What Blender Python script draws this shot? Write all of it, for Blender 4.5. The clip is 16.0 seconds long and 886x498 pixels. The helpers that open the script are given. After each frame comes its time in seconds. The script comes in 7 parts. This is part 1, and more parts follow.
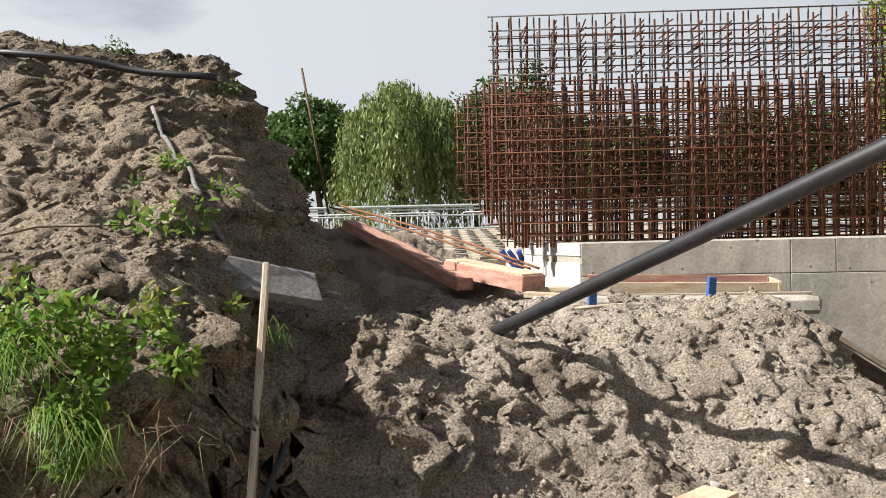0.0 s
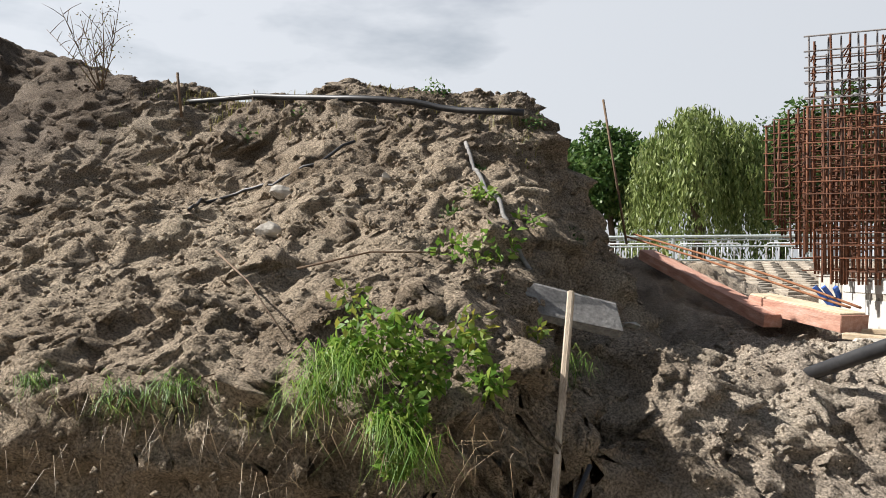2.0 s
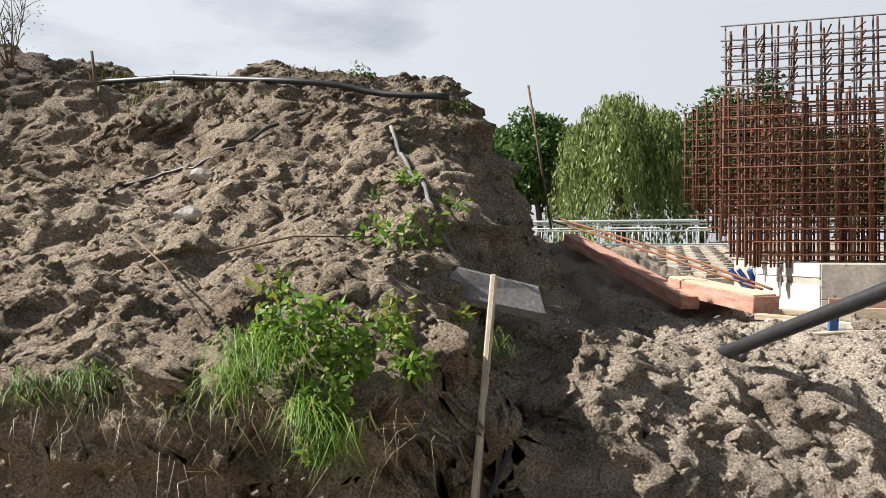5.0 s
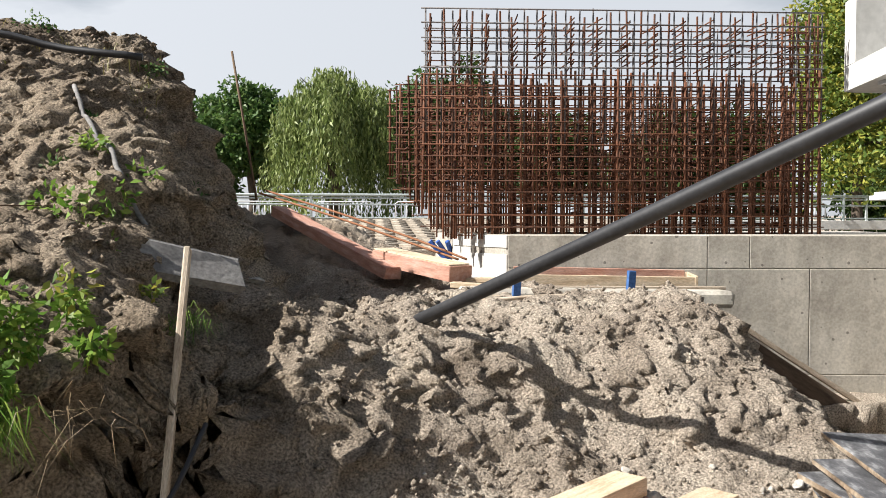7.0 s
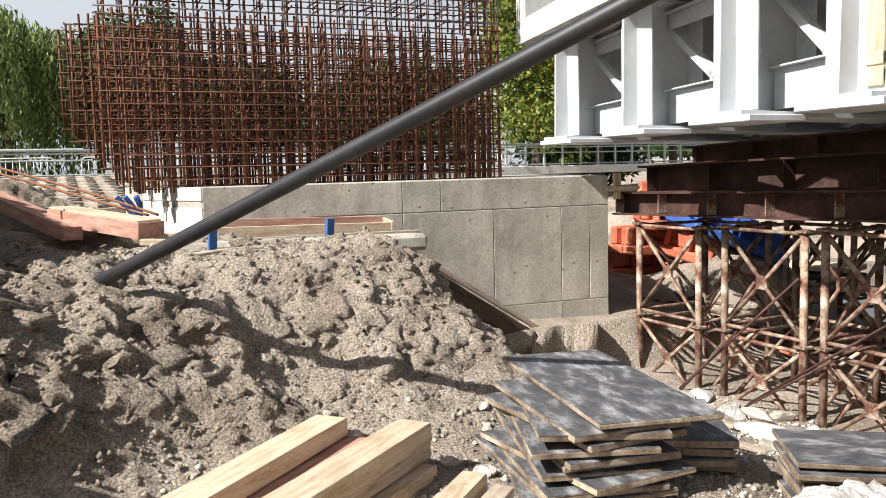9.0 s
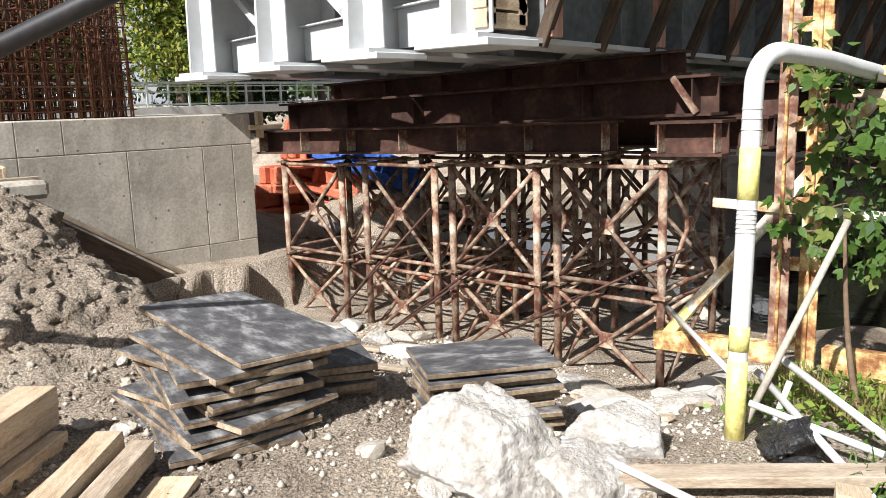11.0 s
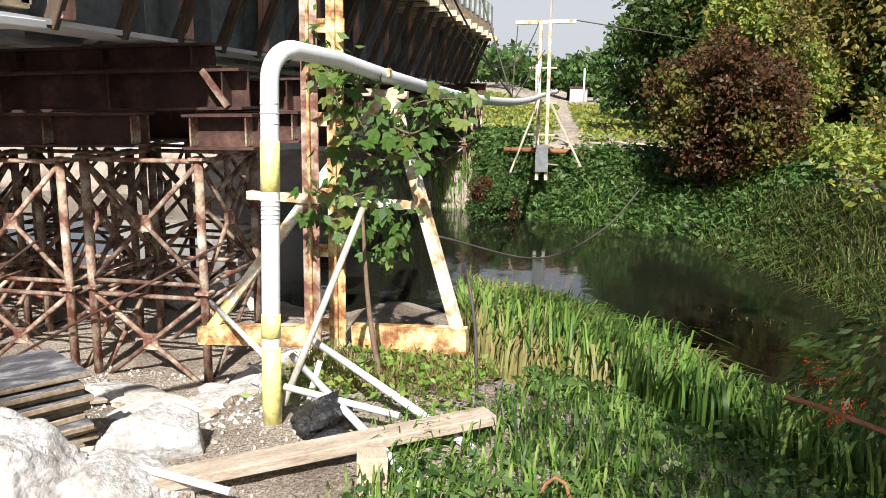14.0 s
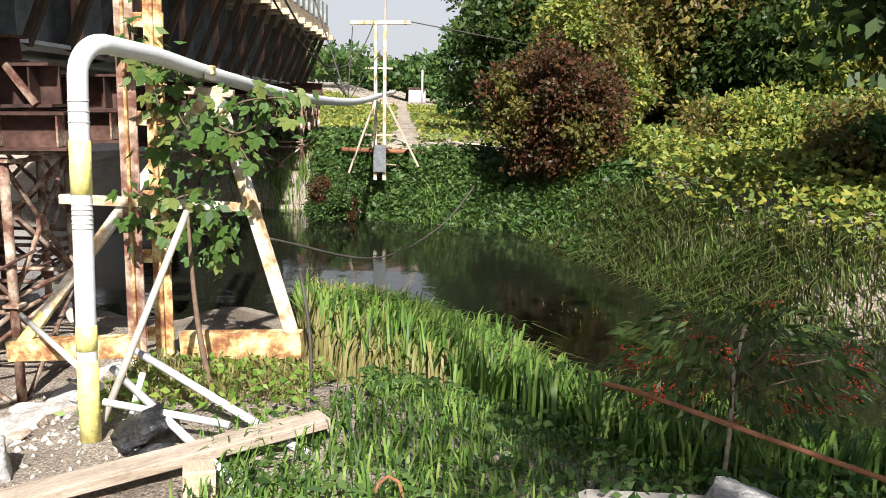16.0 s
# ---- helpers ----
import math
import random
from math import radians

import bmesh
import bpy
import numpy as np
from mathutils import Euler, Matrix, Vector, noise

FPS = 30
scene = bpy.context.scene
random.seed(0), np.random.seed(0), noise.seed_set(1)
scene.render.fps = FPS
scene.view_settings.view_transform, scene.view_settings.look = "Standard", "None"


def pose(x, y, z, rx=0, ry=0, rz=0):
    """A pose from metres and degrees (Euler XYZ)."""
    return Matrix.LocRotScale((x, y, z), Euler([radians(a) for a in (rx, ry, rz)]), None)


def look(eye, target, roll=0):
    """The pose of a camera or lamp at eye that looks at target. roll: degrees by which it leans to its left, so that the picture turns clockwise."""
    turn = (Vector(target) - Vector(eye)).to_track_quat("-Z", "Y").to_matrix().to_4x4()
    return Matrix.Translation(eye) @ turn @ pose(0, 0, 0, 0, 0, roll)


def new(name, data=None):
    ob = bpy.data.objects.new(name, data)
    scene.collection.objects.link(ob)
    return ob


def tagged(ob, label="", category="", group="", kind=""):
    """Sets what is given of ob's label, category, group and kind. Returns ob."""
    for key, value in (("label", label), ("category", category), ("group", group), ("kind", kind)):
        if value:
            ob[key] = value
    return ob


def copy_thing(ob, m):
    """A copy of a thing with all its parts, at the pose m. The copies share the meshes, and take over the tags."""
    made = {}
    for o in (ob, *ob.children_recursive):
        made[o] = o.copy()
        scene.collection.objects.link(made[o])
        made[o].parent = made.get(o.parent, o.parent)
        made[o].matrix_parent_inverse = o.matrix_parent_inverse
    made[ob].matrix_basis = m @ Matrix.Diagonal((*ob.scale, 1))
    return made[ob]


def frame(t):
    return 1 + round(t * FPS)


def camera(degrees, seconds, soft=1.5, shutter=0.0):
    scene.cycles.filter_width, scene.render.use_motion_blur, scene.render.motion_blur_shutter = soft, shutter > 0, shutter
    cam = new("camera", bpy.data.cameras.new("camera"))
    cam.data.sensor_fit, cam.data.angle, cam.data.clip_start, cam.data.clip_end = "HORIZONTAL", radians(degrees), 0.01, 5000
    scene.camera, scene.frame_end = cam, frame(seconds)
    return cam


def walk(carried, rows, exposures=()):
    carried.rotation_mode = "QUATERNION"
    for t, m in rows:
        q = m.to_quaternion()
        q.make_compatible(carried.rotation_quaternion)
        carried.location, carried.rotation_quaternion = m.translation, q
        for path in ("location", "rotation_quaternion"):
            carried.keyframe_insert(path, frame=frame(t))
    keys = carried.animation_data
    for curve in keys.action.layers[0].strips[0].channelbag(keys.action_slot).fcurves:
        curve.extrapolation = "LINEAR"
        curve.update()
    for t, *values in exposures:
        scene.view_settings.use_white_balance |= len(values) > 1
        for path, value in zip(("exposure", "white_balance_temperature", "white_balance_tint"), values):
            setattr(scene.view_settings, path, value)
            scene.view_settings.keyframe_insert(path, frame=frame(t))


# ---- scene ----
cam = camera(56.8, 16.0, soft=0.6)
METRES, EYE, TILT, LEAN, TURN = 0.78, 1.77, 0.0, 0.0, 0.0
ROWS = [
    (0.0, 0.0, 0.0, 0.0, -0.03, -1.12, 1.33),
    (0.5, -0.0108, -0.0407, 0.0043, 6.38, -0.57, 1.36),
    (1.0, -0.0336, -0.0979, 0.0133, 11.06, 0.48, 0.69),
    (1.5, -0.0638, -0.1328, 0.0169, 16.31, 1.06, 0.01),
    (2.0, -0.075, -0.136, 0.0143, 20.02, 1.04, -0.16),
    (2.5, -0.0782, -0.1437, 0.0172, 22.4, 1.19, -0.12),
    (3.0, -0.0808, -0.147, 0.0162, 22.65, 1.03, -0.26),
    (5.5, -0.0124, -0.1097, 0.0068, 10.71, -0.38, 0.05),
    (6.0, 0.0153, -0.1007, 0.0047, 5.42, -0.74, 0.04),
    (6.5, 0.0439, -0.088, 0.0006, 0.2, -1.2, 0.14),
    (7.0, 0.0674, -0.0759, -0.0075, -4.62, -1.85, -0.06),
    (7.5, 0.1033, -0.0615, -0.0122, -9.81, -2.43, 0.11),
    (8.0, 0.1384, -0.0446, -0.0186, -14.87, -2.96, 0.44),
    (10.5, 0.3317, -0.0611, -0.0947, -41.56, -10.06, 1.88),
    (11.0, 0.3652, -0.1007, -0.0907, -48.52, -10.17, 1.71),
    (11.5, 0.4028, -0.1334, -0.0931, -55.81, -10.46, 1.58),
    (12.0, 0.4311, -0.1599, -0.0937, -61.58, -10.53, 1.16),
    (12.5, 0.4468, -0.1888, -0.0917, -66.42, -10.54, 0.79),
    (13.0, 0.4663, -0.2175, -0.0919, -71.2, -10.62, 0.25),
    (13.5, 0.4759, -0.2469, -0.096, -75.32, -10.91, -0.02),
    (14.0, 0.4826, -0.2673, -0.1042, -78.6, -10.9, -0.45),
    (14.5, 0.4922, -0.2958, -0.1113, -81.77, -10.97, -0.75),
    (15.0, 0.503, -0.3145, -0.1099, -85.21, -10.63, -1.09),
    (15.5, 0.5082, -0.3391, -0.119, -87.82, -10.48, -1.07),
    (16.0, 0.5081, -0.3506, -0.1072, -89.56, -10.73, -1.08),
]
walk(cam, [(t, pose(0, 0, EYE, TILT, LEAN, TURN) @ pose(METRES * x, METRES * y, METRES * z, 90 + pitch, roll, yaw)) for t, x, y, z, yaw, pitch, roll in ROWS], [(0.0, 0.80, 6500, 10), (3.0, 0.80, 6450, 10), (7.0, 0.88, 6450, 10), (10.5, 0.74, 6400, 11), (16.0, 0.92, 6400, 13)])

# ---- light ----
SUN_YAW, SUN_EL = 98.0, 41.5   # yaw counter-clockwise from +y, elevation
world = bpy.data.worlds.new("sky")
scene.world = world
world.use_nodes = True
wn = world.node_tree
wbg = wn.nodes["Background"]
sky = wn.nodes.new("ShaderNodeTexSky")
sky.sky_type = "NISHITA"
sky.sun_disc = False
sky.sun_elevation = radians(SUN_EL)
sky.sun_rotation = radians(-SUN_YAW)
sky.air_density, sky.dust_density, sky.ozone_density = 1.2, 2.5, 1.0
# thin broken cloud over the blue
wtc = wn.nodes.new("ShaderNodeTexCoord")
wmap = wn.nodes.new("ShaderNodeMapping")
wmap.inputs["Scale"].default_value = (1.0, 1.0, 3.0)
wnz = wn.nodes.new("ShaderNodeTexNoise")
wnz.inputs["Scale"].default_value = 2.2
wnz.inputs["Detail"].default_value = 6.0
wnz.inputs["Roughness"].default_value = 0.55
wrp = wn.nodes.new("ShaderNodeValToRGB")
wrp.color_ramp.elements[0].position = 0.20
wrp.color_ramp.elements[0].color = (0.0, 0.0, 0.0, 1)
wrp.color_ramp.elements[1].position = 0.46
wrp.color_ramp.elements[1].color = (0.85, 0.85, 0.85, 1)
wmx = wn.nodes.new("ShaderNodeMix")
wmx.data_type = "RGBA"
wn.links.new(wtc.outputs["Generated"], wmap.inputs["Vector"])
wn.links.new(wmap.outputs["Vector"], wnz.inputs["Vector"])
wn.links.new(wnz.outputs["Fac"], wrp.inputs["Fac"])
wsep = wn.nodes.new("ShaderNodeSeparateXYZ")
wn.links.new(wtc.outputs["Generated"], wsep.inputs["Vector"])
wfade = wn.nodes.new("ShaderNodeMapRange")   # cloud thins out overhead
wfade.inputs["From Min"].default_value, wfade.inputs["From Max"].default_value = 0.30, 0.60
wfade.inputs["To Min"].default_value, wfade.inputs["To Max"].default_value = 1.0, 0.06
wn.links.new(wsep.outputs["Z"], wfade.inputs["Value"])
wmul = wn.nodes.new("ShaderNodeMath")
wmul.operation = "MULTIPLY"
wn.links.new(wrp.outputs["Color"], wmul.inputs[0])
wn.links.new(wfade.outputs["Result"], wmul.inputs[1])
wn.links.new(wmul.outputs[0], wmx.inputs["Factor"])
wn.links.new(sky.outputs["Color"], wmx.inputs["A"])
wdot = wn.nodes.new("ShaderNodeVectorMath")    # thin cloud glows towards the sun
wdot.operation = "DOT_PRODUCT"
wdot.inputs[1].default_value = (-math.sin(radians(SUN_YAW)), math.cos(radians(SUN_YAW)), 0.35)
wn.links.new(wtc.outputs["Generated"], wdot.inputs[0])
wglow = wn.nodes.new("ShaderNodeMapRange")
wglow.inputs["From Min"].default_value, wglow.inputs["From Max"].default_value = -0.9, 1.0
wglow.inputs["To Min"].default_value, wglow.inputs["To Max"].default_value = 0.72, 0.95
wn.links.new(wdot.outputs["Value"], wglow.inputs["Value"])
wcol = wn.nodes.new("ShaderNodeVectorMath")
wcol.operation = "SCALE"
wcol.inputs[0].default_value = (13.5, 14.0, 14.8)
wn.links.new(wglow.outputs["Result"], wcol.inputs["Scale"])
wn.links.new(wcol.outputs["Vector"], wmx.inputs["B"])
wn.links.new(wmx.outputs["Result"], wbg.inputs["Color"])
wbg.inputs["Strength"].default_value = 0.041

sun_data = bpy.data.lights.new("sun", "SUN")
sun_data.energy, sun_data.angle, sun_data.color = 5.0, radians(0.6), (1.0, 0.965, 0.91)
sun = new("sun", sun_data)
SUN_DIR = Vector((-math.sin(radians(SUN_YAW)) * math.cos(radians(SUN_EL)), math.cos(radians(SUN_YAW)) * math.cos(radians(SUN_EL)), math.sin(radians(SUN_EL))))
sun.matrix_world = look(SUN_DIR * 50, (0, 0, 0))

# ---- materials ----
MATS = {}


def nodes_of(name):
    m = bpy.data.materials.new(name)
    m.use_nodes = True
    return m, m.node_tree, m.node_tree.nodes["Principled BSDF"]


def surface(name, ramp, scale=6.0, rough=0.85, metal=0.0, bump=0.3, bump_scale=None, fine=None, spread=0.0, coords="Object", dist=0.02, spec=0.4, detail=8.0, squash=(1, 1, 1), mottle=0.25):
    """A weathered surface: colours of a ramp over coarse noise, mottled by fine noise, varied object by object, with relief."""
    m, t, b = nodes_of(name)
    tc = t.nodes.new("ShaderNodeTexCoord")
    mp = t.nodes.new("ShaderNodeMapping")
    mp.inputs["Scale"].default_value = squash
    t.links.new(tc.outputs[coords], mp.inputs["Vector"])
    vec = mp.outputs["Vector"]
    n1 = t.nodes.new("ShaderNodeTexNoise")
    n1.inputs["Scale"].default_value = scale
    n1.inputs["Detail"].default_value = detail
    n1.inputs["Roughness"].default_value = 0.62
    t.links.new(vec, n1.inputs["Vector"])
    cr = t.nodes.new("ShaderNodeValToRGB")
    e = cr.color_ramp.elements
    lo, hi = 0.32, 0.68
    for i, c in enumerate(ramp):
        p = lo + (hi - lo) * i / max(1, len(ramp) - 1)
        el = e[i] if i < 2 else e.new(p)
        el.position = p
        el.color = (*c, 1)
    if len(ramp) > 2:
        pts = sorted(((lo + (hi - lo) * i / (len(ramp) - 1)), c) for i, c in enumerate(ramp))
        for el, (p, c) in zip(e, pts):
            el.position = p
        for el, (p, c) in zip(e, pts):
            el.color = (*c, 1)
    t.links.new(n1.outputs["Fac"], cr.inputs["Fac"])
    n2 = t.nodes.new("ShaderNodeTexNoise")
    n2.inputs["Scale"].default_value = fine or scale * 9
    n2.inputs["Detail"].default_value = 4.0
    t.links.new(vec, n2.inputs["Vector"])
    mr = t.nodes.new("ShaderNodeMapRange")
    mr.inputs["From Min"].default_value, mr.inputs["From Max"].default_value = 0.3, 0.7
    mr.inputs["To Min"].default_value, mr.inputs["To Max"].default_value = 1 - mottle * 1.1, 1 + mottle * 0.9
    t.links.new(n2.outputs["Fac"], mr.inputs["Value"])
    hs = t.nodes.new("ShaderNodeHueSaturation")
    t.links.new(cr.outputs["Color"], hs.inputs["Color"])
    last = mr.outputs["Result"]
    if spread:
        oi = t.nodes.new("ShaderNodeObjectInfo")
        m2 = t.nodes.new("ShaderNodeMapRange")
        m2.inputs["To Min"].default_value, m2.inputs["To Max"].default_value = 1 - spread, 1 + spread
        t.links.new(oi.outputs["Random"], m2.inputs["Value"])
        mu = t.nodes.new("ShaderNodeMath")
        mu.operation = "MULTIPLY"
        t.links.new(last, mu.inputs[0])
        t.links.new(m2.outputs["Result"], mu.inputs[1])
        last = mu.outputs[0]
    t.links.new(last, hs.inputs["Value"])
    t.links.new(hs.outputs["Color"], b.inputs["Base Color"])
    b.inputs["Roughness"].default_value = rough
    b.inputs["Metallic"].default_value = metal
    b.inputs["Specular IOR Level"].default_value = spec
    if bump:
        n3 = t.nodes.new("ShaderNodeTexNoise")
        n3.inputs["Scale"].default_value = bump_scale or scale * 5
        n3.inputs["Detail"].default_value = 7.0
        n3.inputs["Roughness"].default_value = 0.65
        t.links.new(vec, n3.inputs["Vector"])
        bp = t.nodes.new("ShaderNodeBump")
        bp.inputs["Strength"].default_value = bump
        bp.inputs["Distance"].default_value = dist
        t.links.new(n3.outputs["Fac"], bp.inputs["Height"])
        t.links.new(bp.outputs["Normal"], b.inputs["Normal"])
    MATS[name] = m
    return m


def leaf_mat(name, ramp, rough=0.5, trans=0.35):
    """Leaves: colour varied leaf by leaf, with light coming through."""
    m, t, b = nodes_of(name)
    ge = t.nodes.new("ShaderNodeNewGeometry")
    cr = t.nodes.new("ShaderNodeValToRGB")
    e = cr.color_ramp.elements
    for i in range(2, len(ramp)):
        e.new(i / (len(ramp) - 1))
    for i, c in enumerate(ramp):
        e[i].position = i / max(1, len(ramp) - 1)
    for i, c in enumerate(ramp):
        e[i].color = (*c, 1)
    t.links.new(ge.outputs["Random Per Island"], cr.inputs["Fac"])
    t.links.new(cr.outputs["Color"], b.inputs["Base Color"])
    b.inputs["Roughness"].default_value = rough
    b.inputs["Specular IOR Level"].default_value = 0.35
    tr = t.nodes.new("ShaderNodeBsdfTranslucent")
    t.links.new(cr.outputs["Color"], tr.inputs["Color"])
    mx = t.nodes.new("ShaderNodeMixShader")
    mx.inputs["Fac"].default_value = trans
    t.links.new(b.outputs["BSDF"], mx.inputs[1])
    t.links.new(tr.outputs["BSDF"], mx.inputs[2])
    t.links.new(mx.outputs["Shader"], t.nodes["Material Output"].inputs["Surface"])
    MATS[name] = m
    return m


SAND = surface("sand", [(0.25, 0.202, 0.155), (0.46, 0.388, 0.312), (0.57, 0.495, 0.402)], scale=1.3, rough=0.97, bump=1.0, bump_scale=36, fine=70, dist=0.062, spec=0.1, mottle=0.55)


def tint_by_place(m):
    """The old spoil bank is tinted darker and browner; the freshly dug sand is pale."""
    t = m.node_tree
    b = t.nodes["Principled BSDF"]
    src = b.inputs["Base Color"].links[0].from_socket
    tc = t.nodes.new("ShaderNodeTexCoord")
    sep = t.nodes.new("ShaderNodeSeparateXYZ")
    t.links.new(tc.outputs["Object"], sep.inputs["Vector"])
    nz = t.nodes.new("ShaderNodeTexNoise")
    nz.inputs["Scale"].default_value = 1.6
    nz.inputs["Detail"].default_value = 6.0
    t.links.new(tc.outputs["Object"], nz.inputs["Vector"])
    ad = t.nodes.new("ShaderNodeMath")
    ad.operation = "MULTIPLY_ADD"
    ad.inputs[1].default_value = 2.4
    t.links.new(nz.outputs["Fac"], ad.inputs[0])
    t.links.new(sep.outputs["X"], ad.inputs[2])
    mr = t.nodes.new("ShaderNodeMapRange")
    mr.inputs["From Min"].default_value, mr.inputs["From Max"].default_value = 0.3, 1.6
    t.links.new(ad.outputs[0], mr.inputs["Value"])
    mx = t.nodes.new("ShaderNodeMix")
    mx.data_type, mx.blend_type = "RGBA", "MULTIPLY"
    mx.inputs["Factor"].default_value = 1.0
    tint = t.nodes.new("ShaderNodeMix")
    tint.data_type = "RGBA"
    tint.inputs["A"].default_value = (0.79, 0.755, 0.695, 1)
    tint.inputs["B"].default_value = (1.0, 1.0, 1.0, 1)
    t.links.new(mr.outputs["Result"], tint.inputs["Factor"])
    t.links.new(src, mx.inputs["A"])
    # a darker tint again, high along the crest and over the heap behind it
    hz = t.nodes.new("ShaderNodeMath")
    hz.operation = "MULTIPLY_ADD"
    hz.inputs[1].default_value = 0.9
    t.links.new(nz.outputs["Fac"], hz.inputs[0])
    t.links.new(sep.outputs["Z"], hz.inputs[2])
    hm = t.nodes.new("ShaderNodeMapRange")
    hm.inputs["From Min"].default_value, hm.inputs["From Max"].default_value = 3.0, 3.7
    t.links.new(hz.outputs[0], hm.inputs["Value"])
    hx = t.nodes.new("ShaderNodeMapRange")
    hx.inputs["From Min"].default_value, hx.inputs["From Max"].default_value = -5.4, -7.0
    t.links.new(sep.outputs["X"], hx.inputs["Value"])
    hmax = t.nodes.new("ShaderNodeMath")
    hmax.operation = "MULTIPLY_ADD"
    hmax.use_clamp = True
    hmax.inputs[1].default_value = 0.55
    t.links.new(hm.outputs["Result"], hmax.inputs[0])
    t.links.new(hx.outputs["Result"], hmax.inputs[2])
    dark_tint = t.nodes.new("ShaderNodeMix")
    dark_tint.data_type = "RGBA"
    dark_tint.inputs["B"].default_value = (0.42, 0.40, 0.39, 1)
    t.links.new(hmax.outputs[0], dark_tint.inputs["Factor"])
    t.links.new(tint.outputs["Result"], dark_tint.inputs["A"])
    t.links.new(dark_tint.outputs["Result"], mx.inputs["B"])
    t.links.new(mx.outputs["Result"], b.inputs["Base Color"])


tint_by_place(SAND)
CONCRETE = surface("concrete", [(0.33, 0.30, 0.255), (0.49, 0.455, 0.39), (0.55, 0.515, 0.45)], scale=1.7, rough=0.9, bump=0.25, bump_scale=22, fine=42, dist=0.008, spec=0.25, mottle=0.17)


def pitted(m, cell=9.0):
    """Air holes and thin stains in cast concrete."""
    t = m.node_tree
    b = t.nodes["Principled BSDF"]
    src = b.inputs["Base Color"].links[0].from_socket
    tc = t.nodes.new("ShaderNodeTexCoord")
    vo = t.nodes.new("ShaderNodeTexVoronoi")
    vo.inputs["Scale"].default_value = cell
    t.links.new(tc.outputs["Object"], vo.inputs["Vector"])
    nz = t.nodes.new("ShaderNodeTexNoise")
    nz.inputs["Scale"].default_value = 2.6
    nz.inputs["Detail"].default_value = 5.0
    t.links.new(tc.outputs["Object"], nz.inputs["Vector"])
    size = t.nodes.new("ShaderNodeMapRange")   # holes swarm in patches
    size.inputs["From Min"].default_value, size.inputs["From Max"].default_value = 0.42, 0.68
    size.inputs["To Min"].default_value, size.inputs["To Max"].default_value = 0.02, 0.20
    t.links.new(nz.outputs["Fac"], size.inputs["Value"])
    hole = t.nodes.new("ShaderNodeMath")
    hole.operation = "LESS_THAN"
    t.links.new(vo.outputs["Distance"], hole.inputs[0])
    t.links.new(size.outputs["Result"], hole.inputs[1])
    mp = t.nodes.new("ShaderNodeMapping")
    mp.inputs["Scale"].default_value = (2.5, 2.5, 0.5)
    t.links.new(tc.outputs["Object"], mp.inputs["Vector"])
    st = t.nodes.new("ShaderNodeTexNoise")
    st.inputs["Scale"].default_value = 1.6
    st.inputs["Detail"].default_value = 8.0
    t.links.new(mp.outputs["Vector"], st.inputs["Vector"])
    sr = t.nodes.new("ShaderNodeMapRange")
    sr.inputs["From Min"].default_value, sr.inputs["From Max"].default_value = 0.35, 0.62
    sr.inputs["To Min"].default_value, sr.inputs["To Max"].default_value = 0.74, 1.06
    t.links.new(st.outputs["Fac"], sr.inputs["Value"])
    hd = t.nodes.new("ShaderNodeMath")
    hd.operation = "MULTIPLY_ADD"
    hd.inputs[1].default_value = -0.55
    hd.inputs[2].default_value = 1.0
    t.links.new(hole.outputs[0], hd.inputs[0])
    mu = t.nodes.new("ShaderNodeMath")
    mu.operation = "MULTIPLY"
    t.links.new(sr.outputs["Result"], mu.inputs[0])
    t.links.new(hd.outputs[0], mu.inputs[1])
    hs = t.nodes.new("ShaderNodeHueSaturation")
    t.links.new(src, hs.inputs["Color"])
    t.links.new(mu.outputs[0], hs.inputs["Value"])
    t.links.new(hs.outputs["Color"], b.inputs["Base Color"])


pitted(CONCRETE)
# Colour darkened for the half-shadow on the bank's slab; the thin hose shares it.
DARK_CONCRETE = surface("dark_concrete", [(0.13, 0.125, 0.12), (0.22, 0.21, 0.20), (0.27, 0.26, 0.245)], scale=5, rough=0.95, bump=0.5, bump_scale=30, dist=0.01)
# Overhang's shade put into the near girder's colour; plain grey on the far pole.
GREY_SHADE_STEEL = surface("grey_shade_steel", [(0.13, 0.14, 0.145), (0.20, 0.215, 0.22)], scale=1.5, rough=0.6, bump=0.08, dist=0.004)
CONCRETE_PALE = surface("pale_concrete", [(0.50, 0.49, 0.46), (0.60, 0.59, 0.56)], scale=1.5, rough=0.9, bump=0.12, bump_scale=30, dist=0.008, spec=0.25, mottle=0.1)
RUST_BAR = surface("rusty_bar", [(0.05, 0.024, 0.017), (0.14, 0.052, 0.024), (0.10, 0.062, 0.046)], scale=9, rough=0.85, bump=0.4, bump_scale=120, spread=0.35, dist=0.003)
GREY_BAR = surface("grey_bar", [(0.10, 0.095, 0.10), (0.16, 0.14, 0.13)], scale=9, rough=0.7, bump=0.3, spread=0.25, bump_scale=120, dist=0.003)
STEEL_BROWN = surface("brown_steel", [(0.028, 0.015, 0.012), (0.062, 0.028, 0.02), (0.12, 0.062, 0.045)], scale=3, rough=0.75, bump=0.3, spread=0.2, bump_scale=45, dist=0.004)
STEEL_PATCHY = surface("flaking_paint_steel", [(0.075, 0.028, 0.018), (0.14, 0.062, 0.042), (0.31, 0.23, 0.165), (0.50, 0.43, 0.34)], scale=5, rough=0.75, bump=0.4, bump_scale=60, spread=0.3, dist=0.004)
WHITE_STEEL = surface("white_primed_steel", [(0.50, 0.52, 0.535), (0.60, 0.62, 0.635)], scale=1.2, mottle=0.05, rough=0.45, bump=0.06, spec=0.5, dist=0.004)
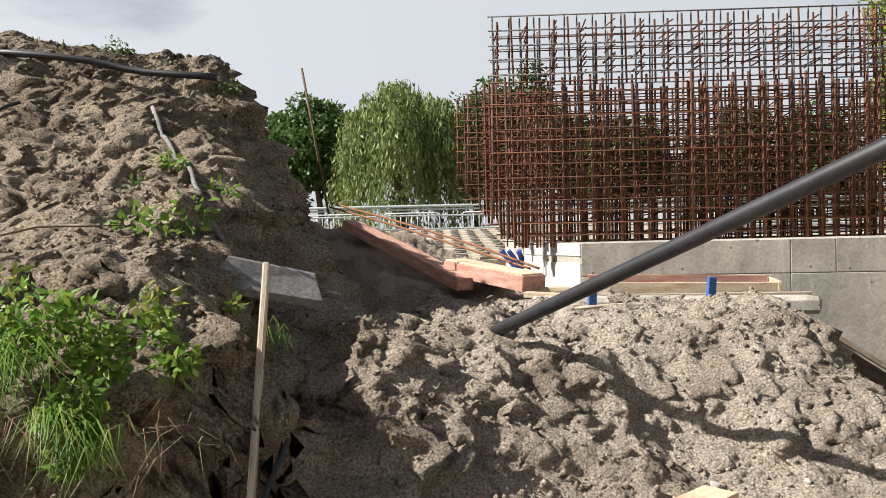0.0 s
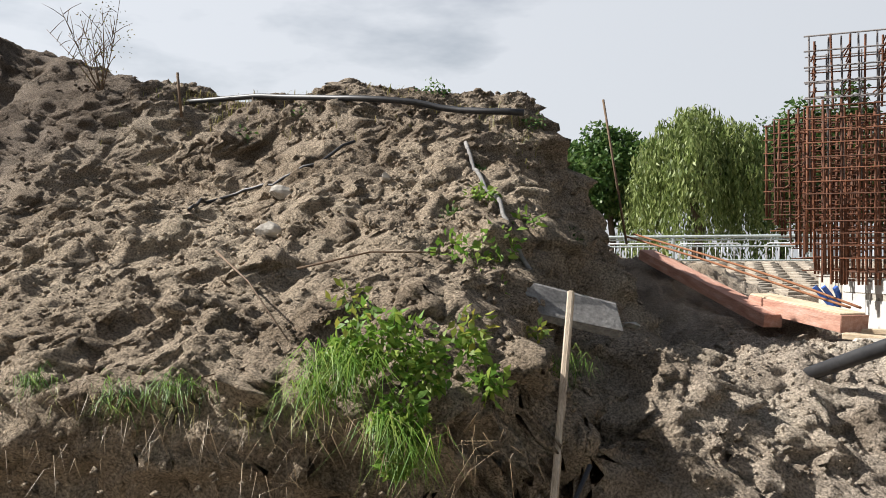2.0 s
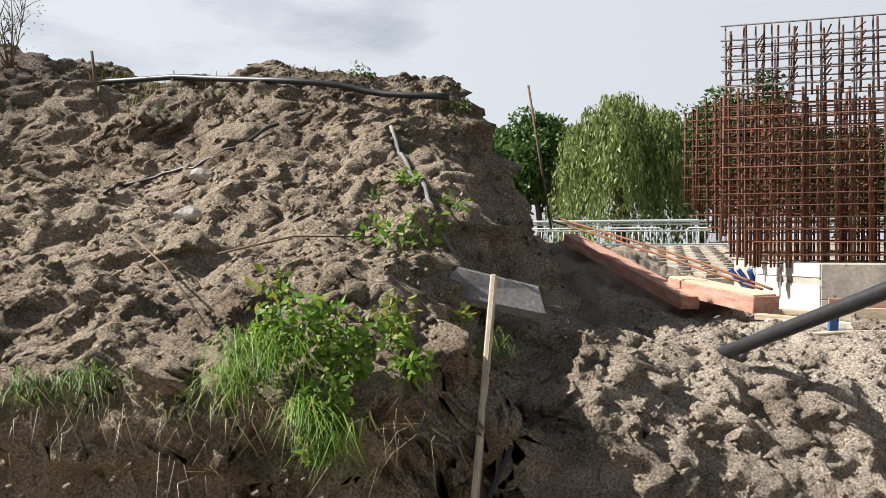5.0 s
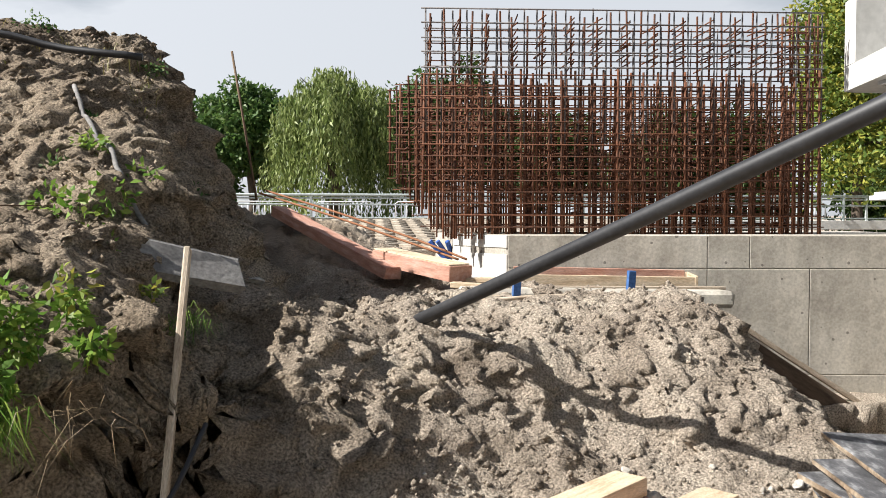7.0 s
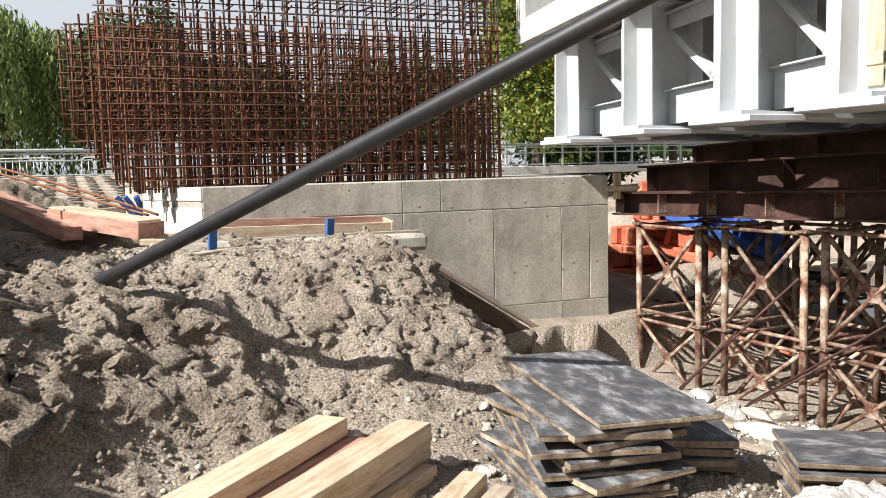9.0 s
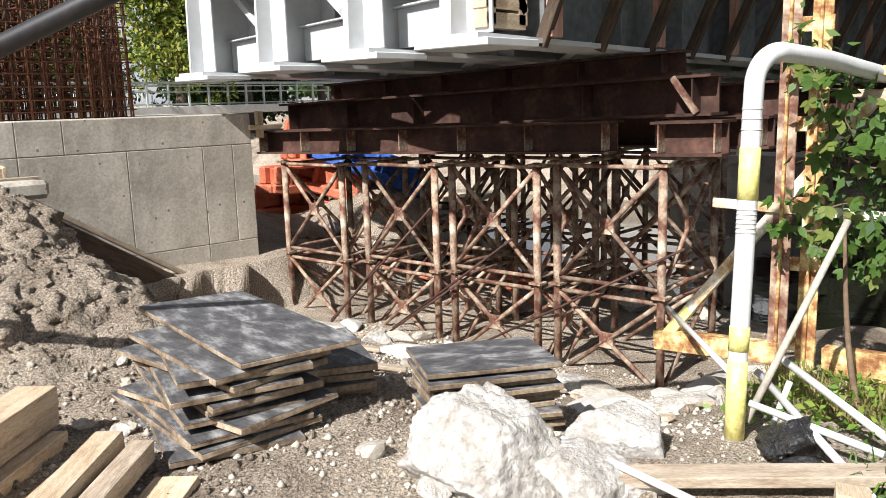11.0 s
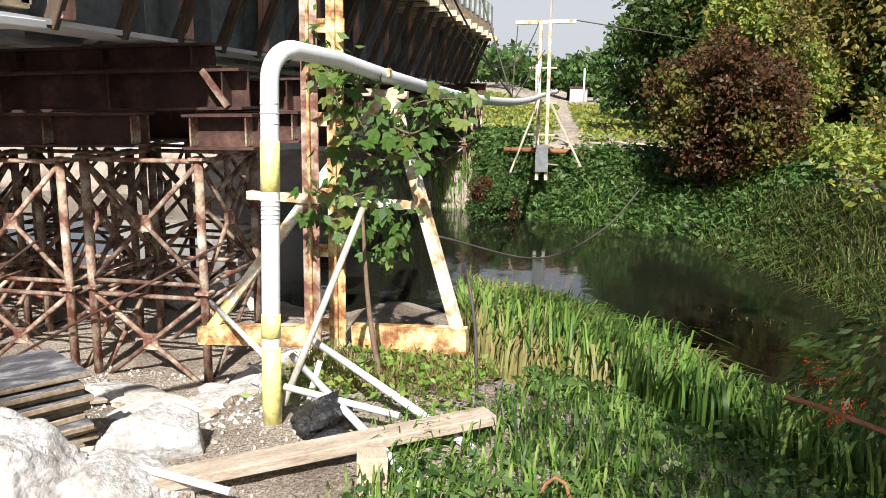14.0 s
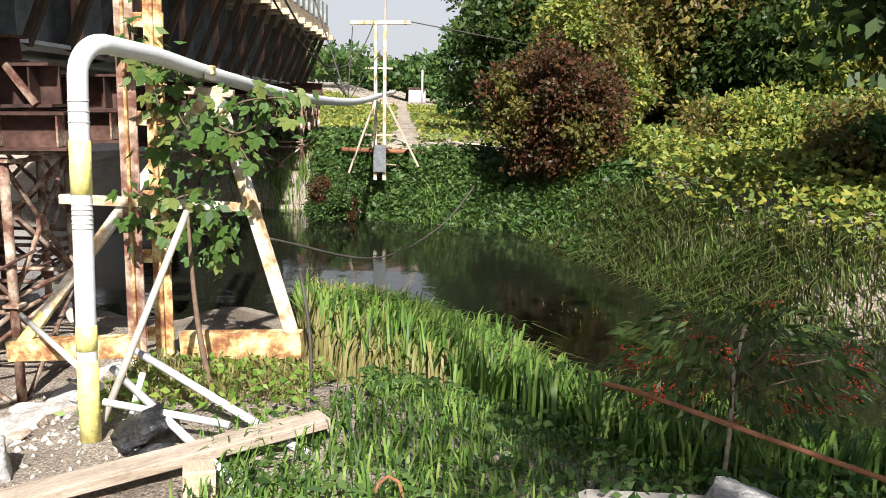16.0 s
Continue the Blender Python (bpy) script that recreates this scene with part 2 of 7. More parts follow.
GREY_GREEN_STEEL = surface("grey_green_steel", [(0.20, 0.24, 0.235), (0.27, 0.31, 0.30)], scale=1.5, rough=0.5, bump=0.08, dist=0.004)
PLYWOOD_FACE = surface("film_faced_ply", [(0.045, 0.046, 0.05), (0.10, 0.10, 0.105), (0.36, 0.36, 0.36)], scale=4.5, squash=(1, 2.2, 1), rough=0.6, bump=0.25, fine=20, bump_scale=40, dist=0.004)
PLY_EDGE = surface("ply_edge", [(0.09, 0.06, 0.038), (0.27, 0.20, 0.135), (0.42, 0.35, 0.26)], scale=5, rough=0.9, bump=0.4, spread=0.3, bump_scale=50, dist=0.004)
PINE = surface("pine_timber", [(0.42, 0.30, 0.19), (0.58, 0.46, 0.32), (0.66, 0.55, 0.41)], scale=3.5, rough=0.8, bump=0.3, spread=0.18, squash=(1, 7, 7), bump_scale=22, dist=0.004)
OLD_WOOD = surface("weathered_board", [(0.30, 0.23, 0.17), (0.45, 0.37, 0.28), (0.55, 0.47, 0.38)], scale=4, rough=0.9, bump=0.4, spread=0.15, squash=(1, 7, 7), bump_scale=24, dist=0.004)
DARK_WOOD = surface("dark_board", [(0.05, 0.035, 0.025), (0.12, 0.085, 0.06)], scale=4, rough=0.9, bump=0.4, squash=(1, 7, 7), dist=0.004)
RED_WOOD = surface("red_brown_timber", [(0.36, 0.17, 0.12), (0.48, 0.27, 0.20), (0.56, 0.37, 0.30)], scale=4, rough=0.8, bump=0.25, squash=(1, 6, 6), dist=0.004)
BLACK_PLASTIC = surface("black_polyethylene", [(0.014, 0.014, 0.016), (0.028, 0.028, 0.03)], scale=4, rough=0.5, bump=0.06, spec=0.5, dist=0.003)
WHITE_PAINT = surface("white_gloss_paint", [(0.62, 0.63, 0.63), (0.72, 0.73, 0.73)], scale=4, mottle=0.06, rough=0.4, bump=0.1, dist=0.003)
YELLOW_PAINT = surface("yellow_paint", [(0.78, 0.70, 0.20), (0.86, 0.80, 0.36)], scale=4, rough=0.45, bump=0.1, dist=0.003)
FLAKED_YELLOW = surface("flaked_yellow_paint", [(0.16, 0.06, 0.028), (0.32, 0.15, 0.06), (0.60, 0.46, 0.20), (0.74, 0.68, 0.48)], scale=9, rough=0.75, bump=0.4, dist=0.004)
RUST_WHITE = surface("flaked_white_paint", [(0.22, 0.09, 0.04), (0.52, 0.38, 0.2), (0.68, 0.64, 0.55), (0.74, 0.73, 0.69)], scale=5, rough=0.7, bump=0.3, dist=0.004)
CHALK = surface("white_rock", [(0.36, 0.33, 0.29), (0.54, 0.52, 0.49), (0.62, 0.61, 0.59)], scale=3.5, rough=0.95, bump=1.0, bump_scale=11, dist=0.05)
STONE = surface("grey_stone", [(0.34, 0.31, 0.265), (0.50, 0.465, 0.41)], scale=4, rough=0.95, bump=0.7, spread=0.25, dist=0.01)
BLUE_PAINT = surface("blue_paint", [(0.035, 0.10, 0.28), (0.06, 0.15, 0.36)], scale=5, rough=0.6, bump=0.15)
ORANGE = surface("orange_plastic", [(0.46, 0.11, 0.055), (0.58, 0.19, 0.11)], scale=2, rough=0.5, bump=0.05, spread=0.15)
BLUE_PLASTIC = surface("blue_plastic", [(0.03, 0.09, 0.36), (0.06, 0.14, 0.45)], scale=2, rough=0.5, bump=0.05)
RAIL_PAINT = surface("grey_green_rail_paint", [(0.33, 0.38, 0.37), (0.45, 0.50, 0.49)], scale=2, rough=0.5, bump=0.05)
PAVER = surface("sandy_paver", [(0.26, 0.22, 0.17), (0.38, 0.33, 0.27)], scale=3, rough=0.95, bump=0.4, spread=0.2)
BARK = surface("bark", [(0.07, 0.052, 0.04), (0.16, 0.125, 0.095)], scale=8, rough=0.95, bump=0.8, squash=(3, 3, 0.6), dist=0.02)
TWIG = surface("twig", [(0.10, 0.065, 0.04), (0.19, 0.13, 0.085)], scale=20, rough=0.9, bump=0.2)
GREEN_NET = surface("green_net", [(0.03, 0.30, 0.22), (0.06, 0.42, 0.32)], scale=9, rough=0.7, bump=0.3)
BAG = surface("black_bag", [(0.012, 0.012, 0.013), (0.025, 0.025, 0.027)], scale=9, rough=0.22, bump=0.9, bump_scale=16, dist=0.03, spec=0.6)
ROPE = surface("wire_rope", [(0.05, 0.045, 0.04), (0.10, 0.085, 0.07)], scale=9, rough=0.7, bump=0.1)
RUST_ROD = surface("rusty_rod", [(0.22, 0.085, 0.04), (0.34, 0.16, 0.08)], scale=20, rough=0.85, bump=0.2)

GREENS = leaf_mat("green_leaves", [(0.035, 0.08, 0.022), (0.06, 0.125, 0.032), (0.10, 0.18, 0.045), (0.135, 0.20, 0.055)])
WILLOW = leaf_mat("willow_leaves", [(0.08, 0.12, 0.03), (0.19, 0.25, 0.07), (0.33, 0.38, 0.14)], trans=0.35)
BRIGHT_LEAF = leaf_mat("bright_green_leaves", [(0.09, 0.19, 0.025), (0.15, 0.28, 0.04), (0.22, 0.34, 0.06), (0.27, 0.33, 0.06)], trans=0.4)
DARK_LEAF = leaf_mat("dark_leaves", [(0.03, 0.06, 0.014), (0.05, 0.09, 0.02), (0.08, 0.12, 0.025)])
AUTUMN = leaf_mat("autumn_leaves", [(0.06, 0.085, 0.022), (0.12, 0.14, 0.03), (0.19, 0.17, 0.038), (0.14, 0.085, 0.032), (0.29, 0.24, 0.05)])
RED_BROWN = leaf_mat("red_brown_leaves", [(0.05, 0.05, 0.02), (0.09, 0.05, 0.025), (0.15, 0.05, 0.025), (0.07, 0.075, 0.02)])
YELLOW_GREEN = leaf_mat("yellow_green_leaves", [(0.08, 0.14, 0.03), (0.18, 0.25, 0.05), (0.29, 0.32, 0.06), (0.38, 0.34, 0.06)])
GRASS = leaf_mat("grass_blades", [(0.04, 0.09, 0.018), (0.09, 0.18, 0.03), (0.17, 0.29, 0.05), (0.25, 0.33, 0.08)], trans=0.35)
DRY_GRASS = leaf_mat("dry_grass", [(0.22, 0.20, 0.07), (0.32, 0.27, 0.11), (0.17, 0.20, 0.045)], trans=0.3)
SEDGE = leaf_mat("brown_green_sedge", [(0.05, 0.085, 0.02), (0.09, 0.12, 0.03), (0.14, 0.13, 0.045), (0.12, 0.16, 0.04)], trans=0.3)
ROOTS = leaf_mat("dry_roots", [(0.15, 0.10, 0.055), (0.26, 0.19, 0.11)], trans=0.1)
BERRY = leaf_mat("red_berries", [(0.45, 0.045, 0.02), (0.58, 0.08, 0.03)], trans=0.1)

# ---- building helpers ----
def mesh_of(verts, faces, mat, smooth=False, name="mesh"):
    me = bpy.data.meshes.new(name)
    me.from_pydata([tuple(v) for v in verts], [], [tuple(f) for f in faces])
    for m in (mat if isinstance(mat, (list, tuple)) else [mat]):
        me.materials.append(m)
    if smooth:
        me.polygons.foreach_set("use_smooth", [True] * len(me.polygons))
    me.update()
    return me


def np_mesh(name, v, f, mat, smooth=False):
    """A mesh from numpy arrays; every face has the same corner count."""
    v, f = np.asarray(v, np.float32), np.asarray(f, np.int32)
    me = bpy.data.meshes.new(name)
    k = f.shape[1]
    me.vertices.add(len(v))
    me.vertices.foreach_set("co", v.ravel())
    me.loops.add(f.size)
    me.loops.foreach_set("vertex_index", f.ravel())
    me.polygons.add(len(f))
    me.polygons.foreach_set("loop_start", np.arange(0, f.size, k, dtype=np.int32))
    me.polygons.foreach_set("loop_total", np.full(len(f), k, np.int32))
    if smooth:
        me.polygons.foreach_set("use_smooth", np.ones(len(f), bool))
    me.materials.append(mat)
    me.update(calc_edges=True)
    me.validate()
    return me


def thing(name, label, category, at=(0, 0, 0), group="", kind="", rz=0):
    ob = new(name)
    ob.matrix_basis = pose(*at, 0, 0, rz)
    return tagged(ob, label, category, group, kind)


def under(ob, parent, label=""):
    ob.parent = parent
    if label:
        ob["label"] = label
    return ob


def part(name, me, parent, m=None, label=""):
    """One mesh as an object under its thing; m is its pose in the thing's own space."""
    ob = new(name, me)
    ob.parent = parent
    if m is not None:
        ob.matrix_basis = m
    if label:
        ob["label"] = label
    return ob


def solo(name, me, label, category, m=None, group="", kind=""):
    ob = new(name, me)
    if m is not None:
        ob.matrix_basis = m
    return tagged(ob, label, category, group, kind)


def box_me(sx, sy, sz, mat, bevel=0.004, jitter=0.0, seed=0, centre=(0, 0, 0), name="box"):
    """A block with chamfered and slightly uneven edges, centred, with its length along x."""
    bm = bmesh.new()
    bmesh.ops.create_cube(bm, size=1)
    for v in bm.verts:
        v.co = Vector((v.co.x * sx, v.co.y * sy, v.co.z * sz))
    if bevel:
        bmesh.ops.bevel(bm, geom=bm.edges[:], offset=min(bevel, 0.3 * min(sx, sy, sz)), segments=1, affect="EDGES")
    rng = random.Random(seed)
    for v in bm.verts:
        v.co += Vector((rng.uniform(-1, 1), rng.uniform(-1, 1), rng.uniform(-1, 1))) * jitter + Vector(centre)
    me = bpy.data.meshes.new(name)
    bm.to_mesh(me)
    bm.free()
    me.materials.append(mat)
    return me


def along(a, b, roll=0.0):
    """The pose whose x axis runs from a to b, at their middle, with z as upright as can be."""
    a, b = Vector(a), Vector(b)
    x = (b - a).normalized()
    up = Vector((0, 0, 1)) if abs(x.z) < 0.98 else Vector((0, 1, 0))
    y = up.cross(x).normalized()
    z = x.cross(y)
    m = Matrix((x, y, z)).transposed().to_4x4()
    m.translation = (a + b) / 2
    return m @ Matrix.Rotation(radians(roll), 4, "X")


def beam_me(length, w, h, mat, **kw):
    return box_me(length, w, h, mat, **kw)


def ibeam_me(length, w, h, tf, tw, mat, name="ibeam"):
    """An I-section along x, centred."""
    p = [(-w / 2, -h / 2), (w / 2, -h / 2), (w / 2, -h / 2 + tf), (tw / 2, -h / 2 + tf), (tw / 2, h / 2 - tf), (w / 2, h / 2 - tf), (w / 2, h / 2), (-w / 2, h / 2), (-w / 2, h / 2 - tf), (-tw / 2, h / 2 - tf), (-tw / 2, -h / 2 + tf), (-w / 2, -h / 2 + tf)]
    n = len(p)
    v = [(-length / 2, y, z) for y, z in p] + [(length / 2, y, z) for y, z in p]
    f = [(i, (i + 1) % n, n + (i + 1) % n, n + i) for i in range(n)]
    for o, flip in ((0, True), (n, False)):
        for q in ((0, 1, 2, 11), (10, 3, 4, 9), (8, 5, 6, 7), (11, 2, 3, 10), (9, 4, 5, 8)):
            ids = [o + i for i in q]
            f.append(ids[::-1] if flip else ids)
    me = mesh_of(v, f, mat, name=name)
    bm = bmesh.new()
    bm.from_mesh(me)
    bmesh.ops.recalc_face_normals(bm, faces=bm.faces[:])
    bm.to_mesh(me)
    bm.free()
    return me


def rod_me(length, r, mat, n=7, name="rod", r2=None):
    """A round bar along x, centred, with closed ends."""
    r2 = r if r2 is None else r2
    v, f = [], []
    for x, rr in ((-length / 2, r), (length / 2, r2)):
        v += [(x, rr * math.cos(2 * math.pi * i / n), rr * math.sin(2 * math.pi * i / n)) for i in range(n)]
    f = [(i, n + i, n + (i + 1) % n, (i + 1) % n) for i in range(n)]
    f += [tuple(range(n)), tuple(range(2 * n - 1, n - 1, -1))]
    me = mesh_of(v, f, mat, name=name)
    for p in me.polygons:
        p.use_smooth = len(p.vertices) == 4
    return me


def smooth_path(pts, step=0.08):
    """Catmull-Rom points through pts."""
    P = [Vector(p) for p in pts]
    P = [2 * P[0] - P[1]] + P + [2 * P[-1] - P[-2]]
    out = []
    for i in range(1, len(P) - 2):
        n = max(1, int((P[i + 1] - P[i]).length / step))
        for k in range(n):
            t = k / n
            a, b, c, d = P[i - 1], P[i], P[i + 1], P[i + 2]
            out.append(0.5 * (2 * b + (c - a) * t + (2 * a - 5 * b + 4 * c - d) * t * t + (3 * b - a - 3 * c + d) * t ** 3))
    out.append(P[-2])
    return out


def tube_me(pts, r, mat, n=8, taper=1.0, name="tube", hollow=0.0):
    """A round tube along points, thinning to taper times r."""
    P = [Vector(p) for p in pts]
    v, f = [], []
    side = None
    for i, p in enumerate(P):
        d = (P[min(i + 1, len(P) - 1)] - P[max(i - 1, 0)]).normalized()
        if side is None:
            side = d.orthogonal().normalized()
        side = (side - d * side.dot(d)).normalized()
        up = d.cross(side)
        rr = r * (1 + (taper - 1) * i / max(1, len(P) - 1))
        v += [p + (side * math.cos(2 * math.pi * k / n) + up * math.sin(2 * math.pi * k / n)) * rr for k in range(n)]
    for i in range(len(P) - 1):
        f += [(i * n + k, i * n + (k + 1) % n, (i + 1) * n + (k + 1) % n, (i + 1) * n + k) for k in range(n)]
    f += [tuple(range(n - 1, -1, -1)), tuple(range((len(P) - 1) * n, len(P) * n))]
    me = mesh_of(v, f, mat, name=name)
    for p in me.polygons:
        p.use_smooth = len(p.vertices) == 4
    return me


def rock_me(sx, sy, sz, mat, seed=0, rough=0.22, sub=3, name="rock", facet=False, cuts=9, low=0.40, high=0.84, crag=0.0):
    """A broken stone: a lumpy body cut by a few flat planes."""
    rng = random.Random(seed)
    bm = bmesh.new()
    bmesh.ops.create_icosphere(bm, subdivisions=sub, radius=1)
    off = Vector((rng.uniform(-50, 50), rng.uniform(-50, 50), rng.uniform(-50, 50)))
    planes = []
    for _ in range(cuts):
        d = Vector((rng.gauss(0, 1), rng.gauss(0, 1), rng.gauss(0, 1))).normalized()
        planes.append((d, rng.uniform(low, high)))
    for v in bm.verts:
        p = v.co.copy()
        for d, h in planes:
            over = p.dot(d) - h
            if over > 0:
                p -= d * over * 0.97
        q = p * 1.7 + off
        p *= 1 + rough * noise.noise(q) + rough * 0.5 * noise.noise(q * 2.7) + rough * 0.3 * noise.noise(q * 6.1) - rough * 1.1 * (0.25 - abs(noise.noise(q * 1.9))) * (abs(noise.noise(q * 1.9)) < 0.25)
        if crag:
            p *= 1 + crag * sum(k * (abs(noise.noise(q * fr)) - 0.22) for fr, k in ((1.6, 1.0), (3.7, 0.75), (8.3, 0.45), (17.0, 0.25)))
        v.co = Vector((p.x * sx / 2, p.y * sy / 2, p.z * sz / 2))
    me = bpy.data.meshes.new(name)
    bm.to_mesh(me)
    bm.free()
    me.materials.append(mat)
    if not facet:
        me.polygons.foreach_set("use_smooth", [True] * len(me.polygons))
    return me


def smoothstep(a, b, x):
    t = np.clip((x - a) / (b - a), 0, 1)
    return t * t * (3 - 2 * t)


def vnoise(x, y, seed=0):
    """Smooth value noise in the plane, about -1 to 1."""
    xi, yi = np.floor(x).astype(np.int64), np.floor(y).astype(np.int64)
    xf, yf = x - xi, y - yi
    u, w = xf * xf * (3 - 2 * xf), yf * yf * (3 - 2 * yf)

    def h(a, b):
        n = (a * 374761393 + b * 668265263 + seed * 1442695041) & 0x7FFFFFFF
        n = ((n ^ (n >> 13)) * 1274126177) & 0x7FFFFFFF
        return ((n ^ (n >> 16)) & 0xFFFF) / 32767.5 - 1.0

    return (h(xi, yi) * (1 - u) + h(xi + 1, yi) * u) * (1 - w) + (h(xi, yi + 1) * (1 - u) + h(xi + 1, yi + 1) * u) * w


def fbm(x, y, octaves=4, seed=0, gain=0.5):
    s, a = 0.0, 1.0
    for o in range(octaves):
        s = s + a * vnoise(x * 2 ** o + 17.3 * o, y * 2 ** o - 9.1 * o, seed + o)
        a *= gain
    return s

def clods(x, y, cell, seed=0):
    """Domed lumps with sharp creases between them, 0 to 1, about cell metres across."""
    u, w = x / cell, y / cell
    ui, wi_ = np.floor(u).astype(np.int64), np.floor(w).astype(np.int64)
    best = np.full(np.shape(u), 9.0)
    for di in (-1, 0, 1):
        for dj in (-1, 0, 1):
            a, b = ui + di, wi_ + dj
            n = (a * 73856093 + b * 19349663 + seed * 83492791) & 0x7FFFFFFF
            n = ((n ^ (n >> 13)) * 1274126177) & 0x7FFFFFFF
            jx, jy = ((n >> 3) & 1023) / 1023.0, ((n >> 14) & 1023) / 1023.0
            best = np.minimum(best, (a + jx - u) ** 2 + (b + jy - w) ** 2)
    return np.sqrt(np.clip(1 - best / 0.8, 0, 1))


# ---- ground and water ----
WATER_Z = -0.75
RIVER = [(15.0, 60.0, 3.6), (14.5, 14.0, 3.2), (14.2, 5.0, 3.1), (13.0, 0.6, 2.7), (10.6, -1.0, 1.95), (8.4, -1.95, 1.70), (6.9, -2.95, 1.60), (6.2, -5.2, 1.65), (6.2, -9.0, 1.6), (9.0, -22.0, 2.5), (14.0, -80.0, 3.5)]


def river_dist(x, y):
    """Distance from the water's edge: negative over water; and the side, positive towards the camera's bank."""
    best = np.full(np.shape(x), 1e9)
    side = np.zeros(np.shape(x))
    for (ax, ay, aw), (bx, by, bw) in zip(RIVER[:-1], RIVER[1:]):
        dx, dy = bx - ax, by - ay
        t = np.clip(((x - ax) * dx + (y - ay) * dy) / (dx * dx + dy * dy), 0, 1)
        px, py = ax + t * dx, ay + t * dy
        d = np.hypot(x - px, y - py) - (aw + t * (bw - aw))
        s = (x - ax) * dy - (y - ay) * dx
        side = np.where(d < best, -np.sign(s), side)
        best = np.minimum(best, d)
    return best + 0.22 * fbm(x * 0.7, y * 0.7, 3, 5), -side


def hill_profile(y, x):
    """The sandy bank: an undercut foot, a lip and a long slope to the crest."""
    foot = 2.72 + 0.22 * fbm(x * 0.8, x * 0 + 3.1, 3, 11) + 0.95 * smoothstep(-1.5, -0.7, x)
    s = y - foot
    z = 0.12 + 1.08 * smoothstep(0.0, 0.42, s)
    up = np.clip(s - 0.42, 0, None)
    z = z + 0.50 * np.minimum(up, 3.9) - 0.10 * smoothstep(0.2, 1.6, up) + 0.13 * smoothstep(3.2, 4.0, up)
    z = z + 0.07 * np.clip(-x - 4.2, 0, 6) * smoothstep(1.5, 4.5, up)
    z = z + 0.75 * np.exp(-(((x + 8.6) / 1.9) ** 2 + ((y - 7.0) / 2.2) ** 2))
    z = z - 0.34 * np.exp(-(((x + 4.7) / 0.95) ** 2 + ((y - 5.95) / 0.45) ** 2)) + 0.12 * np.exp(-(((x + 4.2) / 0.8) ** 2 + ((y - 4.75) / 0.4) ** 2))
    return z + (0.07 + 0.14 * smoothstep(-1.9, -3.2, x)) * smoothstep(2.4, 3.7, up) - 0.6 * smoothstep(7, 14, up)


def mound_profile(y, x):
    foot = 3.75 + 0.3 * smoothstep(0.5, 3.0, x)
    s = y - foot
    z = 0.12 + 0.925 * smoothstep(0.0, 2.1, s)
    return z


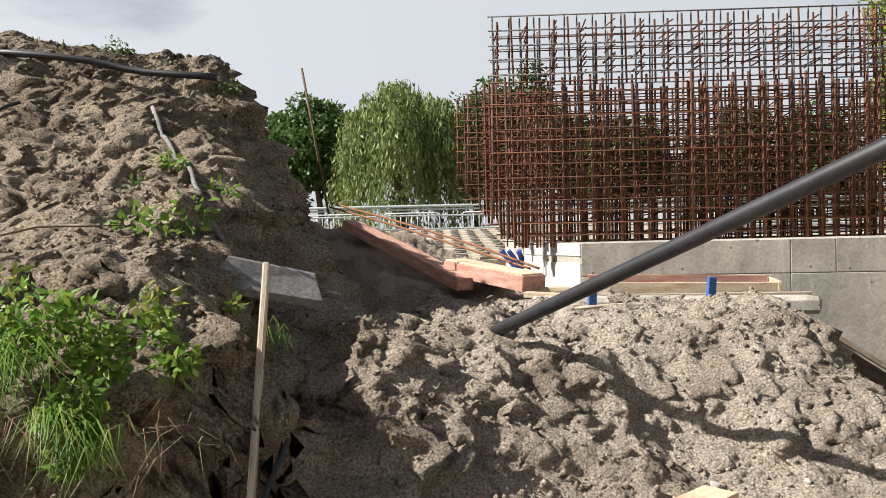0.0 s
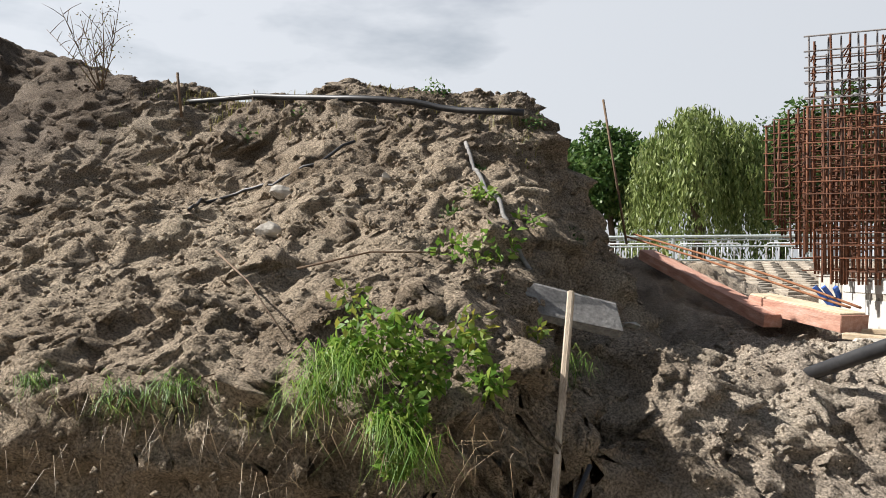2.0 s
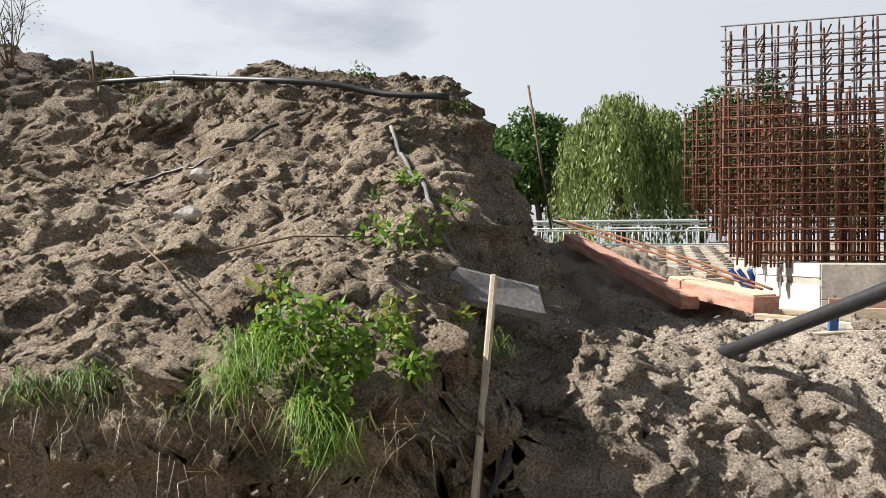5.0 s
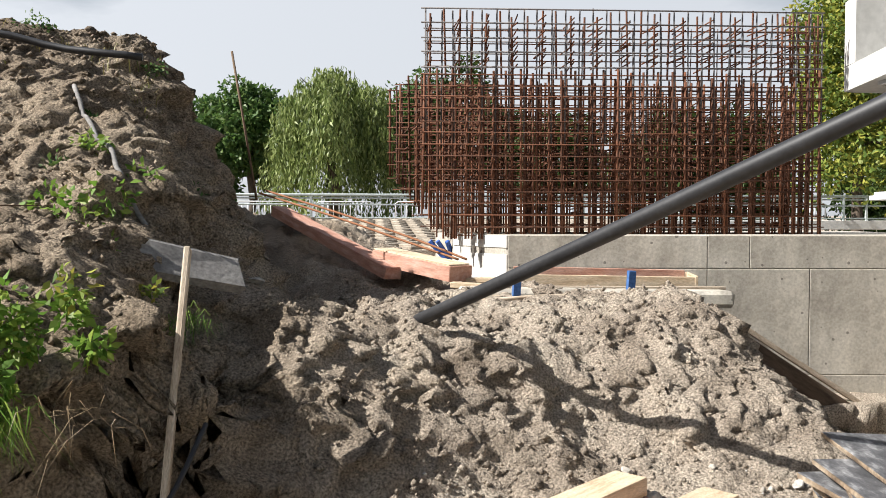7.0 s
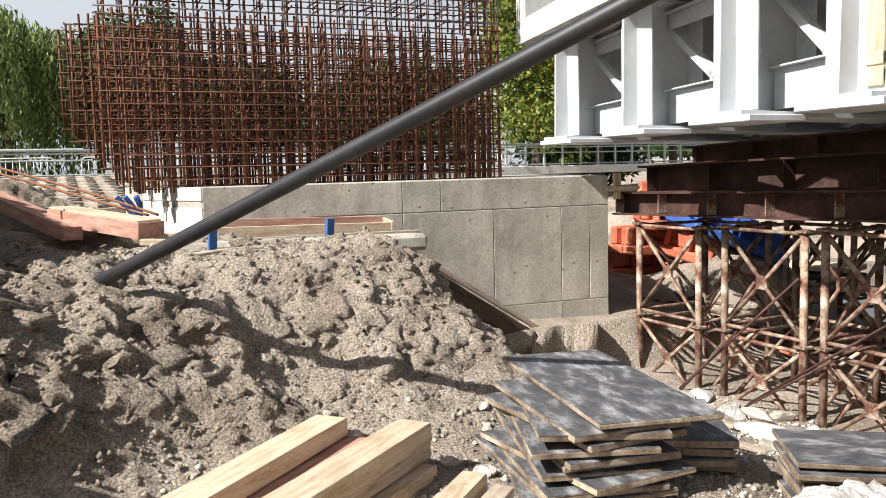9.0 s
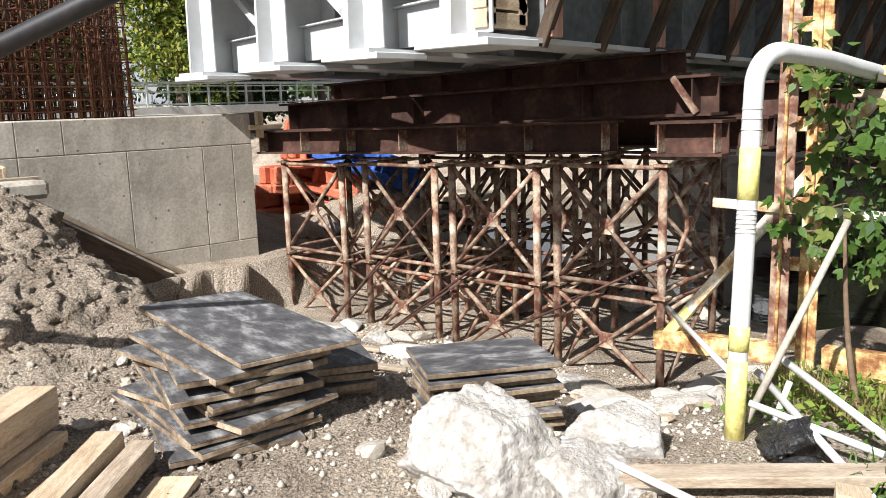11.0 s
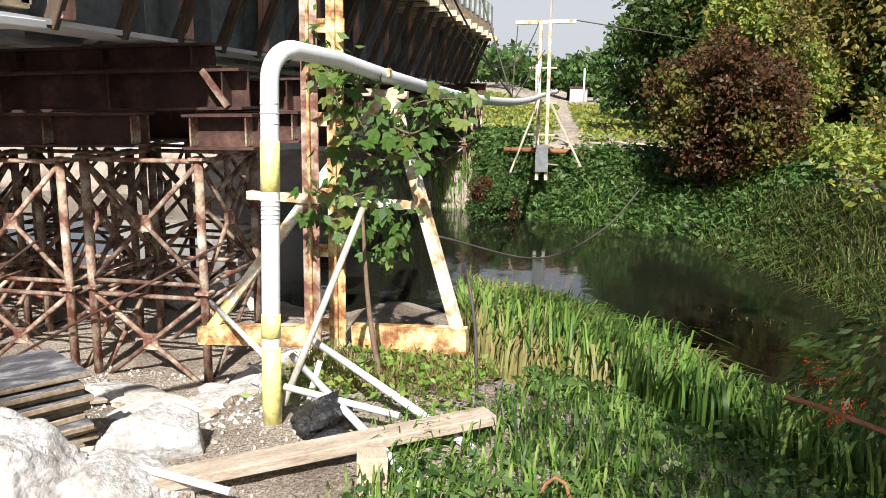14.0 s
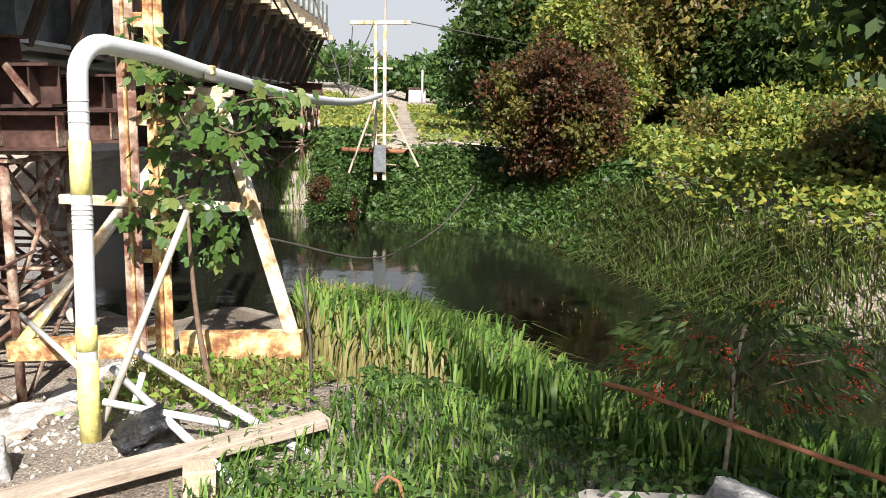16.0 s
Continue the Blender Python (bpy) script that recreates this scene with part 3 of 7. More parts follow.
def height(x, y, rough=True):
    x, y = np.asarray(x, float), np.asarray(y, float)
    d, side = river_dist(x, y)
    near = side > 0
    # working ground on the camera's bank, falling to the tower pit and the river
    base = 0.0 - 0.60 * smoothstep(3.1, 6.0, x) * smoothstep(1.2, 2.6, y)
    base = np.minimum(base, -0.42 * smoothstep(4.7, 6.6, x) * smoothstep(-1.5, 0.0, y))
    base = base - 0.42 * smoothstep(2.6, 0.3, d)
    # road bank far behind
    road = np.clip(0.95 + 0.047 * (y - 9), -1, 1.9) * smoothstep(7.5, 10.5, y)
    open_side = np.maximum(smoothstep(8.2, 6.2, x), smoothstep(17, 27, y))
    road = road * open_side - 0.6 * (1 - open_side)
    base = np.where(near & (y > 7.5), np.maximum(base, road * smoothstep(0.0, 2.5, d) - 0.6 * (1 - smoothstep(0.0, 2.5, d))), base)
    # far bank
    far = 0.05 + 0.28 * smoothstep(0.4, 2.2, d) + 0.007 * np.clip(d - 2, 0, 140) * (0.35 + 0.65 * smoothstep(-16, 6, y)) + 0.15 * smoothstep(3.0, 9.0, d) * smoothstep(-3.5, 1.0, y)
    far = far + 0.028 * np.clip(d - 5.0, 0, 60) * smoothstep(2.5, 10.0, y)
    base = np.where(near, base, far)
    # spoil bank and sand mound
    w = smoothstep(0.0, -1.42, x + 0.22 * (y - 4.2) + 0.14 * fbm(x * 1.3, y * 1.3, 2, 3))
    hz = hill_profile(y, x)
    mz = mound_profile(y, x) * (1 - smoothstep(2.65, 3.75, x + 0.12 * (y - 5)))
    mz = mz - 0.8 * smoothstep(7.15, 7.7, y) * smoothstep(2.7, 3.2, x) * (1 - smoothstep(9, 10, y))
    mz = mz + 0.75 * smoothstep(7.0, 12.0, y) * smoothstep(1.4, -1.2, x)
    mz = mz + 0.26 * np.exp(-(((x + 0.08) / 0.45) ** 2 + ((y - 4.7) / 0.8) ** 2))
    mz = mz + 0.34 * np.exp(-(((x + 0.55 + 0.5 * (y - 4.9)) / 0.42) ** 2 + ((y - 4.95) / 0.62) ** 2))
    mask = smoothstep(2.4, 2.8, y)
    back = 1 - smoothstep(14, 26, y)
    bank = np.maximum(w * hz + (1 - w) * mz, 0)
    base = np.where((y > 2.4) & (x < 5.2), np.maximum(base, base * (1 - mask) + mask * back * (bank - 0.75 * smoothstep(3.3, 4.4, x)) + (1 - back) * base), base)
    # heap of spoil behind the towers
    heap = 1.15 * np.exp(-(((x - 9.6) / 1.1) ** 2 + ((y - 9.6) / 1.3) ** 2)) + 0.7 * np.exp(-(((x - 7.9) / 0.9) ** 2 + ((y - 11.5) / 1.6) ** 2))
    base = base + heap * (d > 0)
    # river bed
    bed = WATER_Z - 0.45
    k = np.where(near, smoothstep(-0.25, 0.55, d), smoothstep(-0.35, 1.7, d))
    z = bed + (base - bed) * k
    z = z + 0.6 * smoothstep(60, 300, np.hypot(x, y)) * fbm(x / 90, y / 90, 2, 8)
    if rough:
        lump = smoothstep(0.15, 0.6, z + 0.05) * (y > 2.3) * (x < 5) * (y < 16)
        z = z + (0.012 + 0.035 * lump) * fbm(x * 1.4, y * 1.4, 2, 21)
        gully = 1 - np.abs(fbm(x * 2.6 + 0.5 * fbm(x * 0.9, y * 0.9, 2, 91), y * 0.8, 3, 93, 0.55))
        z = z + 0.055 * lump * (gully - 0.6) + 0.035 * lump * fbm(x * 4.2, y * 3.0, 2, 97)
        clod = np.abs(fbm(x * 3.4, y * 3.4, 3, 27, 0.55))
        bend = 0.05 * fbm(x * 5.0, y * 5.0, 2, 33)
        patch = smoothstep(-0.35, 0.45, fbm(x * 0.9, y * 0.9, 3, 35))
        fine = smoothstep(-0.5, 0.5, fbm(x * 1.7, y * 1.7, 2, 39))
        down = 0.55 * y    # slumped lumps run down the slope
        big = 0.045 + 0.055 * smoothstep(-0.2, -1.6, x)
        z = z + lump * (big * patch * (clods(x + bend, down + bend, 0.24, 1) - 0.6) + (0.018 + 0.030 * fine) * (clods(x + bend, 0.75 * y - bend, 0.105, 2) - 0.6) + (0.008 + 0.014 * patch) * (clods(x, y, 0.052, 3) - 0.6))
        z = z + lump * 0.15 * (0.42 - np.abs(fbm(x * 1.15 + 0.25 * y, y * 0.42, 3, 43)))
        z = z + (0.006 + 0.012 * lump) * (0.5 - clod) + 0.022 * lump * fbm(x * 6.3, y * 5.1, 2, 29) + 0.03 * lump * fbm(x * 2.3 + 0.7 * fbm(x * 1.1, y * 1.1, 2, 71), y * 3.9, 2, 77) + (0.006 + 0.024 * lump) * fbm(x * 10, y * 10, 3, 31, 0.6)
    return z


def axis(lo, hi, step, far, grow=1.13):
    c = list(np.arange(lo, hi + 1e-6, step))
    out, s = [], step
    v = lo
    while v > -far:
        s *= grow
        v -= s
        out.append(v)
    c = out[::-1] + c
    s, v = step, hi
    while v < far:
        s *= grow
        v += s
        c.append(v)
    return np.array(c)


def fine_axis(spans, far):
    """Even steps over each span, then growing steps out to the horizon."""
    c = np.concatenate([np.arange(a, b - 1e-6, st) for a, b, st in spans] + [[spans[-1][1]]])
    ends = axis(0.0, 0.0, 0.04, far)
    return np.concatenate([ends[ends < 0] + c[0], c, ends[ends > 0] + c[-1]])


gx = fine_axis(((-9.6, -6.0, 0.06), (-6.0, 3.7, 0.021), (3.7, 6.8, 0.04)), 1500)
gy = fine_axis(((0.9, 2.55, 0.045), (2.55, 3.7, 0.014), (3.7, 7.3, 0.022), (7.3, 8.4, 0.045)), 1500)
GX, GY = np.meshgrid(gx, gy)
GZ = height(GX, GY)
# crumbling face: push steep ground in and out
sl = np.hypot(np.gradient(GZ, axis=0) / np.gradient(gy)[:, None], np.gradient(GZ, axis=1) / np.gradient(gx)[None, :])
push = np.clip(sl - 0.4, 0, 1.6) * (GX < 5.5) * (GY > 2.2) * (GY < 9)
OX = 0.075 * push * fbm(GY * 5, GZ * 6, 4, 41, 0.6)
OY = -0.062 * push * (fbm(GX * 3.2, GZ * 5.5, 4, 51, 0.6) + 0.4)
# the undercut foot of the spoil bank
foot = 2.72 + 0.22 * fbm(GX * 0.8, GX * 0 + 3.1, 3, 11) + 0.95 * smoothstep(-1.5, -0.7, GX)
ss_ = GY - foot
face_u = np.clip((GZ - 0.14) / 1.0, 0, 1)
OY = OY + 0.56 * smoothstep(-0.7, -0.02, ss_) * (1 - smoothstep(0.30, 0.55, ss_)) * (1 - face_u) * smoothstep(-0.6, -1.2, GX) * smoothstep(-9, -6, GX)
n1, n0 = len(gx), len(gy)
idx = np.arange(n0 * n1).reshape(n0, n1)
quads = np.stack([idx[:-1, :-1], idx[:-1, 1:], idx[1:, 1:], idx[1:, :-1]], -1).reshape(-1, 4)
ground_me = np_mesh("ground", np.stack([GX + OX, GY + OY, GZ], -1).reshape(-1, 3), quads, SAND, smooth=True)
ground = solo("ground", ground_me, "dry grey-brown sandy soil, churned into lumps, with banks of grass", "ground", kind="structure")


def ground_z(x, y):
    return float(height(np.array([x]), np.array([y]))[0])


# water
wm, wt, wb = nodes_of("river_water")
wb.inputs["Base Color"].default_value = (0.012, 0.014, 0.008, 1)
wb.inputs["Roughness"].default_value = 0.06
wb.inputs["Specular IOR Level"].default_value = 0.6
wnn = wt.nodes.new("ShaderNodeTexNoise")
wnn.inputs["Scale"].default_value = 2.4
wnn.inputs["Detail"].default_value = 5.0
wtc2 = wt.nodes.new("ShaderNodeTexCoord")
wt.links.new(wtc2.outputs["Object"], wnn.inputs["Vector"])
wbp = wt.nodes.new("ShaderNodeBump")
wbp.inputs["Strength"].default_value = 0.10
wbp.inputs["Distance"].default_value = 0.05
wt.links.new(wnn.outputs["Fac"], wbp.inputs["Height"])
wt.links.new(wbp.outputs["Normal"], wb.inputs["Normal"])
wx, wy = np.linspace(3.0, 22, 40), np.linspace(-80, 60, 120)
WX, WY = np.meshgrid(wx, wy)
wi = np.arange(40 * 120).reshape(120, 40)
wq = np.stack([wi[:-1, :-1], wi[:-1, 1:], wi[1:, 1:], wi[1:, :-1]], -1).reshape(-1, 4)
water = solo("water", np_mesh("water", np.stack([WX, WY, np.full(WX.shape, WATER_Z)], -1).reshape(-1, 3), wq, wm, smooth=True), "dark still river water that mirrors sky and bank", "water", kind="structure")

# ---- abutment ----
def prism_me(poly, z0, z1, mat, name="prism", bevel=0.012):
    bm = bmesh.new()
    lo = [bm.verts.new((x, y, z0)) for x, y in poly]
    f = bm.faces.new(lo)
    r = bmesh.ops.extrude_face_region(bm, geom=[f])
    for v in r["geom"]:
        if isinstance(v, bmesh.types.BMVert):
            v.co.z = z1
    bmesh.ops.recalc_face_normals(bm, faces=bm.faces[:])
    if bevel:
        bmesh.ops.bevel(bm, geom=bm.edges[:], offset=bevel, segments=1, affect="EDGES")
    me = bpy.data.meshes.new(name)
    bm.to_mesh(me)
    bm.free()
    me.materials.append(mat)
    return me


AB_A, AB_B = Vector((1.38, 8.2)), Vector((5.86, 7.78))
AB_TOP = 1.64
abutment = thing("bridge_abutment", "unfinished grey cast concrete bridge abutment with formwork marks", "abutment")
part("core", prism_me([(1.38, 8.2), (5.86, 7.78), (7.4, 12.2), (0.93, 12.2), (0.93, 9.25)], -1.2, AB_TOP, CONCRETE), abutment)


def face_panel(parent, a, b, z0, z1, mat, proud=0.010, gap=0.007):
    """A cast panel standing proud of a wall face that runs from a to b."""
    a, b = Vector((*a, (z0 + z1) / 2)), Vector((*b, (z0 + z1) / 2))
    d = (b - a).normalized()
    out = Vector((d.y, -d.x, 0))
    me = box_me((b - a).length - gap, proud * 2, z1 - z0 - gap, mat, bevel=0.005, name="panel")
    m = along(a, b)
    m.translation += out * 0.001
    part("panel", me, parent, m)


def on_wall(s):
    return AB_A.lerp(AB_B, s)


for zs, cuts in (((1.30, AB_TOP - 0.002), (0.0, 0.45, 0.545, 1.0)), ((0.22, 1.30), (0.0, 0.45, 0.68, 0.865, 0.945, 1.0)), ((-1.15, 0.22), (0.0, 0.45, 0.68, 0.865, 1.0))):
    for u0, u1 in zip(cuts[:-1], cuts[1:]):
        face_panel(abutment, on_wall(u0), on_wall(u1), *zs, CONCRETE)
# return face in paler concrete: the sun on it is put into the colour
RET_A, RET_B = Vector((0.93, 9.25)), Vector((1.38, 8.2))
for u0, u1, z0, z1 in ((0.0, 0.36, -0.5, 1.50), (0.36, 1.0, -0.5, 1.44), (0.0, 1.0, 1.50, AB_TOP - 0.002)):
    face_panel(abutment, RET_A.lerp(RET_B, u0), RET_A.lerp(RET_B, u1), z0, z1, CONCRETE_PALE)


# ---- reinforcement cage ----
cage = thing("rebar_cage", "tall cage of rusty reinforcing bars rising from the abutment", "rebar")


def bar(a, b, r=0.0095, mat=None, cache={}):
    L = round((Vector(b) - Vector(a)).length, 2)
    key = (L, r, (mat or RUST_BAR).name)
    if key not in cache:
        cache[key] = rod_me(L, r, mat or RUST_BAR, 6, "bar")
    part("bar", cache[key], cage, along(a, b))


def cage_face(x0, x1, y0, y1, z0, z1, dx, dz, ztop=None, seed=1, left_step=False):
    rng = random.Random(seed)
    n = int(round((x1 - x0) / dx))
    for i in range(n + 1):
        x = x0 + (x1 - x0) * i / n + rng.uniform(-0.012, 0.012)
        y = y0 + (y1 - y0) * i / n
        lean = rng.uniform(-0.02, 0.02)
        zl = z0 if x > 0.75 else max(z0, 2.35 - (x - 0.2) * 1.3)
        bar((x, y, zl), (x + lean, y + rng.uniform(-0.02, 0.02), z1 + rng.uniform(-0.05, 0.04)), 0.013)
        bar((x + 0.034, y + 0.014, zl), (x + 0.034 + lean, y + 0.02, z1 - rng.uniform(0.3, 1.0)), 0.0105)
        if ztop:
            bar((x + 0.03, y + 0.02, z1 - 0.75), (x + 0.03 + rng.uniform(-0.02, 0.02), y + 0.02, ztop + rng.uniform(-0.02, 0.02)), 0.009, GREY_BAR)
    z = z0 + 0.12
    while z < z1 - 0.02:
        xs = x0 if z > 2.25 else x0 + (2.25 - z) * 0.75
        bar((xs - 0.04, y0 - 0.02, z + rng.uniform(-0.012, 0.012)), (x1 + 0.04, y1 - 0.02, z + rng.uniform(-0.012, 0.012)), 0.007)
        z += dz
    if ztop:
        z = z1 + 0.05
        while z < ztop:
            bar((x0 - 0.03, y0, z + rng.uniform(-0.008, 0.008)), (x1 + 0.03, y1, z + rng.uniform(-0.008, 0.008)), 0.0085, GREY_BAR)
            z += 0.152


cage_face(0.55, 4.82, 8.62, 8.45, AB_TOP - 0.05, 3.36, 0.148, 0.125, 4.02, 1)
cage_face(0.30, 5.05, 9.45, 9.30, AB_TOP - 0.05, 3.40, 0.19, 0.15, None, 2)
cage_face(0.22, 5.45, 10.0, 9.9, AB_TOP - 0.05, 3.38, 0.17, 0.15, None, 3)
cage_face(0.66, 5.50, 10.1, 10.0, 3.3, 3.5, 0.17, 0.15, 4.2, 4)
cage_face(4.5, 4.86, 8.7, 8.66, 3.3, 4.0, 0.09, 0.14, None, 5)

def cage_layer(x0, x1, y0, y1, z0, z1, dx, dz, seed):
    """Bars of one inner layer of the cage, joined."""
    rng = random.Random(seed)
    V, F = [], []

    def add(a, b, r):
        a, b = Vector(a), Vector(b)
        d = (b - a).normalized()
        s1 = d.orthogonal().normalized()
        s2 = d.cross(s1)
        o = len(V)
        for p in (a, b):
            for k in range(5):
                V.append(tuple(p + (s1 * math.cos(1.2566 * k) + s2 * math.sin(1.2566 * k)) * r))
        for k in range(5):
            F.append((o + k, o + (k + 1) % 5, o + 5 + (k + 1) % 5, o + 5 + k))

    n = int((x1 - x0) / dx)
    for i in range(n + 1):
        u = i / n
        x, y = x0 + (x1 - x0) * u + rng.uniform(-0.02, 0.02), y0 + (y1 - y0) * u
        zl = z0 if x > 0.75 else max(z0, 2.35 - (x - 0.2) * 1.3)
        add((x, y, zl), (x + rng.uniform(-0.02, 0.02), y, z1 + rng.uniform(-0.08, 0.03)), 0.0115)
    z = z0 + 0.05
    while z < z1 - 0.05:
        xs = x0 if z > 2.25 else x0 + (2.25 - z) * 0.75
        add((xs - 0.05, y0, z + rng.uniform(-0.015, 0.015)), (x1 + 0.05, y1, z + rng.uniform(-0.015, 0.015)), 0.0065)
        z += dz * rng.uniform(0.85, 1.15)
    # ties that run back through the cage
    for i in range(0, n, 2):
        x = x0 + (x1 - x0) * i / n
        for k in range(9):
            zz_ = z0 + 0.15 + (z1 - z0 - 0.2) * k / 9 + rng.uniform(-0.03, 0.03)
            if x > 0.9 or zz_ > 2.2:
                add((x, y0 - 0.2, zz_), (x + rng.uniform(-0.05, 0.05), y0 + 0.25, zz_ + rng.uniform(-0.02, 0.02)), 0.008)
    ob = part("inner_mesh", np_mesh("inner_mesh", np.array(V), np.array(F), RUST_BAR, True), cage)
    ob["kind"] = "stuff"


cage_layer(0.48, 4.84, 8.78, 8.62, AB_TOP - 0.05, 3.34, 0.145, 0.105, 61)
cage_layer(0.40, 4.95, 9.05, 8.90, AB_TOP - 0.05, 3.36, 0.160, 0.115, 62)
cage_layer(0.30, 5.20, 9.70, 9.55, AB_TOP - 0.05, 3.36, 0.150, 0.110, 63)
cage_layer(0.62, 4.84, 8.70, 8.53, 3.30, 4.02, 0.148, 0.152, 64)

# ---- bridge superstructure on its towers ----
bridge = thing("road_bridge", "white-primed steel girder bridge with concrete deck on temporary towers", "bridge")
END_A, END_B = Vector((4.33, 3.42)), Vector((5.13, 7.72))
FAR_X, GH = 20.6, 1.16
SKEW = (END_B.x - END_A.x) / (END_B.y - END_A.y)
GIRDERS = (0.0, 0.28, 0.63, 1.0)


def soffit(x, y):
    return 2.085 - 0.018 * (x - 4.3) - 0.006 * (y - 3.4)


ends = []
for u in GIRDERS:
    p = END_A.lerp(END_B, u)
    z = soffit(p.x, p.y)
    ends.append((p.x, p.y, z))
    a, b = (p.x, p.y, z + GH / 2), (FAR_X, p.y, soffit(FAR_X, p.y) + GH / 2)
    gir = part("girder", ibeam_me(FAR_X - p.x, 0.46, GH, 0.035, 0.03, WHITE_STEEL, "girder"), bridge, along(a, b))
    # sheet over the near web that darkens it as the overhang's shade would
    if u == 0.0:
        part("web_sheet", box_me(FAR_X - p.x - 0.3, 0.012, GH - 0.1, GREY_SHADE_STEEL, 0.002), bridge, along((p.x + 0.3, p.y - 0.023, soffit(p.x + 0.3, p.y) + GH / 2), (FAR_X, p.y - 0.023, soffit(FAR_X, p.y) + GH / 2)), "slate-grey sheet that gives the web its overhang shade")
    # bearing plate, end plate and web stiffeners
    part("bearing_plate", box_me(0.55, 0.62, 0.05, WHITE_STEEL, 0.006), bridge, pose(p.x + 0.26, p.y, z - 0.024))
    part("end_plate", box_me(0.02, 0.44, GH - 0.08, WHITE_STEEL, 0.004), bridge, pose(p.x + 0.16, p.y, z + GH / 2))
    n = 16
    for i in range(n):
        x = p.x + 0.75 + i * 1.05
        for sgn in (-1, 1):
            # the near girder's outer stiffeners take the same shade colour
            part("stiffener", box_me(0.014, 0.19, GH - 0.09, GREY_SHADE_STEEL if u == 0.0 and sgn < 0 else WHITE_STEEL, 0.003), bridge, pose(x, p.y + sgn * 0.112, soffit(x, p.y) + GH / 2))
# cross frames between the girders at the end
for (ax, ay, az), (bx, by, bz) in zip(ends[:-1], ends[1:]):
    o = 0.5
    a, b = Vector((ax + o, ay + 0.05, az)), Vector((bx + o, by - 0.05, bz))
    for dz, h in ((0.20, 0.30), (GH - 0.18, 0.14)):
        part("cross_plate", box_me((b - a).length, 0.02, h, WHITE_STEEL, 0.004), bridge, along(a + Vector((0, 0, dz)), b + Vector((0, 0, dz))))
        part("cross_flange", box_me((b - a).length, 0.13, 0.016, WHITE_STEEL, 0.003), bridge, along(a + Vector((0, 0, dz + h / 2 + 0.01)), b + Vector((0, 0, dz + h / 2 + 0.01))))
    mid = (a + b) / 2
    for e in (a, b):
        part("cross_brace", box_me(((e - mid) + Vector((0, 0, 0.6))).length, 0.09, 0.07, WHITE_STEEL, 0.006), bridge, along(e + Vector((0.03, 0, GH - 0.25)), mid + Vector((0.03, 0, 0.42))))
    # lateral bracing under the deck, further in
    for i in range(1, 5):
        a2, b2 = a + Vector((3.6 * i, 0, -0.07 * i)), b + Vector((3.6 * i, 0, -0.07 * i))
        part("cross_plate", box_me((b2 - a2).length, 0.02, 0.5, WHITE_STEEL, 0.004), bridge, along(a2 + Vector((0, 0, 0.6)), b2 + Vector((0, 0, 0.6))))
# lower lateral plates that bind neighbouring flanges
for (ax, ay, az), (bx, by, bz) in zip(ends[:-1], ends[1:]):
    for i in range(4):
        x = ax + 1.6 + 2.2 * i
        a2, b2 = Vector((x, ay, soffit(x, ay) + 0.06)), Vector((x + 1.5, by, soffit(x + 1.5, by) + 0.06))
        part("lateral_brace", box_me((b2 - a2).length, 0.1, 0.02, WHITE_STEEL, 0.004), bridge, along(a2, b2))
# deck slab, in a skewed plan
DY0, DY1 = 2.66, 8.62


def slab_me(y0, y1, z0, z1, x_off, mat, name, far=FAR_X):
    v = []
    for end in (0, 1):
        for y, z in ((y0, z0), (y0, z1), (y1, z1), (y1, z0)):
            x = far if end else END_A.x + SKEW * (y - END_A.y) + x_off
            v.append((x, y, soffit(x, y) + GH + z))
    return mesh_of(v, [(0, 1, 2, 3), (7, 6, 5, 4), (0, 4, 5, 1), (1, 5, 6, 2), (2, 6, 7, 3), (3, 7, 4, 0)], mat, name=name)


part("deck", slab_me(DY0, DY1, 0.004, 0.27, -0.12, CONCRETE_PALE, "deck"), bridge)
part("haunch", slab_me(DY0 + 0.5, DY1 - 0.5, -0.02, 0.0, 0.1, CONCRETE_PALE, "haunch"), bridge)
part("parapet", slab_me(DY0, DY0 + 0.22, 0.275, 0.74, 3.2, CONCRETE_PALE, "parapet"), bridge, label="cast concrete parapet")
part("parapet", slab_me(DY1 - 0.3, DY1, 0.275, 0.98, -0.12, CONCRETE_PALE, "parapet"), bridge, label="cast concrete parapet")
for i in range(20):   # ribs of the parapet shuttering
    x = 8.2 + i * 0.62
    part("parapet_rib", box_me(0.05, 0.05, 0.44, GREY_GREEN_STEEL, 0.004), bridge, pose(x, DY0 - 0.027, soffit(x, DY0) + GH + 0.50))
part("edge_board", slab_me(DY0 - 0.03, DY0 - 0.002, -0.05, 0.24, 0.0, PINE, "edge_board"), bridge, label="raw pine edge shutter board")
# timber falsework under the overhang
jo = box_me(1.22, 0.09, 0.11, PINE, 0.005)
# struts in dark wood: the shade under the overhang is in their colour
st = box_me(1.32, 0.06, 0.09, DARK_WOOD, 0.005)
po = box_me(1.04, 0.14, 0.05, RED_WOOD, 0.005)
for i in range(21):
    x = 5.05 + i * 0.76
    z = soffit(x, 3.4) + GH
    part("joist", jo, bridge, along((x, DY0 - 0.13, z - 0.03), (x, DY0 + 1.0, z - 0.06)))
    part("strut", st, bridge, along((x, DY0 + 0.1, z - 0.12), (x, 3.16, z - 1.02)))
    if i % 2 == 0:
        part("shore_post", po, bridge, along((x + 0.07, 3.16, z - 0.10), (x + 0.07, 3.16, z - 1.10)))
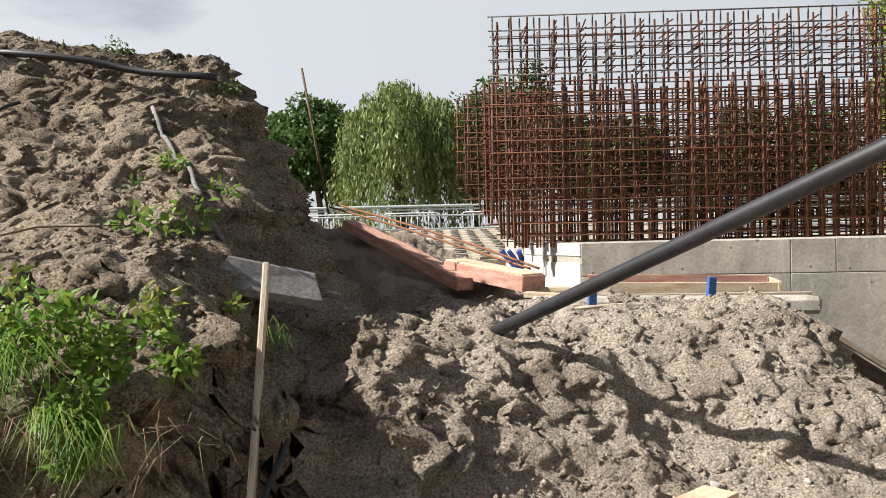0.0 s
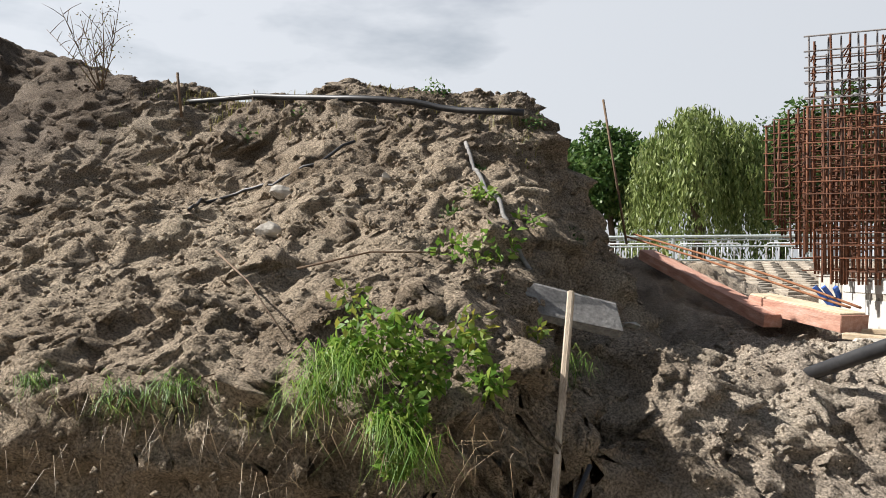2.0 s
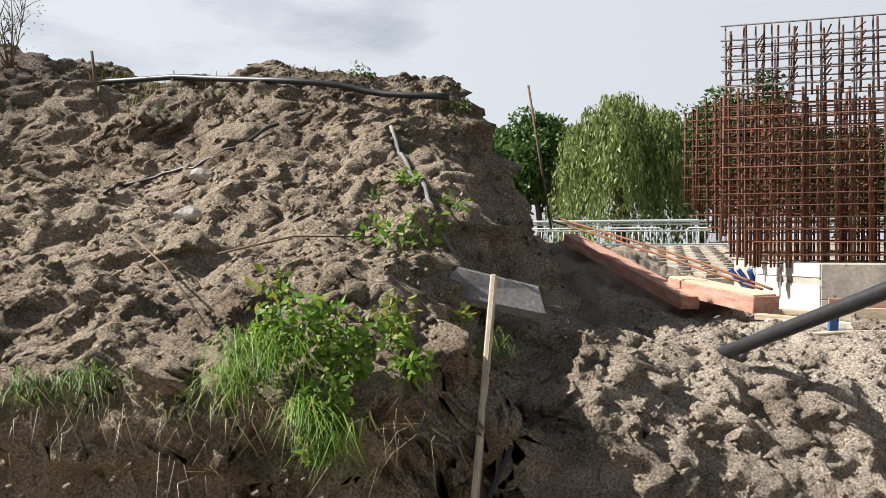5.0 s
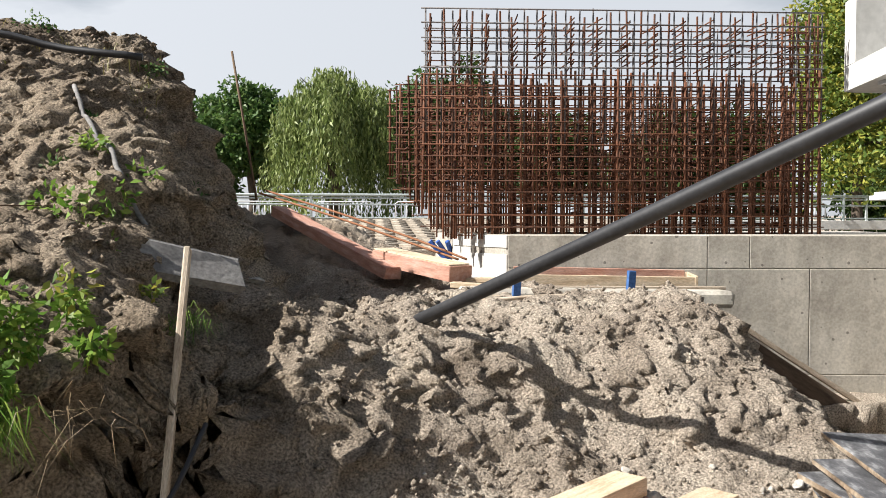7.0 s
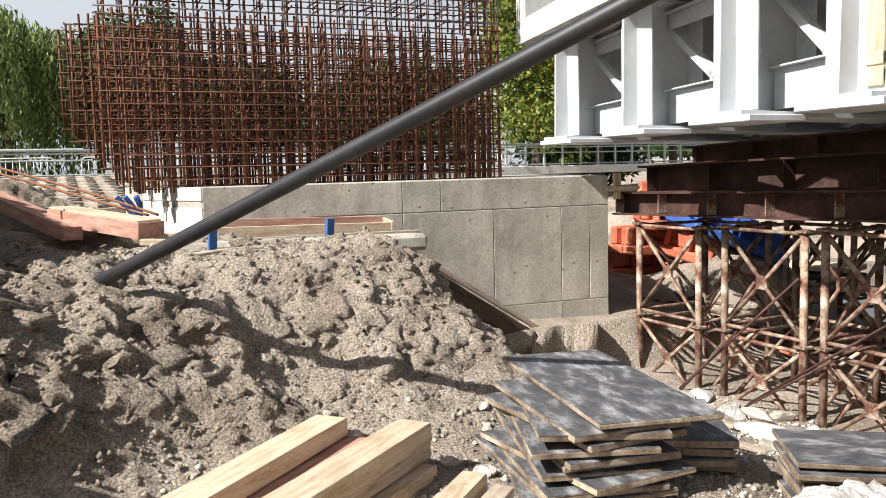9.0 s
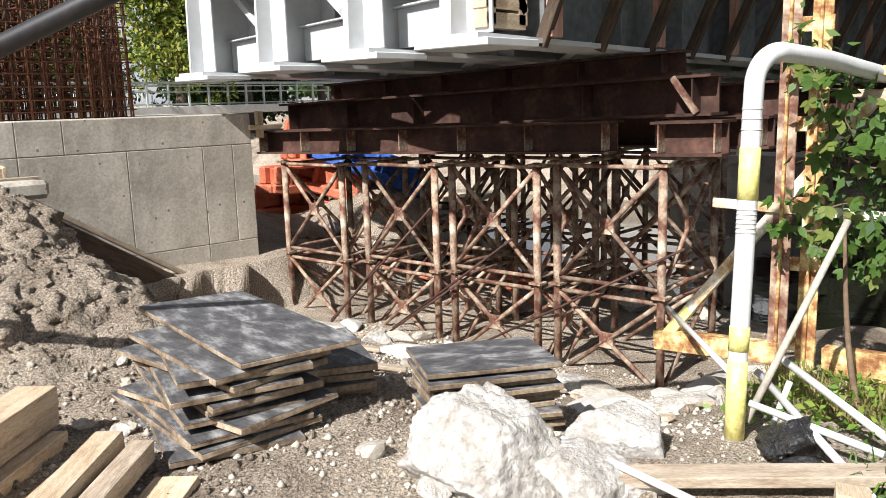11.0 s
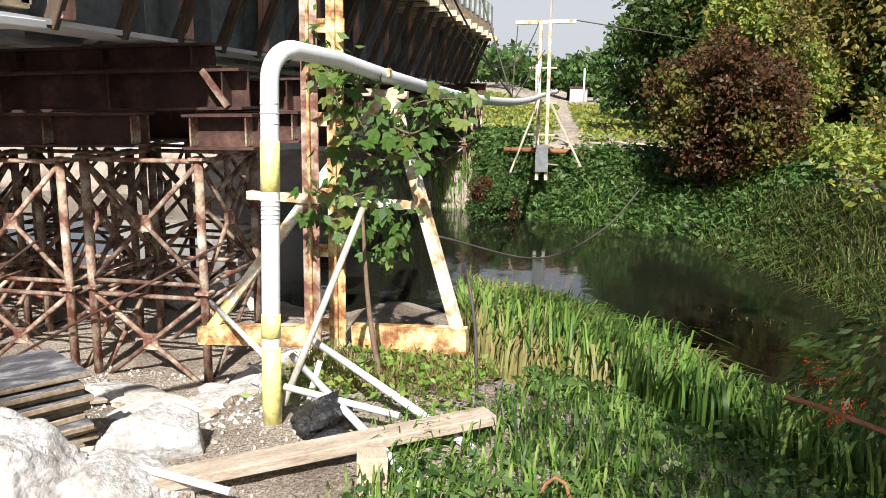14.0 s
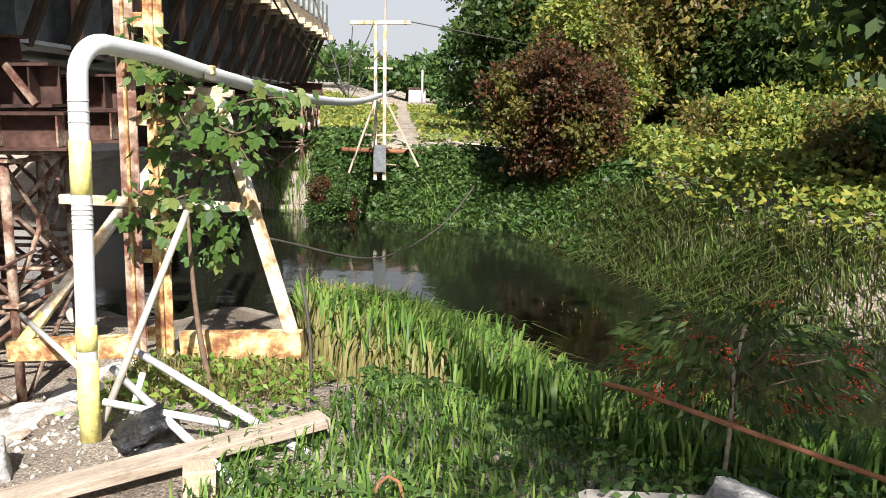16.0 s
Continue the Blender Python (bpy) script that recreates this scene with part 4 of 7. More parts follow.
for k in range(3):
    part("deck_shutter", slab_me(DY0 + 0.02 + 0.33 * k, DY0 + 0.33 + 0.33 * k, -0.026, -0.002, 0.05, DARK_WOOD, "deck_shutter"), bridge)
# packing timbers on the near girder's end
for (dx, dz, sx, sz, ry) in ((0.18, 0.32, 0.5, 0.10, 90), (0.34, 0.10, 0.42, 0.10, 0), (0.42, 0.40, 0.55, 0.08, 62), (0.52, 0.3, 0.45, 0.1, 90), (0.32, 0.21, 0.4, 0.08, 0)):
    part("packing_timber", box_me(sx, 0.11, sz, PINE, 0.005), bridge, pose(END_A.x + dx, END_A.y - 0.14, ends[0][2] + dz + 0.02, 0, ry, 0))

# ---- rusty sliding beams ----
slide = thing("slide_beam", "dark rusty steel sliding beam laid across the tower heads", "steel beam")
for x0, w, h, y0, y1, zt in ((6.42, 0.34, 0.31, 2.54, 7.58, 1.85), (6.55, 0.24, 0.20, 2.88, 7.0, 2.05), (7.6, 0.34, 0.31, 2.5, 8.2, 1.80), (10.2, 0.34, 0.31, 2.6, 9.0, 1.72)):
    a, b = (x0, y0, zt - h / 2), (x0 - 0.12, y1, zt - h / 2 - 0.12)
    part("beam", ibeam_me((Vector(b) - Vector(a)).length, w, h, 0.022, 0.02, STEEL_BROWN, "beam"), slide, along(a, b))
    for i in range(6):
        y = y0 + 0.15 + i * (y1 - y0 - 0.3) / 5
        part("stiffener", box_me(w - 0.02, 0.014, h - 0.05, STEEL_BROWN, 0.003), slide, pose(x0 - 0.12 * (y - y0) / (y1 - y0), y, zt - h / 2 - 0.12 * (y - y0) / (y1 - y0)))
part("brace", box_me(0.34, 0.03, 0.05, STEEL_PATCHY, 0.004), slide, along((6.24, 2.64, 1.56), (6.24, 2.84, 1.83)))

HEAD_Z = 1.215
for x0 in (6.12, 7.02):
    for y0, y1 in ((2.33, 2.89), (3.25, 7.87)):
        head = thing("head_beam", "rust-brown steel I-beam lying on the tower heads", "steel beam", group="tower head beams")
        zz = HEAD_Z + 0.03
        a, b = (x0, y0, zz + 0.14), (x0, y1, zz + 0.14 - 0.03 * (y1 - y0) * 0.6)
        part("beam", ibeam_me((Vector(b) - Vector(a)).length, 0.26, 0.26, 0.02, 0.018, STEEL_BROWN, "beam"), head, along(a, b))
        n = max(1, int((y1 - y0) / 0.75))
        for i in range(n + 1):
            y = y0 + 0.06 + (y1 - y0 - 0.12) * i / n
            part("stiffener", box_me(0.25, 0.014, 0.21, STEEL_PATCHY, 0.003), head, pose(x0, y, zz + 0.14 - 0.018 * (y - y0)))

# ---- trestle towers ----
TW = 0.97
T_TOP, T_MID, T_LOW = 1.19, 0.13, -0.72


def tower(at):
    tw = thing("trestle_tower", "rusty tubular steel trestle tower with flaking cream paint", "scaffold tower", at, "trestle towers under the bridge")
    leg = rod_me(T_TOP - T_LOW, 0.036, STEEL_PATCHY, 8, "leg")
    for x, y in ((0, 0), (TW, 0), (0, TW), (TW, TW)):
        lg = part("leg", leg, tw, along((x, y, T_LOW), (x, y, T_TOP)))
        for z in (T_MID, T_TOP - 0.02, T_LOW + 0.02):
            fl = part("collar", box_me(0.12, 0.12, 0.025, STEEL_PATCHY, 0.004), tw, pose(x, y, z))
    corner = [(0, 0), (0, TW), (TW, TW), (TW, 0)]
    for i in range(4):
        (ax, ay), (bx, by) = corner[i], corner[(i + 1) % 4]
        for zt, zb in ((T_TOP - 0.05, T_MID + 0.05), (T_MID - 0.05, T_LOW + 0.04)):
            for s0, s1 in ((zb, zt), (zt, zb)):
                d = Vector((bx - ax, by - ay, s1 - s0)).length
                part("diagonal", rod_me(d, 0.021, STEEL_PATCHY, 6, "diagonal"), tw, along((ax, ay, s0), (bx, by, s1)))
            g = along((ax, ay, (zt + zb) / 2), (bx, by, (zt + zb) / 2))
            part("gusset", box_me(0.13, 0.035, 0.13, STEEL_PATCHY, 0.004), tw, g)
        for z in (T_MID + 0.055, T_MID - 0.055, T_TOP - 0.04):
            part("ledger", rod_me(TW, 0.020, STEEL_PATCHY, 6, "ledger"), tw, along((ax, ay, z), (bx, by, z)))
    return tw


first = tower((6.1, 2.83, 0))
for x, y in ((6.1, 4.01), (6.1, 5.20), (6.1, 6.54)):
    copy_thing(first, pose(x, y, -0.024 * (y - 2.83)))
for x, y in ((8.35, 3.7), (8.35, 5.05), (8.35, 6.5)):
    copy_thing(first, pose(x, y, -0.05))
for x, y in ((18.2, 2.9), (18.2, 4.1), (19.6, 2.9)):
    copy_thing(first, pose(x, y, 0.42))
far_head = thing("far_head_beam", "dark rusty steel beam on the far trestle towers", "steel beam")
part("beam", ibeam_me(3.4, 0.3, 0.26, 0.02, 0.018, STEEL_BROWN, "beam"), far_head, along((18.6, 2.5, 1.74), (18.6, 5.9, 1.70)))
for (a, b) in (((5.95, 4.75, -0.62), (6.05, 2.62, 0.55)), ((5.98, 5.9, -0.68), (6.0, 4.2, 0.5)), ((5.9, 6.6, -0.6), (6.03, 5.2, 0.7)), ((5.75, 5.6, -0.55), (6.1, 4.6, 0.2)), ((5.6, 6.3, -0.55), (6.05, 5.95, 0.1)), ((7.3, 5.2, -0.65), (7.3, 2.9, 0.3))):
    solo("steel_rod", rod_me((Vector(b) - Vector(a)).length, 0.012, STEEL_BROWN, 6), "thin rusty steel rod leaning against the towers", "rod", along(a, b), group="leaning rods")

# ---- far abutment ----
fab = thing("far_abutment", "pale concrete abutment wall across the river", "abutment")
for i in range(6):
    part("panel", box_me(1.45, 0.5, 1.9, CONCRETE_PALE, 0.012), fab, pose(19.9, 4.6 + i * 1.46, 0.62, 0, 0, 90))
part("cap", box_me(9.0, 0.7, 0.18, CONCRETE_PALE, 0.012), fab, pose(19.9, 8.25, 1.67, 0, 0, 90))

# ---- formwork and boards round the abutment ----
def board(name, a, b, w, h, mat, label, category, group="", roll=0.0, seed=0, bevel=0.005):
    return solo(name, box_me((Vector(b) - Vector(a)).length, w, h, mat, bevel, 0.0025, seed), label, category, along(a, b, roll), group)


sill = thing("concrete_sill", "weathered concrete kerb slab with a rounded end", "concrete slab")
part("slab", box_me(2.5, 0.34, 0.15, CONCRETE, 0.035, 0.006, 3), sill, along((0.85, 7.30, 1.10), (3.22, 7.24, 1.07)))
frame_box = thing("formwork_frame", "low open frame of sawn pine formwork boards", "formwork")
for a, b in (((1.4, 7.95, 1.26), (3.10, 7.86, 1.22)), ((1.4, 7.62, 1.20), (3.10, 7.56, 1.17)), ((3.10, 7.54, 1.18), (3.14, 7.90, 1.20)), ((2.3, 7.6, 1.17), (2.3, 7.9, 1.17))):
    part("board", box_me((Vector(b) - Vector(a)).length, 0.03, 0.15, RED_WOOD if a[1] > 7.8 else PINE, 0.004), frame_box, along(a, b))
part("long_batten", box_me(2.4, 0.07, 0.045, OLD_WOOD, 0.004), frame_box, along((0.95, 7.45, 1.16), (3.3, 7.42, 1.14)))
for x in (1.27, 2.29):
    solo("blue_post", box_me(0.07, 0.05, 0.34, BLUE_PAINT, 0.004), "short blue painted stake standing in the sand", "stake", pose(x, 7.02, 1.17, 2, 3, 6), "blue stakes")
# widened and dark, so that it also reads as the shadow below the rail
board("shutter_board", (3.02, 7.50, 0.80), (5.30, 7.55, -0.66), 0.03, 0.42, DARK_WOOD, "dark board along the abutment that fills a shadowed gap", "board")
board("shutter_board", (3.18, 7.62, 1.02), (5.45, 7.66, -0.42), 0.05, 0.05, OLD_WOOD, "grey timber rail slanting down along the abutment", "board")
for i, (a, b) in enumerate((((0.75, 7.6, 1.18), (1.25, 7.45, 1.16)), ((0.6, 7.2, 1.10), (1.2, 7.1, 1.10)), ((0.9, 7.9, 1.2), (1.35, 7.7, 1.22)))):
    board("scrap_board", a, b, 0.12, 0.05, PINE, "short offcut of pale pine lying on sand", "board", "offcuts by the abutment", seed=i)
solo("stick", tube_me(smooth_path([(0.95, 6.85, 1.10), (1.5, 6.8, 1.14), (2.1, 6.82, 1.13), (2.35, 6.8, 1.12)]), 0.018, OLD_WOOD, 6, 0.7), "long bare crooked stick lying on the sand", "stick")
board("red_timber", (-1.20, 10.6, 1.91), (0.22, 8.25, 1.25), 0.20, 0.13, RED_WOOD, "long red-brown squared timber lying down the slope", "timber", seed=4)
board("pink_timber", (0.12, 8.75, 1.40), (0.86, 7.78, 1.27), 0.30, 0.15, RED_WOOD, "squared timber with a pale sawn top on sand", "timber", seed=5)
part_top = board("timber_plank", (0.13, 8.76, 1.484), (0.85, 7.80, 1.354), 0.27, 0.02, PINE, "pale pine plank on the squared timber", "board", seed=6)
for dx, dz in ((0, 0), (0.09, 0.03)):
    solo("long_rebar", tube_me(smooth_path([(-1.45 + dx, 10.6, 2.14 + dz), (-0.5 + dx, 9.7, 1.85 + dz), (0.3 + dx, 8.95, 1.58 + dz), (0.9 + dx, 8.45, 1.38)]), 0.013, RUST_ROD, 6), "long rusty reinforcing bar lying down the slope", "rebar", group="loose bars")
for i in range(3):
    solo("blue_clip", box_me(0.34, 0.04, 0.05, BLUE_PLASTIC, 0.004), "small blue steel clamp leaning by the abutment", "clamp", pose(0.78 + 0.07 * i, 9.5, 1.42, 20, 50, 30 * i), "blue clamps")
crate = board("end_packer", (5.80, 7.72, 1.48), (6.15, 7.55, 1.48), 0.16, 0.05, PINE, "pine packers nailed at the abutment corner", "board")
board("end_post", (5.93, 7.70, 1.36), (5.93, 7.70, 1.66), 0.07, 0.07, PINE, "short pine post at the abutment corner", "board")

# ---- black pipe over the sand ----
pipe_a, pipe_b = Vector((0.25, 5.58, 1.05)), Vector((3.25, 1.39, 3.03))
black = thing("black_pipe", "long black polyethylene pipe slanting up from the sand", "pipe")
pts = [pipe_a.lerp(pipe_b, i / 24) - Vector((0, 0, 0.015 * math.sin(math.pi * i / 24))) for i in range(25)]
part("pipe", tube_me(pts, 0.044, BLACK_PLASTIC, 20), black)
# ---- hoses and litter on the sandy bank ----
def draped(pts, lift):
    """Points laid on the ground, lifted by the thing's radius."""
    return [(x, y, ground_z(x, y) + lift) for x, y in pts]


def drape_path(pts, lift, step=0.12):
    P = smooth_path([(x, y, 0) for x, y in pts], step)
    return [(p.x, p.y, ground_z(p.x, p.y) + lift) for p in P]


def fit_hose(name, pts, r, mat, label):
    return solo(name, tube_me(smooth_path(pts, 0.1), r, mat, 8), label, "hose")


def taut(P, n=4):
    """A stiff hose bridges the hollows that it lies over."""
    z = [max(p[2] for p in P[max(0, i - n):i + n + 1]) for i in range(len(P))]
    z = [sum(z[max(0, i - n):i + n + 1]) / len(z[max(0, i - n):i + n + 1]) for i in range(len(P))]
    return [(p[0], p[1], h) for p, h in zip(P, z)]


HOSE = [(-5.45, 6.95), (-4.31, 6.75), (-3.27, 6.45), (-2.49, 6.48), (-2.02, 6.42), (-1.74, 6.45)]
fit_hose("black_hose", taut(drape_path(HOSE, 0.03, 0.12)), 0.028, BLACK_PLASTIC, "thick black hose lying along the top of the bank")
fit_hose("thin_hose", drape_path([(-2.14, 6.13), (-1.93, 5.76), (-1.72, 5.44), (-1.49, 5.05), (-1.36, 4.92), (-1.22, 4.82)], 0.03, 0.1), 0.016, DARK_CONCRETE, "thin sandy grey hose running down the bank")
fit_hose("cable", drape_path([(-4.15, 5.27), (-4.3, 5.7), (-4.1, 5.85), (-3.39, 5.73), (-3.05, 5.98)], 0.03, 0.1), 0.013, BLACK_PLASTIC, "thin black cable half buried in the bank")
fit_hose("cable", [(-1.6, 2.75, 0.42), (-1.25, 2.8, 0.5), (-0.95, 2.95, 0.45), (-0.8, 3.3, 0.62), (-0.72, 3.7, 0.85)], 0.012, BLACK_PLASTIC, "thin black cable at the foot of the bank")
batten = board("wooden_batten", (-0.845, 3.20, 0.02), (-0.905, 4.20, 1.63), 0.055, 0.03, OLD_WOOD, "long pale wooden batten leaning on the sandy bank", "batten", roll=90)
slab = thing("concrete_slab", "broken grey concrete slab half buried in the bank", "concrete slab")
# the slab's half-shadow is in its colour
part("slab", box_me(0.74, 0.24, 0.06, DARK_CONCRETE, 0.012, 0.012, 8), slab, along((-1.36, 4.50, 1.61), (-0.76, 4.86, 1.45), roll=46))
for i, (x, y, s) in enumerate(((-3.41, 5.44, 0.24), (-3.17, 4.85, 0.24), (-1.2, 6.0, 0.16), (-2.6, 5.6, 0.12), (-0.75, 5.5, 0.14))):
    solo("stone", rock_me(s, s * 0.7, s * 0.55, STONE, 60 + i, 0.15, 3, facet=True), "pale angular stone lying on the sandy bank", "stone", pose(x, y, ground_z(x, y) + s * 0.15, 10 * i, 15, 40 * i), "stones on the bank")
stake = solo("thin_stake", rod_me(1.5, 0.012, TWIG, 6), "thin dark stake stuck upright in the bank", "stake", along((-1.15, 8.3, 2.0), (-1.38, 8.3, 3.45)))
solo("short_stake", rod_me(0.42, 0.014, TWIG, 6), "short dark stake on the crest", "stake", along((-4.95, 6.2, 3.15), (-5.0, 6.2, 3.55)))

# ---- stacks of shuttering panels ----
def ply_panel(sx, sy, th, seed):
    """A film-faced shutter panel: dark skin on a pale ply body."""
    ob = thing("plywood_sheet", "film-faced plywood sheet with worn raw edges", "plywood sheet", group="stacked plywood sheets")
    part("board", box_me(sx, sy, th, PLY_EDGE, 0.002, 0.003, seed), ob)
    part("skin", box_me(sx - 0.006, sy - 0.006, 0.004, PLYWOOD_FACE, 0.001, 0.001, seed + 1), ob, pose(0, 0, th / 2 + 0.003), "scuffed black film face")
    if seed % 2:
        part("batten", box_me(sx * 0.98, 0.07, 0.035, PLY_EDGE, 0.003, 0.002, seed), ob, pose(0, sy * 0.4, -th / 2 - 0.018))
        part("batten", box_me(sx * 0.98, 0.07, 0.035, PLY_EDGE, 0.003, 0.002, seed + 3), ob, pose(0, -sy * 0.4, -th / 2 - 0.018))
    return ob


rng = random.Random(12)
z = 0.02
for i in range(14):
    th = 0.025
    o = ply_panel(rng.uniform(0.98, 1.12), rng.uniform(0.56, 0.64), th, 2 * i)
    o.matrix_basis = pose(2.62 + rng.uniform(-0.06, 0.06) - 0.008 * (14 - i), 3.56 + rng.uniform(-0.08, 0.08), z + 0.015, rng.uniform(-1.0, 1.0), rng.uniform(-1.2, 1.2), 80 + rng.uniform(-13, 13))
    z += 0.0355
o = ply_panel(1.40, 0.65, 0.022, 40)
o.matrix_basis = pose(2.78, 3.65, z + 0.022, 1.0, -1.0, 80)
# lower pile beside it
z = ground_z(3.2, 3.55) + 0.02
for i in range(4):
    o = ply_panel(0.7, 0.55, 0.036, 2 * i + 60)
    o.matrix_basis = pose(3.2 + rng.uniform(-0.04, 0.04), 3.55 + rng.uniform(-0.04, 0.04), z + 0.03, 1, -2, 60 + rng.uniform(-8, 8))
    z += 0.048
# second stack
z = ground_z(3.66, 2.66) + 0.0
for i in range(10):
    o = ply_panel(0.70, 0.50, 0.026, 2 * i + 80)
    o.matrix_basis = pose(3.66 + rng.uniform(-0.03, 0.03) - 0.003 * i, 2.66 + rng.uniform(-0.03, 0.03), z + 0.0, rng.uniform(-0.8, 0.8), rng.uniform(-0.8, 0.8), -36 + rng.uniform(-6, 6))
    z += 0.0355
o = ply_panel(0.74, 0.52, 0.022, 98)
o.matrix_basis = pose(3.65, 2.67, z + 0.012, 0, 1, -34)

# ---- timbers in the foreground ----
for i, (a, b, w, h, m) in enumerate((
    ((0.66, 3.00, 0.36), (1.79, 3.92, 0.36), 0.20, 0.10, PINE),
    ((0.60, 3.05, 0.25), (1.80, 3.98, 0.25), 0.22, 0.10, OLD_WOOD),
    ((0.62, 2.98, 0.14), (1.78, 3.90, 0.14), 0.26, 0.10, PINE),
    ((0.50, 3.52, 0.30), (1.48, 4.42, 0.30), 0.21, 0.10, PINE),
    ((0.62, 3.40, 0.19), (1.62, 4.30, 0.19), 0.24, 0.10, RED_WOOD),
    ((0.95, 2.52, 0.25), (1.86, 3.36, 0.25), 0.13, 0.10, PINE),
    ((1.03, 2.44, 0.21), (1.95, 3.24, 0.21), 0.10, 0.10, OLD_WOOD),
    ((0.80, 2.62, 0.12), (1.80, 3.44, 0.12), 0.20, 0.10, PINE),
    ((1.10, 2.30, 0.09), (1.98, 3.02, 0.09), 0.20, 0.10, PINE),
    ((0.70, 3.25, 0.06), (1.5, 3.75, 0.06), 0.2, 0.10, OLD_WOOD),
)):
    board("sawn_timber", a, b, w, h, m, "thick sawn pine timber lying in a loose pile", "timber", "timber pile", seed=i, bevel=0.006)

# ---- rocks and rubble ----
solo("white_rock", rock_me(0.78, 0.92, 0.84, CHALK, 3, 0.09, 6, cuts=9, low=0.44, high=0.74, crag=0.08), "large white broken chalky rock on the ground", "rock", pose(3.02, 2.05, 0.04, 14, -10, 20))
solo("white_rock", rock_me(0.66, 0.52, 0.46, CHALK, 5, 0.08, 5, crag=0.08, cuts=13, low=0.40, high=0.72), "white broken rock with flat faces", "rock", pose(3.22, 1.80, 0.04, 5, 0, 30))
solo("white_rock", rock_me(0.70, 0.50, 0.44, CHALK, 9, 0.07, 5, crag=0.08, cuts=13, low=0.40, high=0.72), "pale flat-topped broken rock by the plank", "rock", pose(3.70, 1.78, 0.05, 4, 6, -62))
solo("white_rock", rock_me(0.54, 0.42, 0.36, CHALK, 19, 0.08, 5, crag=0.08, cuts=12, low=0.42, high=0.75), "low pale rock half sunk in rubble", "rock", pose(3.30, 1.62, 0.0, 4, 6, -30))
solo("white_rock", rock_me(0.74, 0.50, 0.40, CHALK, 23, 0.08, 5, crag=0.08, cuts=12, low=0.42, high=0.75), "pale broken concrete lump beside the grass", "rock", pose(3.46, -1.52, 0.02, 4, 6, -80))
solo("concrete_lump", box_me(0.66, 0.24, 0.2, CONCRETE, 0.03, 0.012, 4), "broken concrete kerb lying by the grass", "concrete slab", pose(3.44, -1.16, 0.0, 2, 0, 84))
for i in range(80):
    r = random.Random(300 + i)
    x, y = r.choice(((r.uniform(2.7, 4.2), r.uniform(1.35, 2.3)), (r.uniform(4.2, 5.6), r.uniform(1.5, 2.6)), (r.uniform(1.2, 3.4), r.uniform(3.6, 4.6)), (r.uniform(3.4, 5.4), r.uniform(3.2, 5.5))))
    s = r.uniform(0.05, 0.17)
    solo("rubble_stone", rock_me(s, s * r.uniform(0.6, 0.9), s * 0.6, r.choice((STONE, CHALK, STONE, CONCRETE)), 300 + i, 0.15, 2, facet=True), "small angular lump of broken stone on sand", "stone", pose(x, y, ground_z(x, y) + s * 0.12, r.uniform(-20, 20), r.uniform(-20, 20), r.uniform(0, 360)), "rubble")

for i in range(60):
    r = random.Random(2300 + i)
    x, y = r.choice(((r.uniform(4.3, 5.7), r.uniform(1.5, 3.2)), (r.uniform(4.4, 6.0), r.uniform(3.2, 6.5)), (r.uniform(2.7, 3.4), r.uniform(1.3, 2.7)), (r.uniform(5.4, 6.6), r.uniform(0.9, 2.2))))
    s = r.uniform(0.08, 0.26)
    solo("rubble_stone", rock_me(s * 1.3, s * r.uniform(0.7, 1.1), s * 0.7, r.choice((STONE, CHALK, CONCRETE, SAND)), 2300 + i, 0.10, 2, facet=True), "angular chunk of broken concrete in the yard", "stone", pose(x, y, ground_z(x, y) + s * 0.12, r.uniform(-15, 15), r.uniform(-15, 15), r.uniform(0, 360)), "rubble")

# flat broken slabs in the yard before the towers
for i in range(26):
    r = random.Random(3300 + i)
    x, y = r.choice(((r.uniform(4.2, 5.8), r.uniform(2.0, 3.4)), (r.uniform(4.6, 6.0), r.uniform(3.4, 6.6)), (r.uniform(5.0, 6.6), r.uniform(1.3, 2.4))))
    s_ = r.uniform(0.25, 0.62)
    solo("broken_slab", rock_me(s_ * 1.5, s_, 0.14, r.choice((CONCRETE_PALE, CHALK, STONE)), 3300 + i, 0.08, 3, facet=True, cuts=7), "flat piece of broken pale concrete in the yard", "concrete slab", pose(x, y, ground_z(x, y) + 0.03, r.uniform(-7, 7), r.uniform(-7, 7), r.uniform(0, 360)), "broken slabs")

